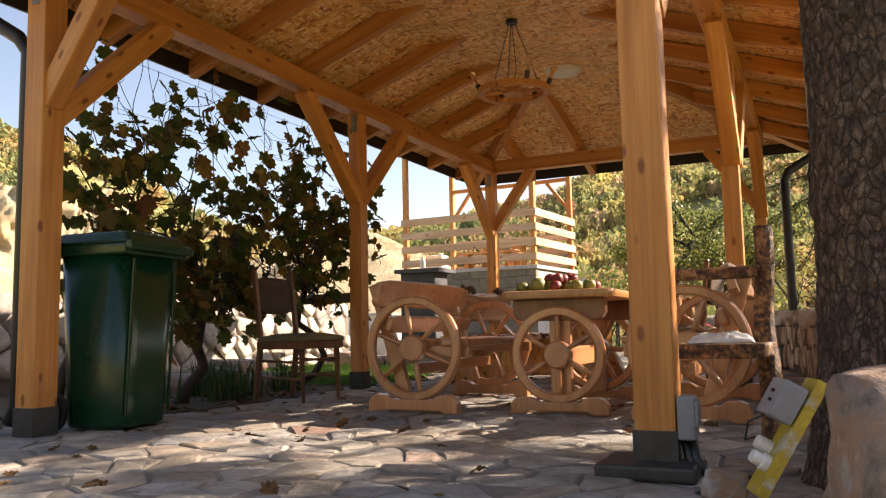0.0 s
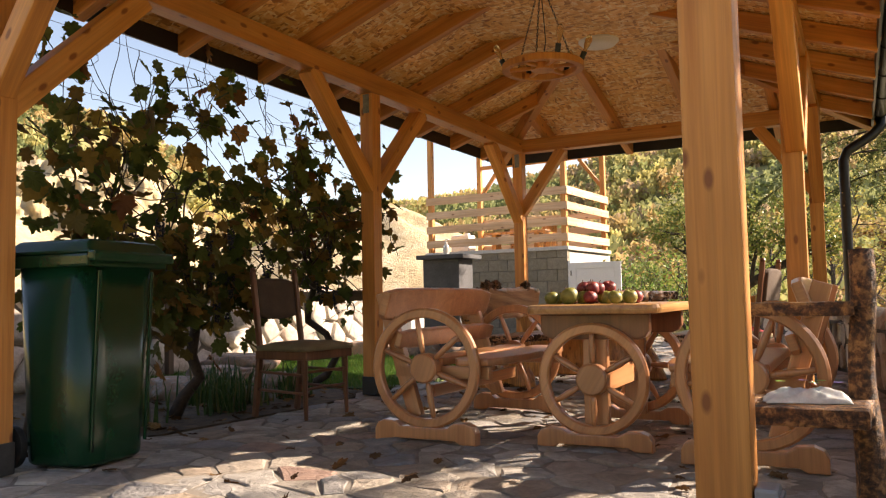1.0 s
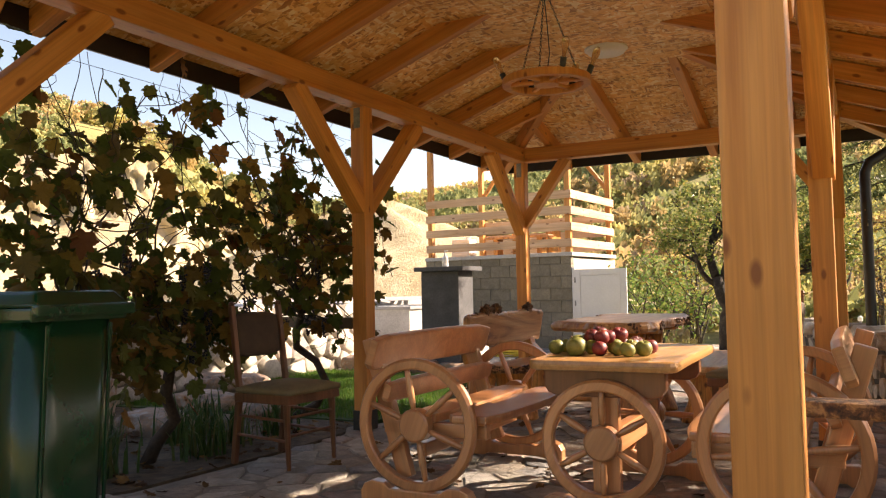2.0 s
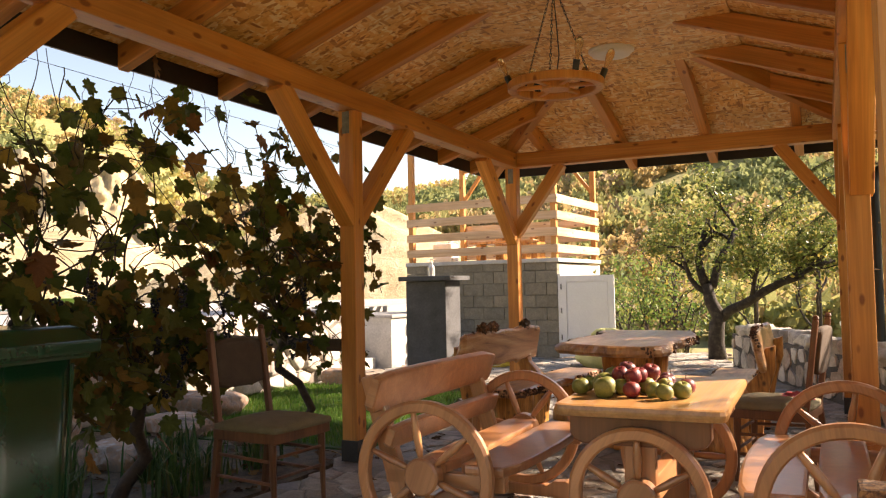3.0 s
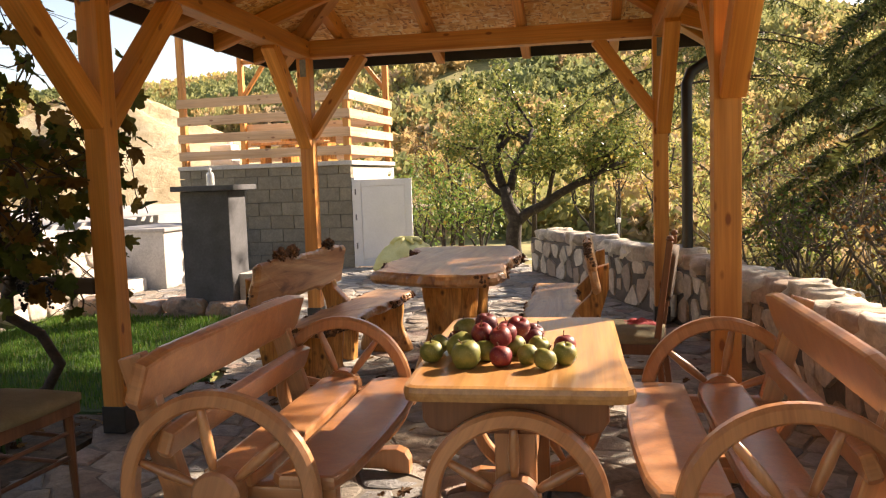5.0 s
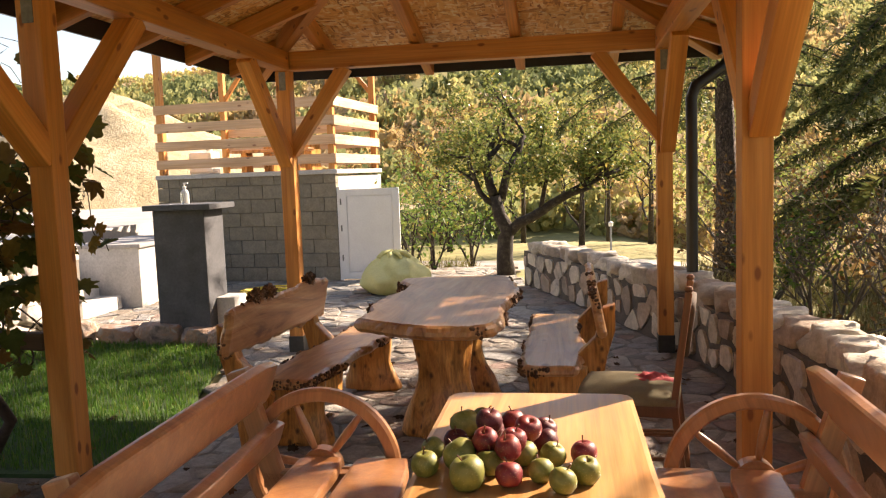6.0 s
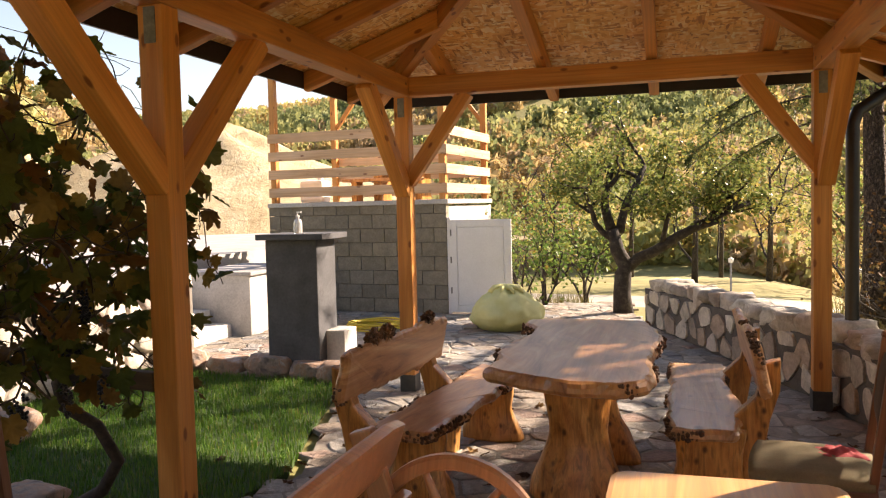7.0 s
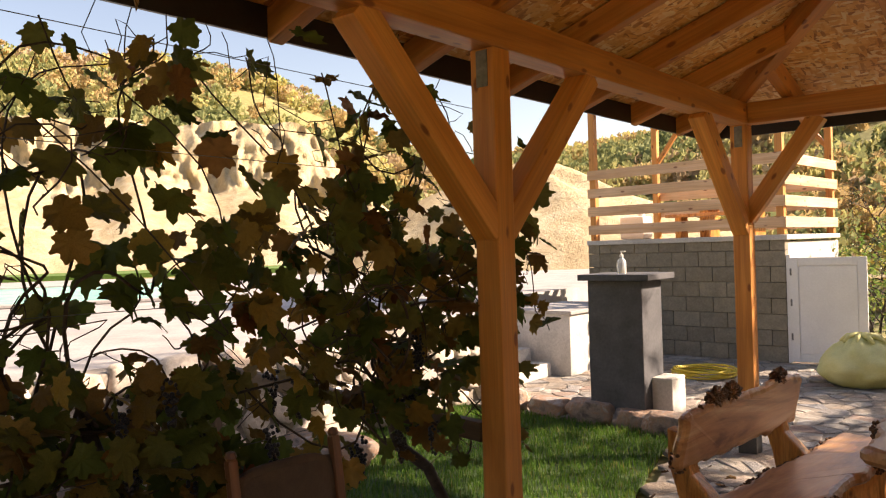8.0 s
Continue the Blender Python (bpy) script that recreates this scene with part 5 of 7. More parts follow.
M["red_apple"] = fruit_mat("red apple skin", (0.085, 0.006, 0.010), (0.17, 0.012, 0.016), (0.28, 0.045, 0.025))
M["dark_apple"] = fruit_mat("dark red apple skin", (0.04, 0.005, 0.010), (0.085, 0.010, 0.017), (0.15, 0.025, 0.025))
M["green_apple"] = fruit_mat("green apple skin", (0.10, 0.115, 0.022), (0.17, 0.17, 0.034), (0.27, 0.23, 0.055))
TOPZ = 0.736
FRUIT = [  # x, y, layer, kind
    (-1.90, 4.33, 0, "g"), (-1.77, 4.25, 0, "p"), (-1.66, 4.27, 0, "r"), (-1.575, 4.31, 0, "g"), (-1.515, 4.24, 0, "g"), (-1.455, 4.31, 0, "g"), (-1.46, 4.45, 0, "r"),
    (-1.72, 4.35, 0, "g"), (-1.81, 4.38, 0, "p"), (-1.90, 4.46, 0, "g"), (-1.84, 4.53, 0, "d"), (-1.735, 4.39, 1, "r"), (-1.655, 4.40, 1, "r"), (-1.57, 4.55, 0, "d"),
    (-1.83, 4.66, 0, "p"), (-1.74, 4.65, 0, "d"), (-1.78, 4.74, 0, "g"), (-1.68, 4.73, 0, "r"), (-1.575, 4.65, 0, "d"), (-1.62, 4.49, 1, "r"), (-1.63, 4.43, 0, "g"),
    (-1.545, 4.43, 0, "g"), (-1.74, 4.47, 0, "d"), (-1.66, 4.55, 0, "r"), (-1.74, 4.55, 1, "d"), (-1.665, 4.335, 1, "r")]
rng = random.Random(300)
heap = [[x, y, layer, kd, 0.050 if kd == "p" else rng.uniform(0.036, 0.042)] for x, y, layer, kd in FRUIT]
for _ in range(60):                    # no fruit sits inside another of its layer
    for i, p in enumerate(heap):
        for q in heap[:i]:
            dx, dy = p[0] - q[0], p[1] - q[1]
            gap = 0.95 * (p[4] + q[4]) - math.hypot(dx, dy)
            if p[2] == q[2] and gap > 0:
                k = 0.25 * gap / max(math.hypot(dx, dy), 1e-3)
                p[0], p[1], q[0], q[1] = p[0] + dx * k, p[1] + dy * k, q[0] - dx * k, q[1] - dy * k
for k, (x, y, layer, kd, r) in enumerate(heap):
    where = (x, y, TOPZ + r * 0.86 + 0.052 * layer)
    if kd == "p":
        fruit("quince", where, r, M["green_apple"], "large green quince lying among the fruit on the table", 300 + k)
    else:
        fruit("apple", where, r, M[{"g": "green_apple", "r": "red_apple", "d": "dark_apple"}[kd]], {"g": "yellow green apple on the wooden table", "r": "bright red apple on the wooden table", "d": "dark wine red apple on the wooden table"}[kd], 300 + k)


# ---- grey pillar ----
pillar = thing("rendered_pillar", "dark grey rendered pillar with a stone slab top", "pillar", Matrix.Translation((-5.28, 9.62, 0)))
part("shaft", box(0.54, 0.42, 1.29, 0.012), M["render_grey"], pillar, "", Matrix.Translation((0, 0, 0.66)))
part("slab_top", box(0.70, 0.58, 0.055, 0.006), M["render_grey"], pillar, "", Matrix.Translation((0.02, 0, 1.335)))
part("side_block", box(0.2, 0.3, 0.42, 0.012), M["concrete"], pillar, "pale side block", Matrix.Translation((0.36, 0.1, 0.21)))
M["clear_plastic"] = Nodes("clear bottle plastic").finish((0.85, 0.88, 0.9), 0.15)
M["clear_plastic"].node_tree.nodes["Principled BSDF"].inputs["Transmission Weight"].default_value = 0.6
bottle = thing("soap_dispenser", "clear plastic pump soap bottle on the pillar", "soap bottle", Matrix.Translation((-5.24, 9.50, 1.362)))
part("bottle", lathe([(0.0, 0.0), (0.04, 0.0), (0.043, 0.01), (0.043, 0.10), (0.035, 0.13), (0.016, 0.145), (0.016, 0.16)], 20), M["clear_plastic"], bottle, "", None, True)
part("pump", lathe([(0.018, 0.158), (0.018, 0.175), (0.006, 0.178), (0.006, 0.2), (0.0, 0.2)], 14), M["white_plastic"], bottle)
part("nozzle", box(0.05, 0.015, 0.012, 0.003), M["white_plastic"], bottle, "", Matrix.Translation((0.015, 0, 0.205)))


# ---- block building with a railed deck ----
HB = Matrix.Translation((-4.99, 13.75, 0)) @ Matrix.Rotation(radians(-4), 4, "Z")
shed = thing("block_shed", "small concrete block shed with a railed wooden deck on top", "shed", HB)
W_, D_, H_ = 2.98, 2.15, 1.62
part("core", box(W_ - 0.06, D_ - 0.06, H_ - 0.02, 0.0, (-W_ / 2, D_ / 2, H_ / 2 - 0.01)), M["mortar"], shed)
blk = box(0.394, 0.12, 0.204, 0.005)
blk_me = bpy.data.meshes.new("block")
blk.to_mesh(blk_me)
blk.free()
half = box(0.194, 0.12, 0.204, 0.005)
half_me = bpy.data.meshes.new("block")
half.to_mesh(half_me)
half.free()
for row in range(8):
    z = 0.105 + 0.212 * row
    x = -0.006
    first = row % 2 == 1
    while x > -W_ + 0.05:
        me, w = (half_me, 0.19) if first or x - 0.39 < -W_ else (blk_me, 0.39)
        first = False
        place("block", me, M["block"], shed, "", Matrix.Translation((x - w / 2, 0.055, z)))
        x -= w + 0.012
part("lintel", box(0.012, D_ - 0.02, H_ - 0.03, 0.003), M["concrete"], shed, "pale plastered side", Matrix.Translation((-0.02, D_ / 2 + 0.12, H_ / 2 - 0.015)))
part("deck_slab", box(W_ + 0.08, D_ + 0.08, 0.07, 0.012), M["concrete"], shed, "", Matrix.Translation((-W_ / 2, D_ / 2, H_ + 0.035)))
for x in (-W_ + 0.06, -0.06):
    for y in (0.06, D_ - 0.06):
        bar("deck_post", (x, y, H_ + 0.07), (x, y, H_ + 2.62), 0.10, 0.10, M["pine"], shed, (0, 1, 0))
for x in (-W_ + 0.06, -0.06):
    bar("deck_brace", (x, D_ - 0.06, H_ + 1.35), (x + (0.5 if x < -1 else -0.5), D_ - 0.06, H_ + 2.0), 0.07, 0.07, M["pine"], shed, (0, 1, 0))
    bar("deck_beam", (x, -0.1, H_ + 2.66), (x, D_ + 0.1, H_ + 2.66), 0.1, 0.12, M["pine"], shed)
for y in (0.06, D_ - 0.06):
    bar("deck_beam", (-W_ - 0.1, y, H_ + 2.78), (0.1, y, H_ + 2.78), 0.1, 0.12, M["pine"], shed)
part("deck_roof", box(W_ + 0.6, D_ + 0.6, 0.05, 0.01), M["roof_tile"], shed, "", Matrix.Translation((-W_ / 2, D_ / 2, H_ + 2.87)))
bar("deck_tie", (-W_ + 0.06, D_ - 0.06, H_ + 2.04), (-0.06, D_ - 0.06, H_ + 2.04), 0.07, 0.08, M["pine"], shed)
for k in range(4):
    z = H_ + 0.235 + 0.285 * k
    part("rail_board", box(W_ + 0.02, 0.03, 0.145, 0.004), M["rail_wood"], shed, "", Matrix.Translation((-W_ / 2, -0.008, z)))
    part("rail_board", box(D_ + 0.02, 0.03, 0.145, 0.004), M["rail_wood"], shed, "", Matrix.Translation((0.008, D_ / 2, z)) @ Matrix.Rotation(radians(90), 4, "Z"))
    if k < 3:
        part("rail_board", box(W_, 0.03, 0.145, 0.004), M["rail_wood"], shed, "", Matrix.Translation((-W_ / 2, D_ + 0.008, z)))
deck_table = thing("deck_table", "rough wooden slab table on the deck", "table", HB @ Matrix.Translation((-1.1, 0.95, H_ + 0.07)))
part("tabletop", rough_edge(slab([(y, x) for x, y in wavy(-0.3, 0.3, -0.6, 0.6, 0.04, 51, 0.08)], 0.06, 0.01), 0.01, 3), M["slab_wood"], deck_table, "", Matrix.Translation((0, 0, 0.5)))
for x in (-0.35, 0.35):
    part("leg", box(0.14, 0.4, 0.5, 0.01), M["slab_leg"], deck_table, "", Matrix.Translation((x, 0, 0.25)))
deck_bench = thing("deck_bench", "rough wooden bench on the deck", "bench", HB @ Matrix.Translation((-1.2, 0.42, H_ + 0.07)))
part("seat", box(1.3, 0.25, 0.05, 0.01), M["slab_wood"], deck_bench, "", Matrix.Translation((0, 0, 0.33)))
for x in (-0.45, 0.45):
    part("leg", box(0.1, 0.22, 0.31, 0.01), M["slab_leg"], deck_bench, "", Matrix.Translation((x, 0, 0.155)))
tank = thing("white_canister", "white plastic canister on the deck", "canister", HB @ Matrix.Translation((-2.45, 0.5, H_ + 0.07)))
part("body", box(0.42, 0.3, 0.36, 0.05), M["white_plastic"], tank, "", Matrix.Translation((0, 0, 0.18)))
part("cap", lathe([(0.05, 0.0), (0.05, 0.04), (0.0, 0.04)], 16), M["white_plastic"], tank, "", Matrix.Translation((0.1, 0, 0.36)))

door = thing("door_1", "white sheet door standing ajar on the shed", "door", HB @ Matrix.Translation((0.03, 0.10, 0.0)) @ Matrix.Rotation(radians(8), 4, "Z"), kind="structure")
part("leaf", box(0.90, 0.03, 1.36, 0.004), M["white_paint"], door, "", Matrix.Translation((0.45, -0.055, 0.70)))
for x in (0.05, 0.85):
    part("stile", box(0.10, 0.018, 1.36, 0.004), M["white_paint"], door, "", Matrix.Translation((x, -0.078, 0.70)))
for z in (0.07, 1.33):
    part("door_rail", box(0.70, 0.018, 0.10, 0.004), M["white_paint"], door, "", Matrix.Translation((0.45, -0.078, z)))
part("panel", box(0.676, 0.014, 1.136, 0.005), M["white_paint"], door, "", Matrix.Translation((0.45, -0.075, 0.70)))
part("door_frame", box(0.05, 0.06, 1.42, 0.006), M["white_paint"], door, "", Matrix.Translation((-0.02, -0.055, 0.71)))
for z in (0.3, 0.75, 1.15):
    part("hinge", rod((0.01, -0.09, z), (0.01, -0.09, z + 0.09), 0.011), M["steel"], door)



# ---- bean bag and hose ----
M["lime_fabric"] = speckle("lime yellow fabric", [(0.3, (0.58, 0.55, 0.20)), (0.7, (0.70, 0.67, 0.32))], 4, 0.7, 0.004, 120)
b = bmesh.new()
bmesh.ops.create_icosphere(b, subdivisions=5, radius=1)
for v in b.verts:
    d = v.co.normalized()
    a = math.atan2(d.y, d.x)
    fold = 0.05 * math.sin(a * 7 + 3 * noise.noise(d * 2)) * max(0, d.z) + 0.10 * noise.noise(d * 2.2) + 0.035 * abs(noise.noise(d * 6))
    r = 1 + fold
    z = d.z * r
    z = z * 0.72 if z > 0 else z * 0.55
    v.co = Vector((d.x * r * (1.0 - 0.18 * max(0, d.z)), d.y * r * (1.0 - 0.18 * max(0, d.z)), max(z, -0.42)))
bmesh.ops.scale(b, vec=(0.47, 0.45, 0.46), verts=b.verts)
bag = thing("bean_bag", "slumped lime yellow bean bag on the paving", "bean bag", Matrix.Translation((-3.86, 12.55, 0.19)))
part("sack", b, M["lime_fabric"], bag, "", None, True)
bb = bmesh.new()
for k in range(9):
    a = k * 0.7
    tube([(0.0, 0.0, 0.28), (0.08 * math.cos(a), 0.07 * math.sin(a), 0.35), (0.16 * math.cos(a + 0.3), 0.13 * math.sin(a + 0.3), 0.34), (0.24 * math.cos(a + 0.4), 0.2 * math.sin(a + 0.4), 0.28)], [0.05, 0.035, 0.03, 0.015], 8, bb)
part("gathered_top", bb, M["lime_fabric"], bag, "", None, True)
M["yellow_hose"] = speckle("yellow garden hose", [(0.3, (0.55, 0.40, 0.03)), (0.7, (0.68, 0.52, 0.06))], 8, 0.45, 0.001)
b = bmesh.new()
rng = random.Random(77)
pts = [(math.cos(t) * (0.34 + 0.05 * math.sin(t * 0.37)), math.sin(t) * (0.3 + 0.05 * math.cos(t * 0.31)), 0.015 + 0.012 * (t / 6.28) + 0.01 * math.sin(t * 2.3)) for t in (0.26 * k for k in range(170))]
tube(pts, 0.012, 6, b)
tagged(part("garden_hose", b, M["yellow_hose"], None, "", Matrix.Translation((-5.55, 12.25, 0)), True), "coiled yellow garden hose on the paving", "hose")

# ---- garden rail ----
rail = thing("garden_rail", "dark weathered wooden rail from the post to the stone wall", "rail")
bar("rail", (-4.06, 5.70, 0.82), (-7.1, 6.3, 0.82), 0.05, 0.09, M["old_wood"], rail)
bar("rail_post", (-6.9, 6.26, 0.0), (-6.9, 6.26, 0.9), 0.07, 0.07, M["old_wood"], rail, (0, 1, 0))


# ---- plants ----
M["vine_leaf"] = leafy("grape vine leaf", [(0.0, (0.06, 0.085, 0.017)), (0.38, (0.10, 0.115, 0.026)), (0.58, (0.14, 0.115, 0.032)), (0.76, (0.16, 0.085, 0.026)), (0.9, (0.28, 0.19, 0.04)), (1.0, (0.18, 0.065, 0.024))], 0.55, 0.42, False)
M["vine_leaf_mass"] = leafy("grape vine foliage", [(0.0, (0.06, 0.085, 0.017)), (0.38, (0.10, 0.115, 0.026)), (0.58, (0.14, 0.115, 0.032)), (0.76, (0.16, 0.085, 0.026)), (0.9, (0.28, 0.19, 0.04)), (1.0, (0.18, 0.065, 0.024))], 0.55, 0.42, True)
M["vine_wood"] = speckle("dark vine bark", [(0.3, (0.028, 0.018, 0.012)), (0.7, (0.075, 0.05, 0.034))], 25, 0.9, 0.008)
M["grape"] = speckle("dark blue grape", [(0.3, (0.007, 0.006, 0.010)), (0.7, (0.018, 0.013, 0.02))], 30, 0.5, 0.001)


def vine_leaf(seed):
    """A lobed, toothed leaf about one unit across, its stalk at the origin, puckered between its veins."""
    rng = random.Random(seed)
    lobes = [(-160, 0.42), (-132, 0.50), (-112, 0.43), (-88, 0.62), (-66, 0.47), (-46, 0.70), (-24, 0.50), (0, 0.82), (24, 0.50), (46, 0.70), (66, 0.47), (88, 0.62), (112, 0.43), (132, 0.50), (160, 0.42)]
    lobes = [(a + rng.uniform(-4, 4), r * rng.uniform(0.9, 1.1)) for a, r in lobes]
    out = []
    for (a0, r0), (a1, r1) in zip(lobes, lobes[1:]):
        for k in range(3):
            u = k / 3
            tooth = 1.0 if k == 0 else (1.06 if k == 1 else 0.95)
            a, r = radians(a0 + (a1 - a0) * u), (r0 + (r1 - r0) * u) * tooth * rng.uniform(0.97, 1.03)
            out.append((math.sin(a) * r, 0.3 + math.cos(a) * r))
    a, r = radians(lobes[-1][0]), lobes[-1][1]
    out.append((math.sin(a) * r, 0.3 + math.cos(a) * r))
    cup, twist, curl = rng.uniform(-0.3, 0.6), rng.uniform(-0.4, 0.4), rng.uniform(-0.25, 0.35)
    z = lambda x, y, e: cup * (x * x + 0.5 * (y - 0.3) ** 2) + twist * x * y + curl * max(0.0, y - 0.5) ** 2 + e * 0.10 * noise.noise((x * 4 + seed, y * 4, 0))
    v = [(0, 0.3, 0.04), (0, 0.0, 0.02)]
    n = len(out)
    for i, (x, y) in enumerate(out):
        mx, my = x * 0.55, 0.3 + (y - 0.3) * 0.55
        v.append((mx, my, z(mx, my, 1) + (0.03 if i % 6 == 3 else -0.015)))
    v += [(x, y, z(x, y, 1.5)) for x, y in out]
    f = [(0, 2 + i, 3 + i) for i in range(n - 1)] + [(0, 1, 2), (0, 1 + n, 1)]
    f += [(2 + i, 2 + n + i, 3 + n + i, 3 + i) for i in range(n - 1)] + [(1, 2 + n, 2), (1 + n, 1 + 2 * n, 1)]
    return v, f


LEAVES = [vine_leaf(k) for k in range(8)]
LEAF_ME = [mesh_of("leaf", v, f, True) for v, f in LEAVES]
vine = thing("grape_vine", "old grape vine with browning leaves and dark grapes on a trellis", "grape vine")


def wander(p0, p1, bend, seed, n=9):
    """A crooked way from p0 to p1."""
    p0, p1 = Vector(p0), Vector(p1)
    out = []
    for k in range(n + 1):
        u = k / n
        w = math.sin(math.pi * u) * bend
        out.append(p0.lerp(p1, u) + Vector((noise.noise((u * 3.1, seed, 0)), noise.noise((u * 3.1, seed, 5)), noise.noise((u * 3.1, seed, 9)))) * w * 2)
    return out


part("trunk", tube([(-4.62, 4.15, -0.02), (-4.60, 4.22, 0.12), (-4.52, 4.30, 0.26), (-4.55, 4.25, 0.42), (-4.50, 4.24, 0.60), (-4.48, 4.18, 0.85), (-4.42, 4.05, 1.15)], [0.05, 0.045, 0.04, 0.042, 0.036, 0.034, 0.024], 9), M["vine_wood"], vine, "", None, True)
part("trunk", tube([(-4.95, 6.05, -0.02), (-4.75, 6.12, 0.10), (-4.62, 6.10, 0.28), (-4.70, 6.05, 0.48), (-4.85, 5.98, 0.60), (-4.75, 5.85, 0.75), (-4.50, 5.6, 0.88), (-4.3, 5.3, 1.1)], [0.04, 0.036, 0.034, 0.032, 0.034, 0.036, 0.03, 0.02], 9), M["vine_wood"], vine, "", None, True)
part("trunk", tube([(-4.75, 3.15, -0.02), (-4.72, 3.2, 0.3), (-4.6, 3.3, 0.7), (-4.45, 3.4, 1.1)], [0.035, 0.032, 0.028, 0.018], 8), M["vine_wood"], vine, "", None, True)
rng = random.Random(42)
cane_mesh, twig_mesh = bmesh.new(), bmesh.new()
cane_points = []
roots = [((-4.42, 4.05, 1.1), 10), ((-4.3, 5.3, 1.05), 10), ((-4.45, 3.4, 1.1), 8), ((-4.5, 4.2, 0.7), 6), ((-4.5, 5.6, 0.88), 9)]
for root, n in roots:
    for k in range(n):
        top = rng.random() < 0.65
        end = (rng.uniform(-4.45, -4.08), root[1] + rng.uniform(-1.5, 1.2), rng.uniform(1.5, 2.55) if top else rng.uniform(0.6, 1.4))
        end = (end[0], min(max(end[1], 2.75), 6.15), end[2])
        pts = wander(root, end, 0.26, rng.uniform(0, 99), 26)
        tube(pts, [0.0075 - 0.0055 * i / 26 for i in range(27)], 5, cane_mesh)
        cane_points += pts[4::2]
for k in range(10):
    y = 2.8 + 0.36 * k
    pts = wander((-4.25, y, 2.35), (-4.2, y + rng.uniform(0.2, 0.6), 1.0 + rng.random() * 0.8), 0.28, k + 200, 22)
    tube(pts, [0.003] * 23, 4, cane_mesh)
    cane_points += pts
tagged(part("cane_tangle", cane_mesh, M["vine_wood"], vine, "", None, True), kind="stuff")
for k in range(70):
    p = Vector(rng.choice(cane_points))
    q = p + Vector((rng.gauss(0, 0.12), rng.gauss(0, 0.25), rng.gauss(-0.05, 0.25)))
    tube(wander(p, (min(q.x, -4.07), q.y, max(0.4, min(q.z, 2.55))), 0.12, k + 400, 12), [0.0022] * 13, 3, twig_mesh)
tagged(part("twig_tangle", twig_mesh, M["vine_wood"], vine, "", None, True), kind="stuff")
spots = []
for _ in range(1020):
    y = rng.uniform(2.7, 6.3)
    z = rng.triangular(0.55, 2.6, 1.45)
    near_post = math.exp(-((y - 5.45) / 0.55) ** 2)
    clump = noise.noise((y * 1.7, z * 1.7, 4.0)) + 0.55 * noise.noise((y * 4.5, z * 4.5, 1.0))
    if clump + 0.55 * near_post - (0.28 if z > 1.75 else 0.0) - (0.15 if z < 0.8 else 0.0) < -0.06 and rng.random() < 0.86:
        continue
    x = -4.30 + rng.gauss(0, 0.13) - 0.1 * (z < 1.0)
    if x > -4.09 and abs(y - 5.68) < 0.16:
        x = -4.15
    spots.append(Vector((min(x, -4.06), y, z)))
for _ in range(170):
    spots.append(Vector((-4.32 + rng.gauss(0, 0.12), rng.uniform(3.5, 4.6), rng.uniform(0.7, 1.35))))
for _ in range(150):                  # dry growth low down by the bin and the chair
    spots.append(Vector((-4.35 + rng.gauss(0, 0.12), rng.uniform(2.9, 4.6), rng.triangular(0.35, 1.2, 0.8))))
for p in rng.sample(cane_points, 260):
    spots.append(p + Vector((rng.gauss(0, 0.05), rng.gauss(0, 0.06), rng.gauss(0, 0.05))))
spots = [p for p in spots if not (abs(p.x - XL) < 0.09 and abs(p.y - YM) < 0.15)]
spots.sort(key=lambda p: (p - Vector((-2.4, 4.0, 1.5))).length)
jv, jf = [], []
for k, p in enumerate(spots):
    s_ = rng.triangular(0.065, 0.15, 0.09)
    hang = Euler((radians(rng.gauss(-115, 35)), rng.gauss(0, 0.35), radians(rng.gauss(90, 55)))).to_matrix().to_4x4()
    m = Matrix.Translation(p) @ hang @ Matrix.Scale(s_, 4)
    j = rng.randrange(len(LEAVES))
    if k < 300:
        place("leaf", LEAF_ME[j], M["vine_leaf"], vine, "", m)
    else:
        base = len(jv)
        jv += [tuple(m @ Vector(q)) for q in LEAVES[j][0]]
        jf += [tuple(i + base for i in q) for q in LEAVES[j][1]]
tagged(place("foliage", mesh_of("foliage", jv, jf, True), M["vine_leaf_mass"], vine), kind="stuff")
for k in range(26):
    y, z = rng.uniform(3.2, 5.6), rng.uniform(0.75, 1.35)
    b = bmesh.new()
    for i in range(44):
        u = rng.random()
        r = (0.026 * (1 - u) ** 0.6 + 0.004) * rng.uniform(0.6, 1.0)
        a = rng.uniform(0, 6.28)
        bmesh.ops.create_icosphere(b, subdivisions=1, radius=0.0085, matrix=Matrix.Translation((r * math.cos(a), r * math.sin(a), -0.15 * u)))
    tagged(part("grape_bunch", b, M["grape"], vine, "small dark grape bunch", Matrix.Translation((-4.26 + rng.gauss(0, 0.07), y, z)), True), kind="stuff")
M["wire"] = speckle("dull wire", [(0.3, grey(0.08)), (0.7, grey(0.14))], 5, 0.5, 0.0005, metal=0.6)
for z in (1.0, 1.5, 2.0, 2.35):
    part("trellis_wire", rod((-4.24, 2.5, z), (-4.24, 6.2, z - 0.03), 0.0016, sides=5), M["wire"], vine)


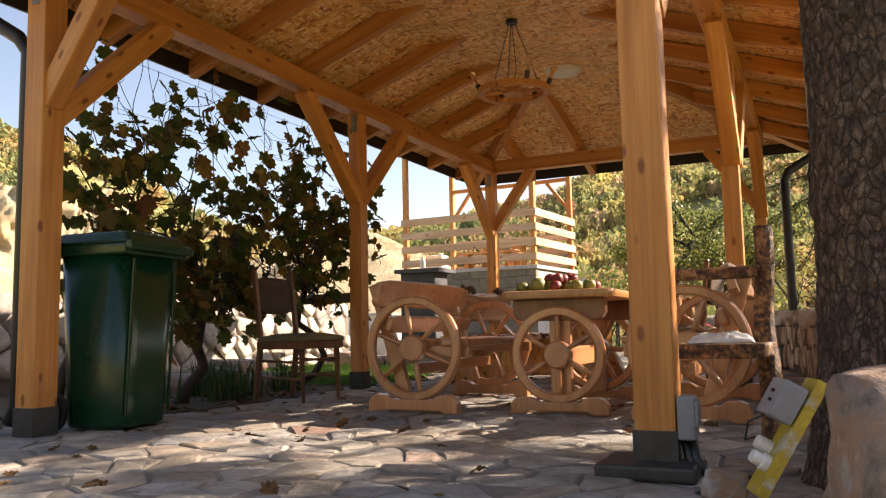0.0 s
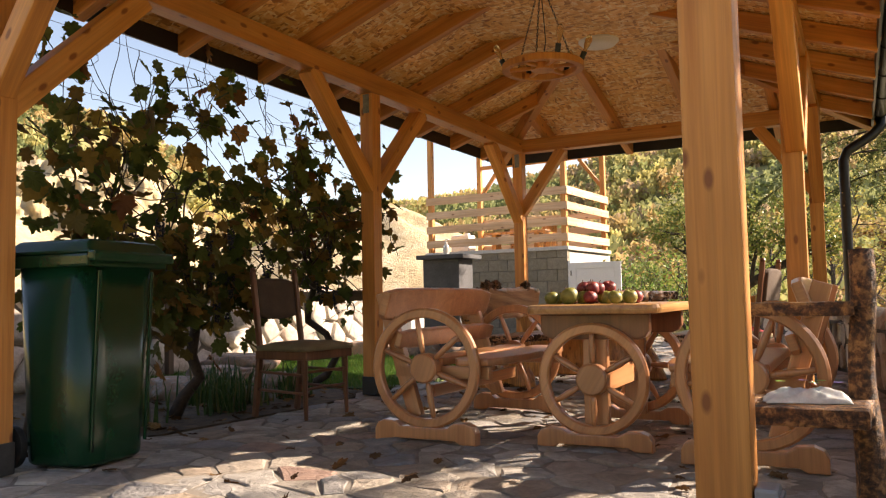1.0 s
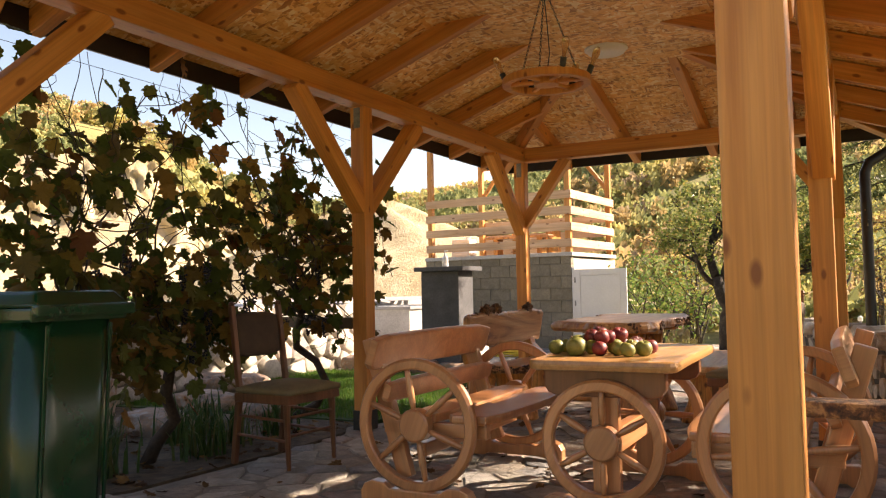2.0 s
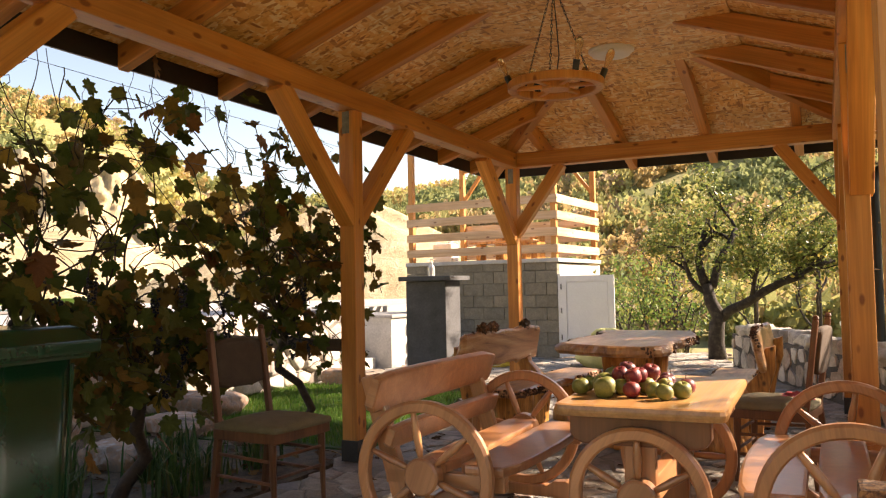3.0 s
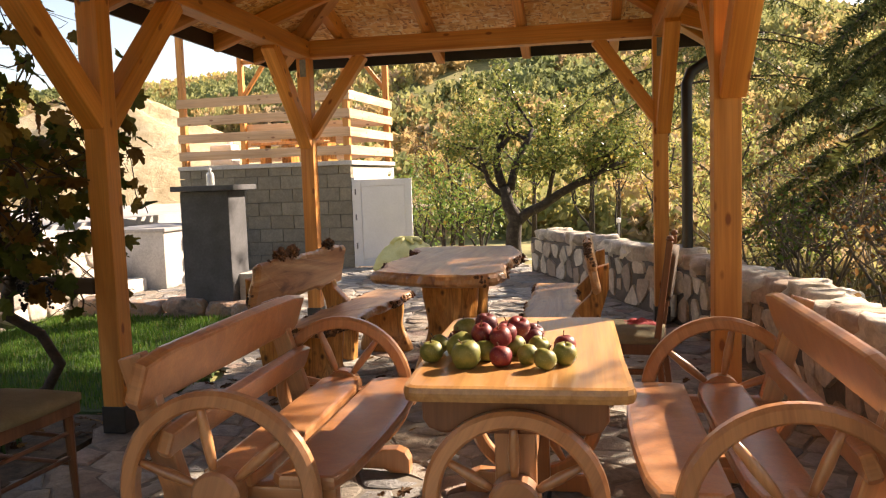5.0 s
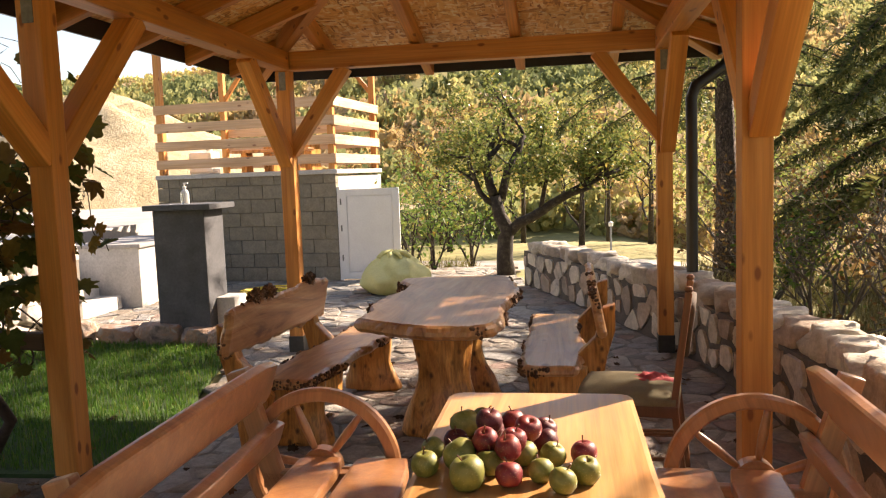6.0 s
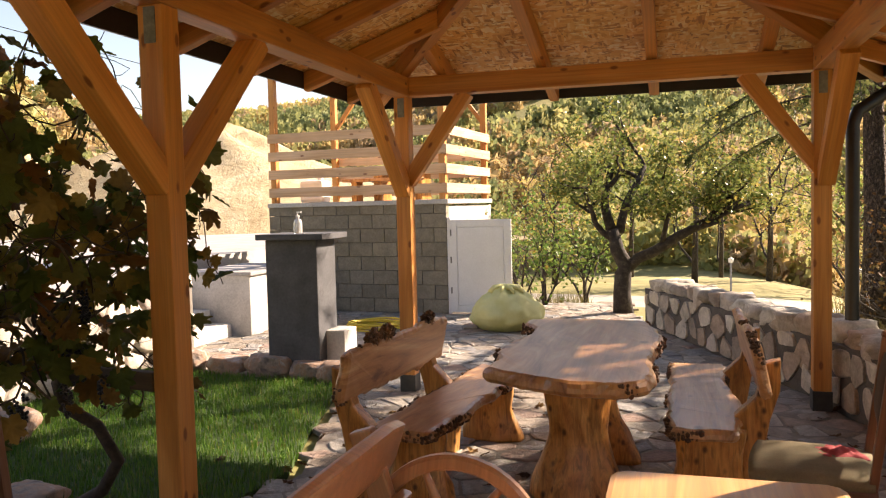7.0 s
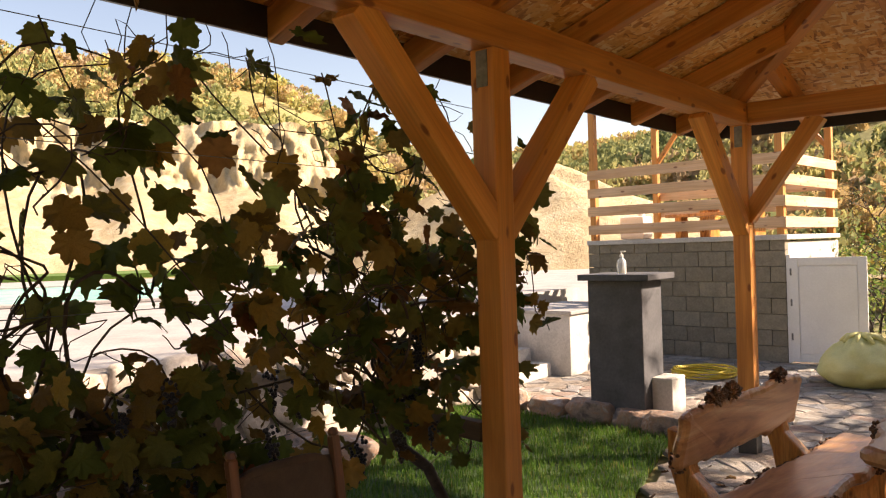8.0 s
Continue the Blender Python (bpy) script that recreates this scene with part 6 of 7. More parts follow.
def blades(name, spots, length, width, mat, label, category, kind="stuff", lean=0.35, seed=0):
    """Many narrow leaves rising from the given spots."""
    rng = random.Random(seed)
    v, f = [], []
    for x, y, z in spots:
        a = rng.uniform(0, 6.283)
        ln, w = length * rng.uniform(0.6, 1.25), width * rng.uniform(0.7, 1.2)
        dx, dy = math.cos(a), math.sin(a)
        k = lean * rng.uniform(0.2, 1.5)
        base = len(v)
        v += [(x - dy * w, y + dx * w, z), (x + dy * w, y - dx * w, z), (x + dx * ln * k * 0.35 + dy * w * 0.7, y + dy * ln * k * 0.35 - dx * w * 0.7, z + ln * 0.62), (x + dx * ln * k * 0.35 - dy * w * 0.7, y + dy * ln * k * 0.35 + dx * w * 0.7, z + ln * 0.62), (x + dx * ln * k, y + dy * ln * k, z + ln * (1 - 0.25 * k))]
        f += [(base, base + 1, base + 2, base + 3), (base + 3, base + 2, base + 4)]
    return tagged(place(name, mesh_of(name, v, f), mat), label, category, "", kind)


M["grass"] = leafy("grass blade", [(0.0, (0.045, 0.12, 0.014)), (0.5, (0.08, 0.19, 0.024)), (0.9, (0.13, 0.22, 0.035)), (1.0, (0.24, 0.21, 0.07))], 0.5, 0.35)
LAWN = [(-7.0, 5.95), (-4.1, 6.1), (-4.02, 6.9), (-4.28, 7.7), (-4.66, 9.22), (-7.0, 9.4)]
rng = random.Random(8)
pts = []
while len(pts) < 26000:
    x, y = rng.uniform(-7.05, -4.0), rng.uniform(5.9, 9.45)
    if inside(LAWN, x, y):
        pts.append((x, y, 0.0))
blades("lawn_grass", pts, 0.055, 0.0028, M["grass"], "short green lawn grass in patchy sun", "grass", seed=1)
M["iris"] = leafy("iris leaf", [(0.0, (0.03, 0.07, 0.02)), (0.7, (0.06, 0.11, 0.03)), (1.0, (0.14, 0.13, 0.05))], 0.45, 0.3)
for k, (cx, cy) in enumerate(((-4.75, 3.6), (-5.0, 4.05), (-4.55, 3.75), (-4.95, 4.75), (-4.6, 4.85), (-5.4, 4.4), (-4.5, 5.3), (-5.3, 5.3), (-4.45, 4.5))):
    rng = random.Random(60 + k)
    blades("iris_clump", [(cx + rng.gauss(0, 0.07), cy + rng.gauss(0, 0.09), -0.005) for _ in range(60)], 0.30, 0.009, M["iris"], "clump of sword-leaved iris in the bed", "iris", kind="stuff", lean=0.5, seed=k)
rng = random.Random(9)
litter_v, litter_f = [], []
for _ in range(420):
    if rng.random() < 0.55:
        x, y = rng.uniform(-5.6, -4.1), rng.uniform(2.6, 6.0)
    else:
        x, y = rng.uniform(-4.6, -0.6), rng.uniform(1.4, 9.0) if rng.random() < 0.6 else rng.uniform(5.8, 9.2)
    v, f = LEAVES[rng.randrange(8)]
    m = Matrix.Translation((x, y, 0.012)) @ Euler((rng.gauss(0, 0.25), rng.gauss(0, 0.25), rng.uniform(0, 6.3))).to_matrix().to_4x4() @ Matrix.Scale(rng.uniform(0.03, 0.075), 4)
    base = len(litter_v)
    litter_v += [tuple(m @ Vector(q)) for q in v]
    litter_f += [tuple(i + base for i in q) for q in f]
M["dry_leaf"] = leafy("dry fallen leaf", [(0.0, (0.06, 0.03, 0.015)), (0.6, (0.13, 0.07, 0.03)), (1.0, (0.24, 0.14, 0.05))], 0.8, 0.15)
tagged(place("fallen_leaves", mesh_of("fallen_leaves", litter_v, litter_f), M["dry_leaf"]), "scattered dry fallen leaves on soil and paving", "leaves", kind="stuff")


# ---- trees ----
def leaf_cloud(centres, per, spread, size, rng, v, f, flat=1.0, droop=0.0):
    """Small pointed leaves strewn about the given centres."""
    for c in centres:
        for _ in range(per):
            p = Vector((c[0] + rng.gauss(0, spread), c[1] + rng.gauss(0, spread), c[2] + rng.gauss(0, spread * flat)))
            a = Euler((rng.uniform(0, 6.3), rng.uniform(0, 6.3), rng.uniform(0, 6.3))).to_matrix()
            s_ = size * rng.uniform(0.6, 1.3)
            base = len(v)
            for q in ((0, -0.5, 0), (0.28, 0, 0.06), (0, 0.55, 0), (-0.28, 0, 0.06)):
                w = a @ (Vector(q) * s_) + p
                v.append((w.x, w.y, w.z - droop))
            f.append((base, base + 1, base + 2, base + 3))


def grow(p, d, length, r, depth, rng, bm, tips, bend=0.5, up=0.15, shrink=0.68, kids=(2, 3)):
    """A limb with its side limbs; collects the places where leaves sit."""
    pts, rad = [Vector(p)], [r]
    d = Vector(d).normalized()
    steps = 5
    for k in range(steps):
        d = (d + Vector((rng.gauss(0, bend * 0.3), rng.gauss(0, bend * 0.3), rng.gauss(0, bend * 0.2) + up * 0.25))).normalized()
        pts.append(pts[-1] + d * length / steps)
        rad.append(r * (1 - 0.42 * (k + 1) / steps))
    tube(pts, rad, 7 if r > 0.03 else 5, bm)
    if depth <= 2:
        tips += [tuple(q) for q in pts[2:]]
    if depth == 0:
        return
    for k in range(rng.randint(*kids)):
        at = rng.randint(2, steps)
        side = Vector((rng.gauss(0, 1), rng.gauss(0, 1), rng.gauss(0.2, 0.6))).normalized()
        grow(pts[at], d * 0.6 + side * 0.85, length * shrink * rng.uniform(0.75, 1.15), rad[at] * 0.72, depth - 1, rng, bm, tips, bend, up, shrink, kids)


def broad_tree(name, label, at, limbs, trunk, seed, leaf_mat, per, spread, size, bark="tree_bark", category="tree", group="", depth=3, kids=(2, 3)):
    """trunk: points and radii of the bole; limbs: start, direction, length, radius."""
    rng = random.Random(seed)
    t = thing(name, label, category, Matrix.Translation(at), group)
    bm, tips = bmesh.new(), []
    if trunk:
        tube([p for p, _ in trunk], [r for _, r in trunk], 10, bm)
    for p, d, ln, r in limbs:
        grow(p, d, ln, r, depth, rng, bm, tips, kids=kids)
    part("trunk", bm, M[bark], t, "", None, True)
    if per:
        v, f = [], []
        leaf_cloud(tips, per, spread, size, rng, v, f)
        part_me = mesh_of("crown", v, f)
        tagged(place("crown", part_me, M[leaf_mat], t), kind="stuff")
    return t


M["tree_bark"] = speckle("dark fissured bark", [(0.3, (0.016, 0.012, 0.01)), (0.5, (0.04, 0.031, 0.025)), (0.7, (0.095, 0.08, 0.065))], 14, 0.95, 0.03)
M["fruit_leaf"] = leafy("fruit tree leaf", [(0.0, (0.09, 0.13, 0.032)), (0.5, (0.15, 0.19, 0.055)), (0.85, (0.24, 0.25, 0.075)), (1.0, (0.34, 0.26, 0.07))], 0.3, 0.45)
M["shrub_leaf"] = leafy("shrub leaf", [(0.0, (0.07, 0.14, 0.03)), (0.5, (0.12, 0.20, 0.046)), (0.9, (0.21, 0.25, 0.065)), (1.0, (0.36, 0.25, 0.06))], 0.45, 0.4)
M["yellow_leaf"] = leafy("yellow autumn leaf", [(0.0, (0.30, 0.26, 0.06)), (0.5, (0.42, 0.36, 0.09)), (1.0, (0.27, 0.28, 0.08))], 0.5, 0.4)
M["green_leaf"] = leafy("light green leaf", [(0.0, (0.15, 0.22, 0.045)), (0.6, (0.24, 0.30, 0.07)), (1.0, (0.4, 0.36, 0.09))], 0.5, 0.4)
M["brown_leaf"] = leafy("rusty autumn leaf", [(0.0, (0.16, 0.08, 0.03)), (0.5, (0.26, 0.15, 0.06)), (1.0, (0.2, 0.16, 0.07))], 0.6, 0.3)

broad_tree("fruit_tree", "gnarled old fruit tree with thinning green leaves", (-2.5, 14.2, -0.05),
           [((-0.16, 0.0, 1.25), (-0.35, 0.1, 1.0), 1.0, 0.075), ((-0.05, 0.05, 1.2), (0.25, 0.2, 1.0), 1.1, 0.07), ((0.95, 0.0, 1.25), (0.7, 0.2, 0.25), 0.9, 0.055), ((0.55, -0.05, 1.05), (0.25, -0.2, 1.0), 0.75, 0.04), ((-0.14, 0, 1.1), (-0.95, -0.2, 0.55), 0.85, 0.05), ((1.0, 0, 1.25), (0.8, 0.0, 0.6), 0.7, 0.04)],
           [((0.0, 0, 0), 0.15), ((-0.02, 0, 0.3), 0.125), ((0.0, 0, 0.6), 0.12), ((0.04, 0, 0.72), 0.115), ((-0.08, 0, 0.95), 0.10), ((-0.14, 0, 1.25), 0.085)], 3, "fruit_leaf", 13, 0.09, 0.066, depth=3, kids=(2, 3))
limb = bmesh.new()
tube([(-2.48, 14.2, 0.6), (-2.28, 14.2, 0.78), (-2.05, 14.18, 0.88), (-1.78, 14.15, 1.06), (-1.52, 14.2, 1.2), (-1.2, 14.2, 1.3)], [0.085, 0.08, 0.075, 0.068, 0.06, 0.05], 9, limb)
part("limb", limb, M["tree_bark"], bpy.data.objects["fruit_tree"], "", Matrix.Translation((2.5, -14.2, 0.05)), True)
for k, (x, y, h) in enumerate(((-3.75, 14.9, 1.5), (-3.2, 15.6, 1.7), (-4.3, 15.7, 2.1), (-4.6, 16.6, 2.0))):
    broad_tree("shrub", "leafy green shrub turning yellow behind the shed", (x, y, land(x, y)), [((0, 0, 0), (math.cos(a) * 0.35, math.sin(a) * 0.35, 1), h * 0.62, 0.022) for a in (0.3, 1.5, 2.6, 3.8, 5.1)], None, 70 + k, "shrub_leaf", 4, 0.13, 0.075, category="shrub", depth=2)
far_trees = [(-1.2, 31, "yellow_leaf", 4.2), (1.4, 33, "yellow_leaf", 4.6), (-3.6, 36, "green_leaf", 4.5), (3.4, 30, "green_leaf", 3.8), (0.2, 42, "brown_leaf", 5.5), (-7.5, 38, "brown_leaf", 5.0), (-6.0, 31, "yellow_leaf", 3.4), (6.0, 36, "brown_leaf", 5.0), (4.6, 24, "green_leaf", 3.0)]
for k, (x, y, lm, h) in enumerate(far_trees):
    broad_tree("autumn_tree", {"yellow_leaf": "slender tree with bright yellow autumn leaves", "green_leaf": "young tree with light green leaves", "brown_leaf": "rusty brown half-bare autumn tree"}[lm], (x, y, land(x, y)), [((0, 0, h * 0.16 * j), (math.cos(j * 2.4), math.sin(j * 2.4), 1.1), h * 0.42, 0.05) for j in range(1, 6)], [((0, 0, 0), 0.12), ((0.05, 0, h * 0.5), 0.08), ((0, 0.05, h * 0.95), 0.03)], 120 + k, lm, 9, 0.32, 0.10, depth=2)
M["grey_twig"] = speckle("grey twigs", [(0.3, (0.10, 0.085, 0.07)), (0.7, (0.2, 0.17, 0.14))], 12, 0.9, 0.01)
for k, (x, y, h) in enumerate(((1.4, 12.5, 1.3), (2.2, 11.0, 1.5), (1.7, 9.4, 1.2), (2.9, 13.5, 1.8), (2.6, 8.0, 1.4), (3.6, 16.0, 2.0))):
    broad_tree("bare_bush", "bare grey twiggy bush below the wall", (x, y, land(x, y)), [((0, 0, 0), (math.cos(a) * 0.5, math.sin(a) * 0.5, 1), h * 0.8, 0.02) for a in (0.2, 1.1, 2.0, 2.9, 3.8, 4.7, 5.6)], None, 160 + k, "brown_leaf", 0, 0.1, 0.05, "grey_twig", "bush", depth=3)

for k, (x, y, h) in enumerate(((0.75, 7.2, 0.9), (0.6, 9.2, 1.0), (0.45, 10.6, 1.1), (1.1, 8.4, 1.3), (1.3, 6.2, 1.2), (1.6, 14.2, 1.5), (3.4, 9.6, 1.8))):
    broad_tree("bare_bush", "bare grey twiggy bush below the wall", (x, y, land(x, y)), [((0, 0, 0), (math.cos(a) * 0.5, math.sin(a) * 0.5, 1), h * 0.8, 0.016) for a in (0.2, 1.1, 2.0, 2.9, 3.8, 4.7, 5.6)], None, 190 + k, "shrub_leaf" if k % 3 == 1 else "brown_leaf", 1, 0.12, 0.05, "grey_twig", "bush", depth=3)
M["dry_grass"] = leafy("dry grass blade", [(0.0, (0.16, 0.14, 0.05)), (0.5, (0.26, 0.21, 0.09)), (0.8, (0.14, 0.16, 0.04)), (1.0, (0.34, 0.28, 0.14))], 0.7, 0.3)
rng = random.Random(88)
pts = []
for _ in range(16000):
    x, y = rng.uniform(0.1, 8.0), rng.uniform(4.0, 15.0)
    pts.append((x, y, land(x, y)))
for _ in range(9000):
    x, y = rng.uniform(-9.0, -3.2), rng.uniform(15.2, 21.0)
    pts.append((x, y, land(x, y)))
blades("meadow_grass", pts, 0.28, 0.006, M["dry_grass"], "tall dry grass on the slope beyond the wall", "grass", lean=0.7, seed=5)
M["needle"] = leafy("spruce needles", [(0.0, (0.045, 0.065, 0.024)), (0.5, (0.11, 0.135, 0.045)), (0.85, (0.19, 0.195, 0.07)), (1.0, (0.28, 0.25, 0.09))], 0.55, 0.42)


def spruce(at, height, low, reach, seed, label, r=0.16, whorls=14, arms=7, dense=2.5):
    """A spruce: bole, drooping boughs in whorls, hanging sprays of needles."""
    rng = random.Random(seed)
    t = thing("spruce", label, "spruce tree", Matrix.Translation(at), "spruces by the wall")
    bm = bmesh.new()
    tube([(0.02 * math.sin(k), 0.02 * math.cos(k * 1.7), height * k / 12) for k in range(13)], [r * (1.12 if k == 0 else 1 - k / 13) for k in range(13)], 12, bm)
    v, f = [], []
    for w in range(whorls):
        z = low + (height - low) * w / whorls
        span = reach * (1 - 0.85 * w / whorls)
        for a_ in range(arms):
            a = 2 * math.pi * (a_ + rng.random()) / arms
            d = Vector((math.cos(a), math.sin(a), 0))
            side = Vector((-d.y, d.x, 0))
            z0 = z + rng.uniform(-0.15, 0.15)
            ln = span * rng.uniform(0.75, 1.15)
            bough = [d * (ln * u) + Vector((0, 0, z0 + 0.18 * ln * u - 0.5 * ln * u * u)) + side * (0.12 * ln * math.sin(3 * u + a)) for u in (k / 6 for k in range(7))]
            tube(bough, [0.022 * (1 - k / 7.5) for k in range(7)], 4, bm)
            n = int((10 + 13 * ln) * dense * (1.7 if w < 4 else 0.85))
            for k in range(n):
                u = 0.18 + 0.82 * rng.random()
                i = min(int(u * 6), 5)
                p = bough[i].lerp(bough[i + 1], u * 6 - i)
                q = (side * rng.choice((-1, 1)) * rng.uniform(0.3, 1.0) + d * rng.uniform(0.1, 0.9) + Vector((0, 0, -rng.uniform(0.3, 1.3)))).normalized()
                tw = rng.uniform(0.18, 0.42) * (1.1 - 0.4 * u)
                across = q.cross(Vector((rng.gauss(0, 1), rng.gauss(0, 1), rng.gauss(0, 1)))).normalized()
                for s2 in range(9):
                    c = p + q * (tw * s2 / 9)
                    e = (q * 0.8 + across * (1 if s2 % 2 else -1) + Vector((rng.gauss(0, 0.35), rng.gauss(0, 0.35), rng.gauss(0, 0.35)))).normalized() * rng.uniform(0.05, 0.095)
                    wd = q.cross(e).normalized() * 0.010 + q * 0.011
                    base = len(v)
                    v += [tuple(c - wd), tuple(c + wd), tuple(c + e)]
                    f.append((base, base + 1, base + 2))
    part("trunk", bm, M["spruce_bark"], t, "", None, True)
    tagged(place("needles", mesh_of("needles", v, f), M["needle"], t), kind="stuff")
    return t


def bark_mat():
    n = Nodes("scaly spruce bark")
    base = n.coords((1, 1, 0.45))
    wob = n.add("TexNoise", Scale=14.0, Detail=4.0)
    n.link(base, wob.inputs["Vector"])
    warp = n.add("VectorMath")
    warp.operation = "MULTIPLY_ADD"
    warp.inputs[1].default_value = (0.05, 0.05, 0.05)
    n.link(wob.outputs["Color"], warp.inputs[0])
    n.link(base, warp.inputs[2])
    plates = n.voronoi(warp.outputs[0], 34, "DISTANCE_TO_EDGE")
    tone = n.noise(n.coords((1, 1, 0.6)), 30, 7, 0.8)
    big = n.noise(n.coords(), 3, 3, 0.6)
    col = n.ramp(tone, [(0.36, (0.045, 0.028, 0.021)), (0.5, (0.13, 0.088, 0.067)), (0.64, (0.33, 0.25, 0.20))])
    col = n.mix(1.0, col, n.ramp(big, [(0.3, grey(0.7)), (0.7, grey(1.15))]), "MULTIPLY")
    col = n.mix(n.ramp(plates, [(0.0, grey(0.95)), (0.10, grey(0))]), col, (0.03, 0.020, 0.016))
    return n.finish(col, 0.92, n.mix(0.5, n.ramp(plates, [(0.0, grey(0)), (0.2, grey(1))]), tone), 0.05, strength=1.0)


M["spruce_bark"] = bark_mat()
spruce((0.50, 13.1, land(0.5, 13.1)), 8.0, 2.7, 2.1, 31, "tall spruce with drooping boughs beyond the low wall", 0.16, 12, 6, 0.85)
spruce((3.0, 11.2, land(3.0, 11.2)), 10.0, 1.9, 2.7, 32, "broad spruce with low drooping boughs beyond the wall", 0.17, 15, 8, 2.7)
# third spruce stands out of view, added to throw dappled shade on the paving
spruce((3.5, 6.0, land(3.5, 6.0)), 12.0, 3.0, 3.1, 33, "unseen spruce added beyond the wall to dapple the paving", 0.15, 14, 7, 1.5)


def near_trunk():
    t = thing("old_spruce", "thick old spruce trunk with cracked scaly bark", "spruce tree", Matrix.Translation((0.06, 2.50, 0)))
    b = bmesh.new()
    rings = []
    sides, rows = 72, 150
    for k in range(rows + 1):
        z = -0.05 + 5.2 * k / rows
        flare = 0.09 * math.exp(-z * 4.5)
        ring = []
        for i in range(sides):
            a = 2 * math.pi * i / sides
            p = Vector((math.cos(a), math.sin(a), 0))
            crack = abs(noise.noise((p.x * 5, p.y * 5, z * 6))) * 0.03 + noise.noise((p.x * 12, p.y * 12, z * 15)) * 0.012
            r = 0.235 + flare - 0.008 * z + crack
            ring.append(b.verts.new((p.x * r, p.y * r, z)))
        rings.append(ring)
    for r0, r1 in zip(rings, rings[1:]):
        for i in range(sides):
            b.faces.new((r0[i], r0[(i + 1) % sides], r1[(i + 1) % sides], r1[i]))
    part("bole", b, M["spruce_bark"], t, "", None, True)
    for z, a in ((0.95, -2.2), (1.05, -1.4), (0.72, -1.3), (1.5, -2.0)):
        part("branch_stub", rod((0.19 * math.cos(a), 0.19 * math.sin(a), z), (0.255 * math.cos(a), 0.255 * math.sin(a), z + 0.01), 0.03, 0.018, 9), M["tree_bark"], t)
    rng = random.Random(5)
    bm, v, f = bmesh.new(), [], []
    for w in range(9):
        for a_ in range(6):
            a = 2 * math.pi * (a_ + rng.random()) / 6
            d = Vector((math.cos(a), math.sin(a), 0))
            z0, ln = 3.9 + 0.16 * w, rng.uniform(1.2, 2.3)
            bough = [d * (ln * u) + Vector((0, 0, z0 + 0.3 * ln * u - 0.35 * ln * u * u)) for u in (k / 4 for k in range(5))]
            tube(bough, [0.03 * (1 - k / 6) for k in range(5)], 4, bm)
            leaf_cloud([tuple(q) for q in bough[1:]], 40, 0.2, 0.10, rng, v, f)
    part("boughs", bm, M["tree_bark"], t, "", None, True)
    tagged(place("needles", mesh_of("needles", v, f), M["needle"], t), kind="stuff")


near_trunk()


# ---- hills, wood, quarry ----
M["wood_mass"] = leafy("autumn woodland", [(0.0, (0.09, 0.085, 0.03)), (0.25, (0.14, 0.12, 0.04)), (0.5, (0.20, 0.15, 0.05)), (0.7, (0.26, 0.16, 0.05)), (0.85, (0.24, 0.11, 0.035)), (1.0, (0.30, 0.22, 0.06))], 0.8, 0.2)


def crown_kinds():
    """A few crowns, each a cluster of leafy tufts about one unit high, joined tuft by tuft."""
    out = []
    for k in range(5):
        rng = random.Random(900 + k)
        v, f = [], []
        for _ in range(70):
            d = Vector((rng.gauss(0, 1), rng.gauss(0, 1), rng.gauss(0, 1))).normalized()
            p = Vector((d.x * 0.42, d.y * 0.42, 0.55 + d.z * 0.42)) * (1 - 0.45 * rng.random() ** 2)
            p += Vector((noise.noise(p * 3 + Vector((k, 0, 0))), noise.noise(p * 3 + Vector((0, k, 0))), 0)) * 0.12
            s_ = rng.uniform(0.07, 0.14)
            turn = Euler((rng.uniform(0, 6), rng.uniform(0, 6), rng.uniform(0, 6))).to_matrix()
            base = len(v)
            for q in ((1, 0, 0.2), (0, 1, -0.2), (-1, 0, 0.2), (0, -1, -0.2)):
                v.append(tuple(p + turn @ (Vector(q) * s_ * rng.uniform(0.6, 1.3))))
            f.append((base, base + 1, base + 2, base + 3))
        out.append((v, f))
    return out


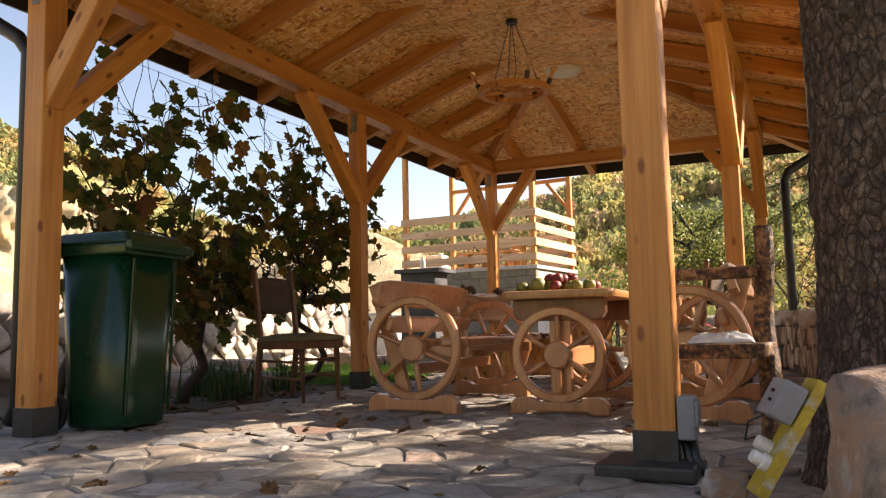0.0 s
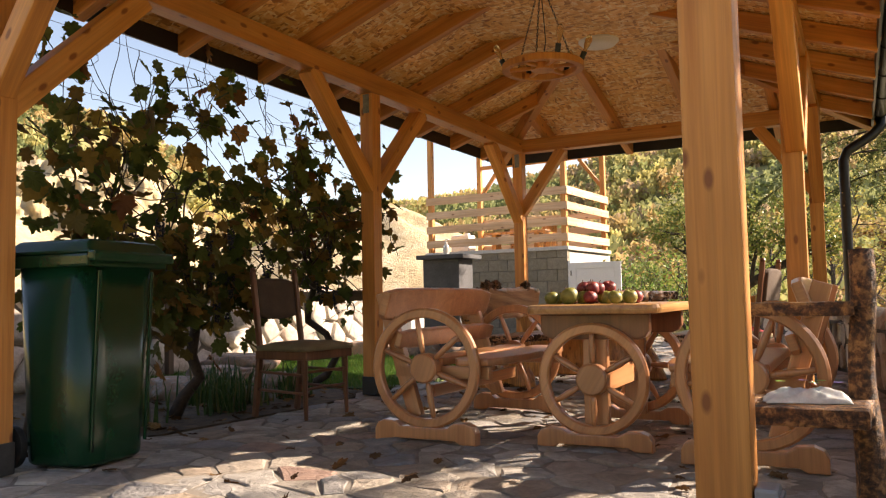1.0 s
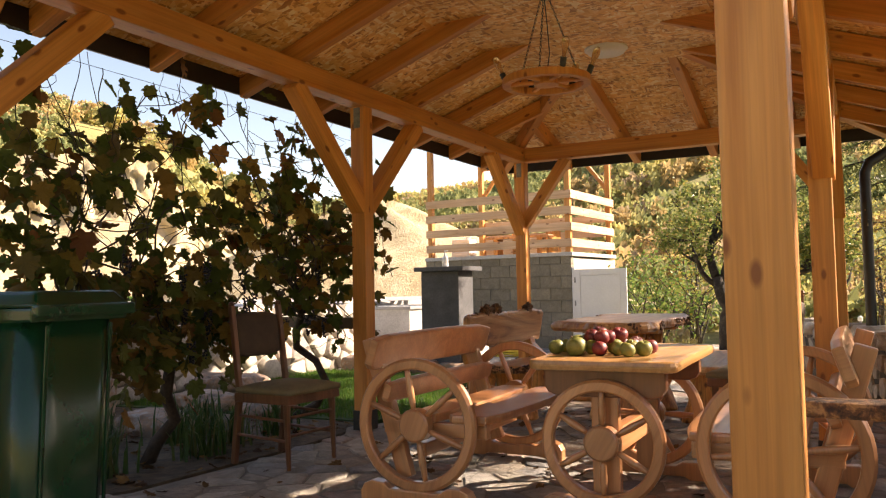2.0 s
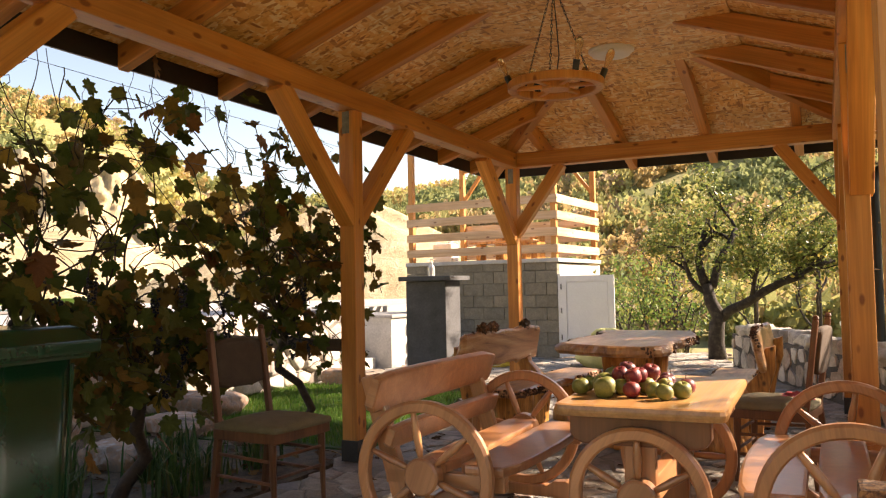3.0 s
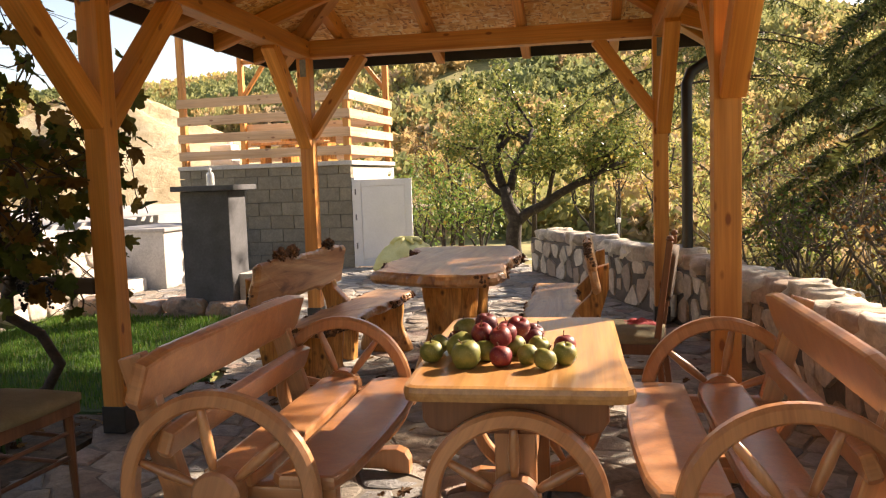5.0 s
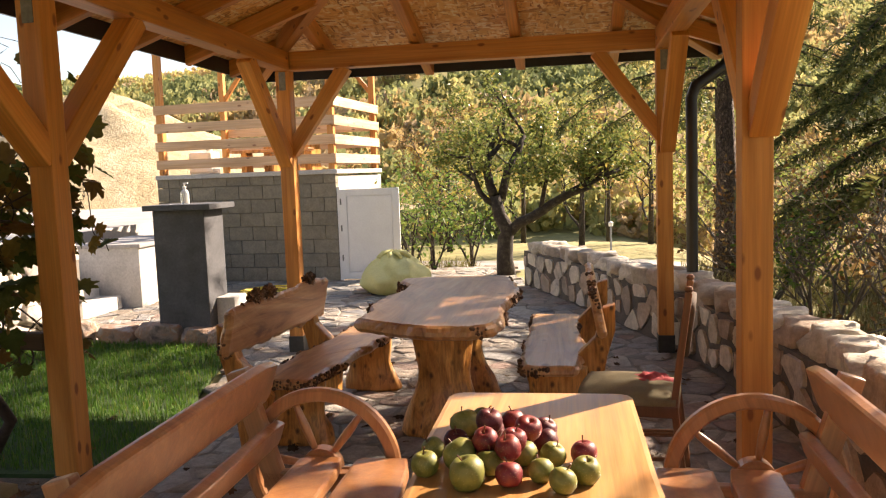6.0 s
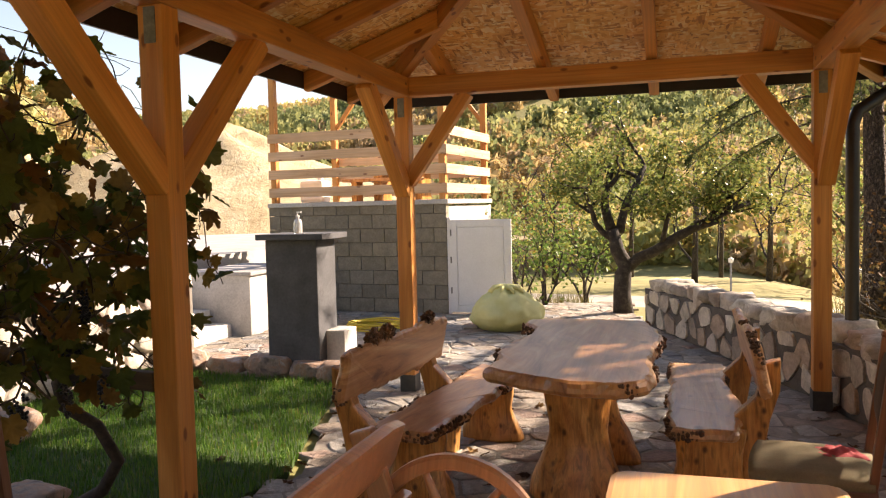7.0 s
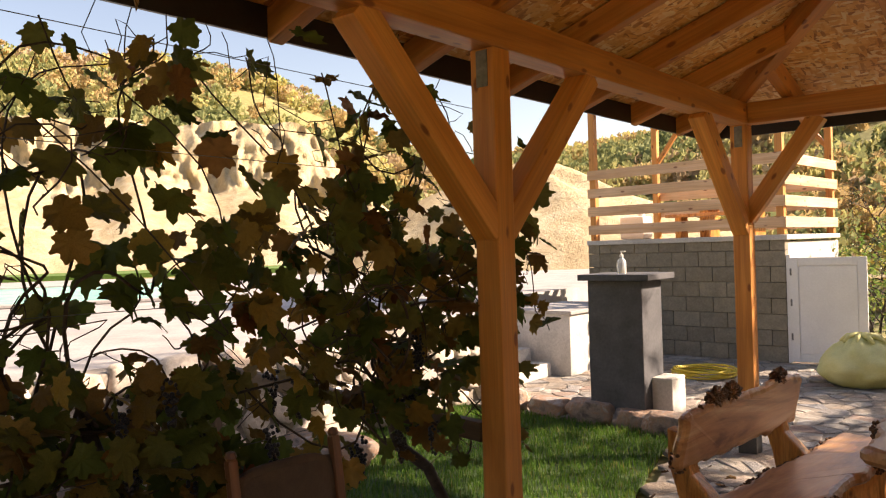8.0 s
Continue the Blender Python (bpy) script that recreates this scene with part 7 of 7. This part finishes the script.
def woodland():
    """Small crowns over the hills, thinner in clearings, in six tints by stand."""
    kinds = crown_kinds()
    rng = random.Random(11)
    groups = [([], []) for _ in range(6)]
    n = 0
    while n < 6500:
        az = radians(rng.uniform(-82, 40))
        r = rng.uniform(46, 185)
        x, y = -2 + r * math.sin(az), 3 + r * math.cos(az)
        deg = math.degrees(az)
        if deg < -44 and r < 92:
            continue
        if r < 60 and rng.random() < 0.5:
            continue
        if deg < -40 and rng.random() < 0.45:
            continue
        clear = noise.noise((x * 0.03, y * 0.03, 7))
        if clear > 0.33:
            continue
        n += 1
        h = rng.uniform(1.9, 4.0)
        v, f = kinds[rng.randrange(5)]
        vv, ff = groups[int(min(5, max(0, 2.5 + 4 * noise.noise((x * 0.05, y * 0.05, 0)) + rng.gauss(0, 1.2))))]
        base, z = len(vv), land(x, y) - 0.3
        c, s_ = math.cos(rng.uniform(0, 6)), math.sin(rng.uniform(0, 6))
        w = rng.uniform(0.8, 1.15)
        vv += [(x + q[0] * h * w, y + q[1] * h * w, z + q[2] * h) for q in v]
        ff += [tuple(i + base for i in tri) for tri in f]
    # leaf tints with distance haze put in: paled here, brightened 2.3 times below
    tints = [((0.085, 0.10, 0.042), (0.125, 0.135, 0.06)), ((0.115, 0.125, 0.05), (0.165, 0.165, 0.07)), ((0.155, 0.15, 0.06), (0.21, 0.19, 0.08)), ((0.19, 0.14, 0.065), (0.25, 0.18, 0.085)), ((0.17, 0.125, 0.075), (0.23, 0.175, 0.11)), ((0.24, 0.21, 0.075), (0.31, 0.27, 0.11))]
    for k, (vv, ff) in enumerate(groups):
        if vv:
            m_ = leafy("hazed woodland tint", [(0.0, tuple(2.3 * c for c in tints[k][0])), (1.0, tuple(2.3 * c for c in tints[k][1]))], 0.85, 0.4)
            tagged(place("far_wood", mesh_of("far_wood", vv, ff), m_), "far autumn woodland on the hillside", "woodland", "", "stuff")


woodland()


def sand_mat():
    n = Nodes("pale quarry sand")
    co = n.coords((1, 1, 0.35), shift=False)
    a = n.noise(co, 0.6, 8, 0.7, 0.6)
    c = n.noise(n.coords((2, 2, 0.6), shift=False), 2.2, 6, 0.75)
    col = n.ramp(a, [(0.3, (0.33, 0.24, 0.125)), (0.5, (0.46, 0.36, 0.21)), (0.7, (0.57, 0.48, 0.325))])
    col = n.mix(0.7, col, n.ramp(c, [(0.3, grey(0.72)), (0.7, grey(1.1))]), "MULTIPLY")
    return n.finish(col, 0.95, n.mix(0.5, a, c), 0.25, strength=0.8)


M["sand"] = sand_mat()


def quarry():
    """A worn sand face that bends round the west side, with spill fans at its foot."""
    b = bmesh.new()
    rows = []
    for i in range(241):
        az = -84 + 44 * i / 240
        row = []
        for j in range(41):
            u = j / 40
            fan = 0.5 + 0.5 * noise.noise((az * 0.16, 3.0, 0)) * 1.6
            split = 0.35 + 0.3 * min(1.0, max(0.0, fan))
            top = 10.4 + 1.0 * noise.noise((az * 0.25, 0, 1)) - 7.5 * smooth_step(-50, -41, az)
            low = min(u / 0.55, 1.0)
            high = max(0.0, (u - 0.55) / 0.45)
            rough_ = 1.3 * noise.noise((az * 0.5, u * 3, 2)) + 0.8 * noise.noise((az * 1.3, u * 9, 6)) + 0.45 * noise.noise((az * 3.1, u * 22, 1))
            r = 40 + 15 * low + 5 * high + rough_ * (0.35 + 0.9 * (u > 0.5))
            z = 0.9 + top * (split * low + (1 - split) * high) + 0.12 * rough_
            row.append(b.verts.new((-2 + r * math.sin(radians(az)), 3 + r * math.cos(radians(az)), z)))
        rows.append(row)
    for r0, r1 in zip(rows, rows[1:]):
        for j in range(40):
            b.faces.new((r0[j], r0[j + 1], r1[j + 1], r1[j]))
    bmesh.ops.recalc_face_normals(b, faces=b.faces)
    tagged(part("quarry_face", b, M["sand"], None, "", None, True), "pale eroded sand quarry face in sun", "quarry", kind="structure")
    b = bmesh.new()
    bmesh.ops.create_grid(b, x_segments=60, y_segments=60, size=1)
    for v in b.verts:
        r = v.co.xy.length
        a = math.atan2(v.co.y, v.co.x)
        z = 4.6 * max(0.0, 1 - r ** 1.15) * (1 + 0.06 * math.sin(a * 9)) + 0.2 * noise.noise((v.co.x * 4, v.co.y * 4, 0))
        v.co = Vector((v.co.x * 11, v.co.y * 8.5, z - 0.15))
    tagged(part("sand_heap", b, M["sand"], None, "", Matrix.Translation((-19.5, 30.0, 0.6)) @ Matrix.Rotation(radians(30), 4, "Z"), True), "heap of pale tipped sand behind the shed", "sand heap")


quarry()
plate("far_lawn", [(-46, 10), (-46, 34), (-30, 42), (-20, 36), (-26, 24), (-38, 10)], 0.3, 1.06, M["far_grass"], "strip of bright grass below the quarry", "lawn")
M["gravel"] = speckle("pale gravel road", [(0.3, (0.36, 0.32, 0.26)), (0.7, (0.5, 0.46, 0.39))], 1.2, 0.95, 0.02)
b = bmesh.new()
prev = None
for k in range(31):
    u = k / 30
    x, y = -14 + 34 * u, 24 - 3.2 * math.sin(u * 3.0) + 2.2 * u
    pair = [b.verts.new((x, y + w, land(x, y + w) + 0.07)) for w in (-2.6, 0.5, 5.0)]
    if prev:
        b.faces.new((prev[0], pair[0], pair[1], prev[1]))
        b.faces.new((prev[1], pair[1], pair[2], prev[2]))
    prev = pair
tagged(part("road", b, M["gravel"]), "pale gravel road below the garden", "road", kind="structure")
for k, (x, y) in enumerate(((-0.6, 21.5), (1.6, 19.5))):
    lamp = thing("street_lamp", "slim grey garden lamp post by the road", "lamp post", Matrix.Translation((x, y, land(x, y))), "lamp posts along the road")
    part("pole", rod((0, 0, 0), (0, 0, 1.5), 0.028, 0.022, 10), M["grey_plastic"], lamp)
    part("lamp_head", lathe([(0.0, 0.0), (0.05, 0.0), (0.06, 0.09), (0.0, 0.13)], 12), M["white_plastic"], lamp, "", Matrix.Translation((0, 0, 1.5)))
M["red_tile"] = speckle("red roof tiles", [(0.3, (0.28, 0.07, 0.04)), (0.7, (0.4, 0.12, 0.07))], 4, 0.85, 0.01)
house = thing("low_house", "low outbuilding with a red tiled roof beyond the wall", "house", pose(4.9, 12.6, land(4.9, 12.6), 0, 0, 12))
part("wall", box(3.0, 4.0, 2.4, 0.02), M["concrete"], house, "", Matrix.Translation((0, 0, 1.2)))
for s_ in (-1, 1):
    part("roof", box(2.1, 4.4, 0.08, 0.01), M["red_tile"], house, "", Matrix.Translation((s_ * 0.85, 0, 2.62)) @ Matrix.Rotation(radians(s_ * 18), 4, "Y"))


# ---- paving stones ----
rng = random.Random(17)


def island_stone(name, stops, scale, rough, height):
    n = Nodes(name)
    col = n.ramp(n.add("NewGeometry").outputs["Random Per Island"], stops)
    broad = n.noise(n.coords(), scale, 6, 0.65, 0.5)
    grain = n.noise(n.coords(), 40, 5, 0.7)
    col = n.mix(0.75, col, n.ramp(broad, [(0.3, grey(0.5)), (0.7, grey(1.3))]), "MULTIPLY")
    col = n.mix(0.6, col, n.ramp(grain, [(0.3, grey(0.65)), (0.7, grey(1.2))]), "MULTIPLY")
    return n.finish(col, rough, n.mix(0.5, broad, grain), height)


M["paving_field"] = island_stone("paving stone field", [(0.0, (0.32, 0.285, 0.24)), (0.25, (0.26, 0.205, 0.155)), (0.5, (0.39, 0.36, 0.315)), (0.7, (0.20, 0.20, 0.205)), (0.85, (0.43, 0.385, 0.32)), (1.0, (0.27, 0.175, 0.14))], 9, 0.75, 0.06)
near, jv, jf = 0, [], []


def paver(poly, gap, height, rng):
    """One split paving stone: a chipped outline and a rough, tilted, uneven top, about its own middle."""
    cx, cy = sum(p[0] for p in poly) / len(poly), sum(p[1] for p in poly) / len(poly)
    edge = []
    for (x0, y0), (x1, y1) in zip(poly, poly[1:] + poly[:1]):
        n = 2 if math.hypot(x1 - x0, y1 - y0) > 0.06 else 1
        edge += [(x0 + (x1 - x0) * k / n - cx, y0 + (y1 - y0) * k / n - cy) for k in range(n)]
    seed = rng.uniform(0, 90)
    tx, ty = rng.gauss(0, 0.03), rng.gauss(0, 0.03)
    v, n = [], len(edge)
    for u, z in ((1.0, -0.02), (0.985, height * 0.45), (0.90, height * 0.95), (0.55, height * 1.1)):
        for i, (x, y) in enumerate(edge):
            r = math.hypot(x, y)
            k = max(0.3, u - gap / r * (1.6 + 1.5 * noise.noise((i * 0.9, seed, 0)))) + (0.03 * noise.noise((i * 1.7, seed, u)) if u > 0.95 else 0.0)
            top = z > 0
            v.append((x * k, y * k, z + (x * tx + y * ty + 0.006 * noise.noise((x * k * 17, y * k * 17, seed)) if top else 0.0)))
    v.append((0, 0, height * 1.1 + rng.uniform(-0.004, 0.005)))
    f = [(r * n + i, r * n + (i + 1) % n, (r + 1) * n + (i + 1) % n, (r + 1) * n + i) for r in range(3) for i in range(n)]
    f += [(3 * n + i, 3 * n + (i + 1) % n, 4 * n) for i in range(n)]
    return (cx, cy), v, f


for (px, py), poly in cells(-9, 1.5, -2.6, 15.6, 0.20, 3, 1.35, 0.5):
    if not inside(PAVED, px, py):
        continue
    (cx, cy), v, f = paver(poly, 0.006, 0.006 + 0.010 * rng.random(), rng)
    if -4.3 < cx < 0.2 and 1.1 < cy < 5.0 and near < 300:
        near += 1
        place("paving_stone", mesh_of("paving_stone", v, f), M["paving"], pavement, "", Matrix.Translation((cx, cy, -0.012)))
    else:
        base = len(jv)
        jv += [(q[0] + cx, q[1] + cy, q[2] - 0.012) for q in v]
        jf += [tuple(i + base for i in q) for q in f]
tagged(place("paving_stones", mesh_of("paving_stones", jv, jf), M["paving_field"], pavement), kind="stuff")
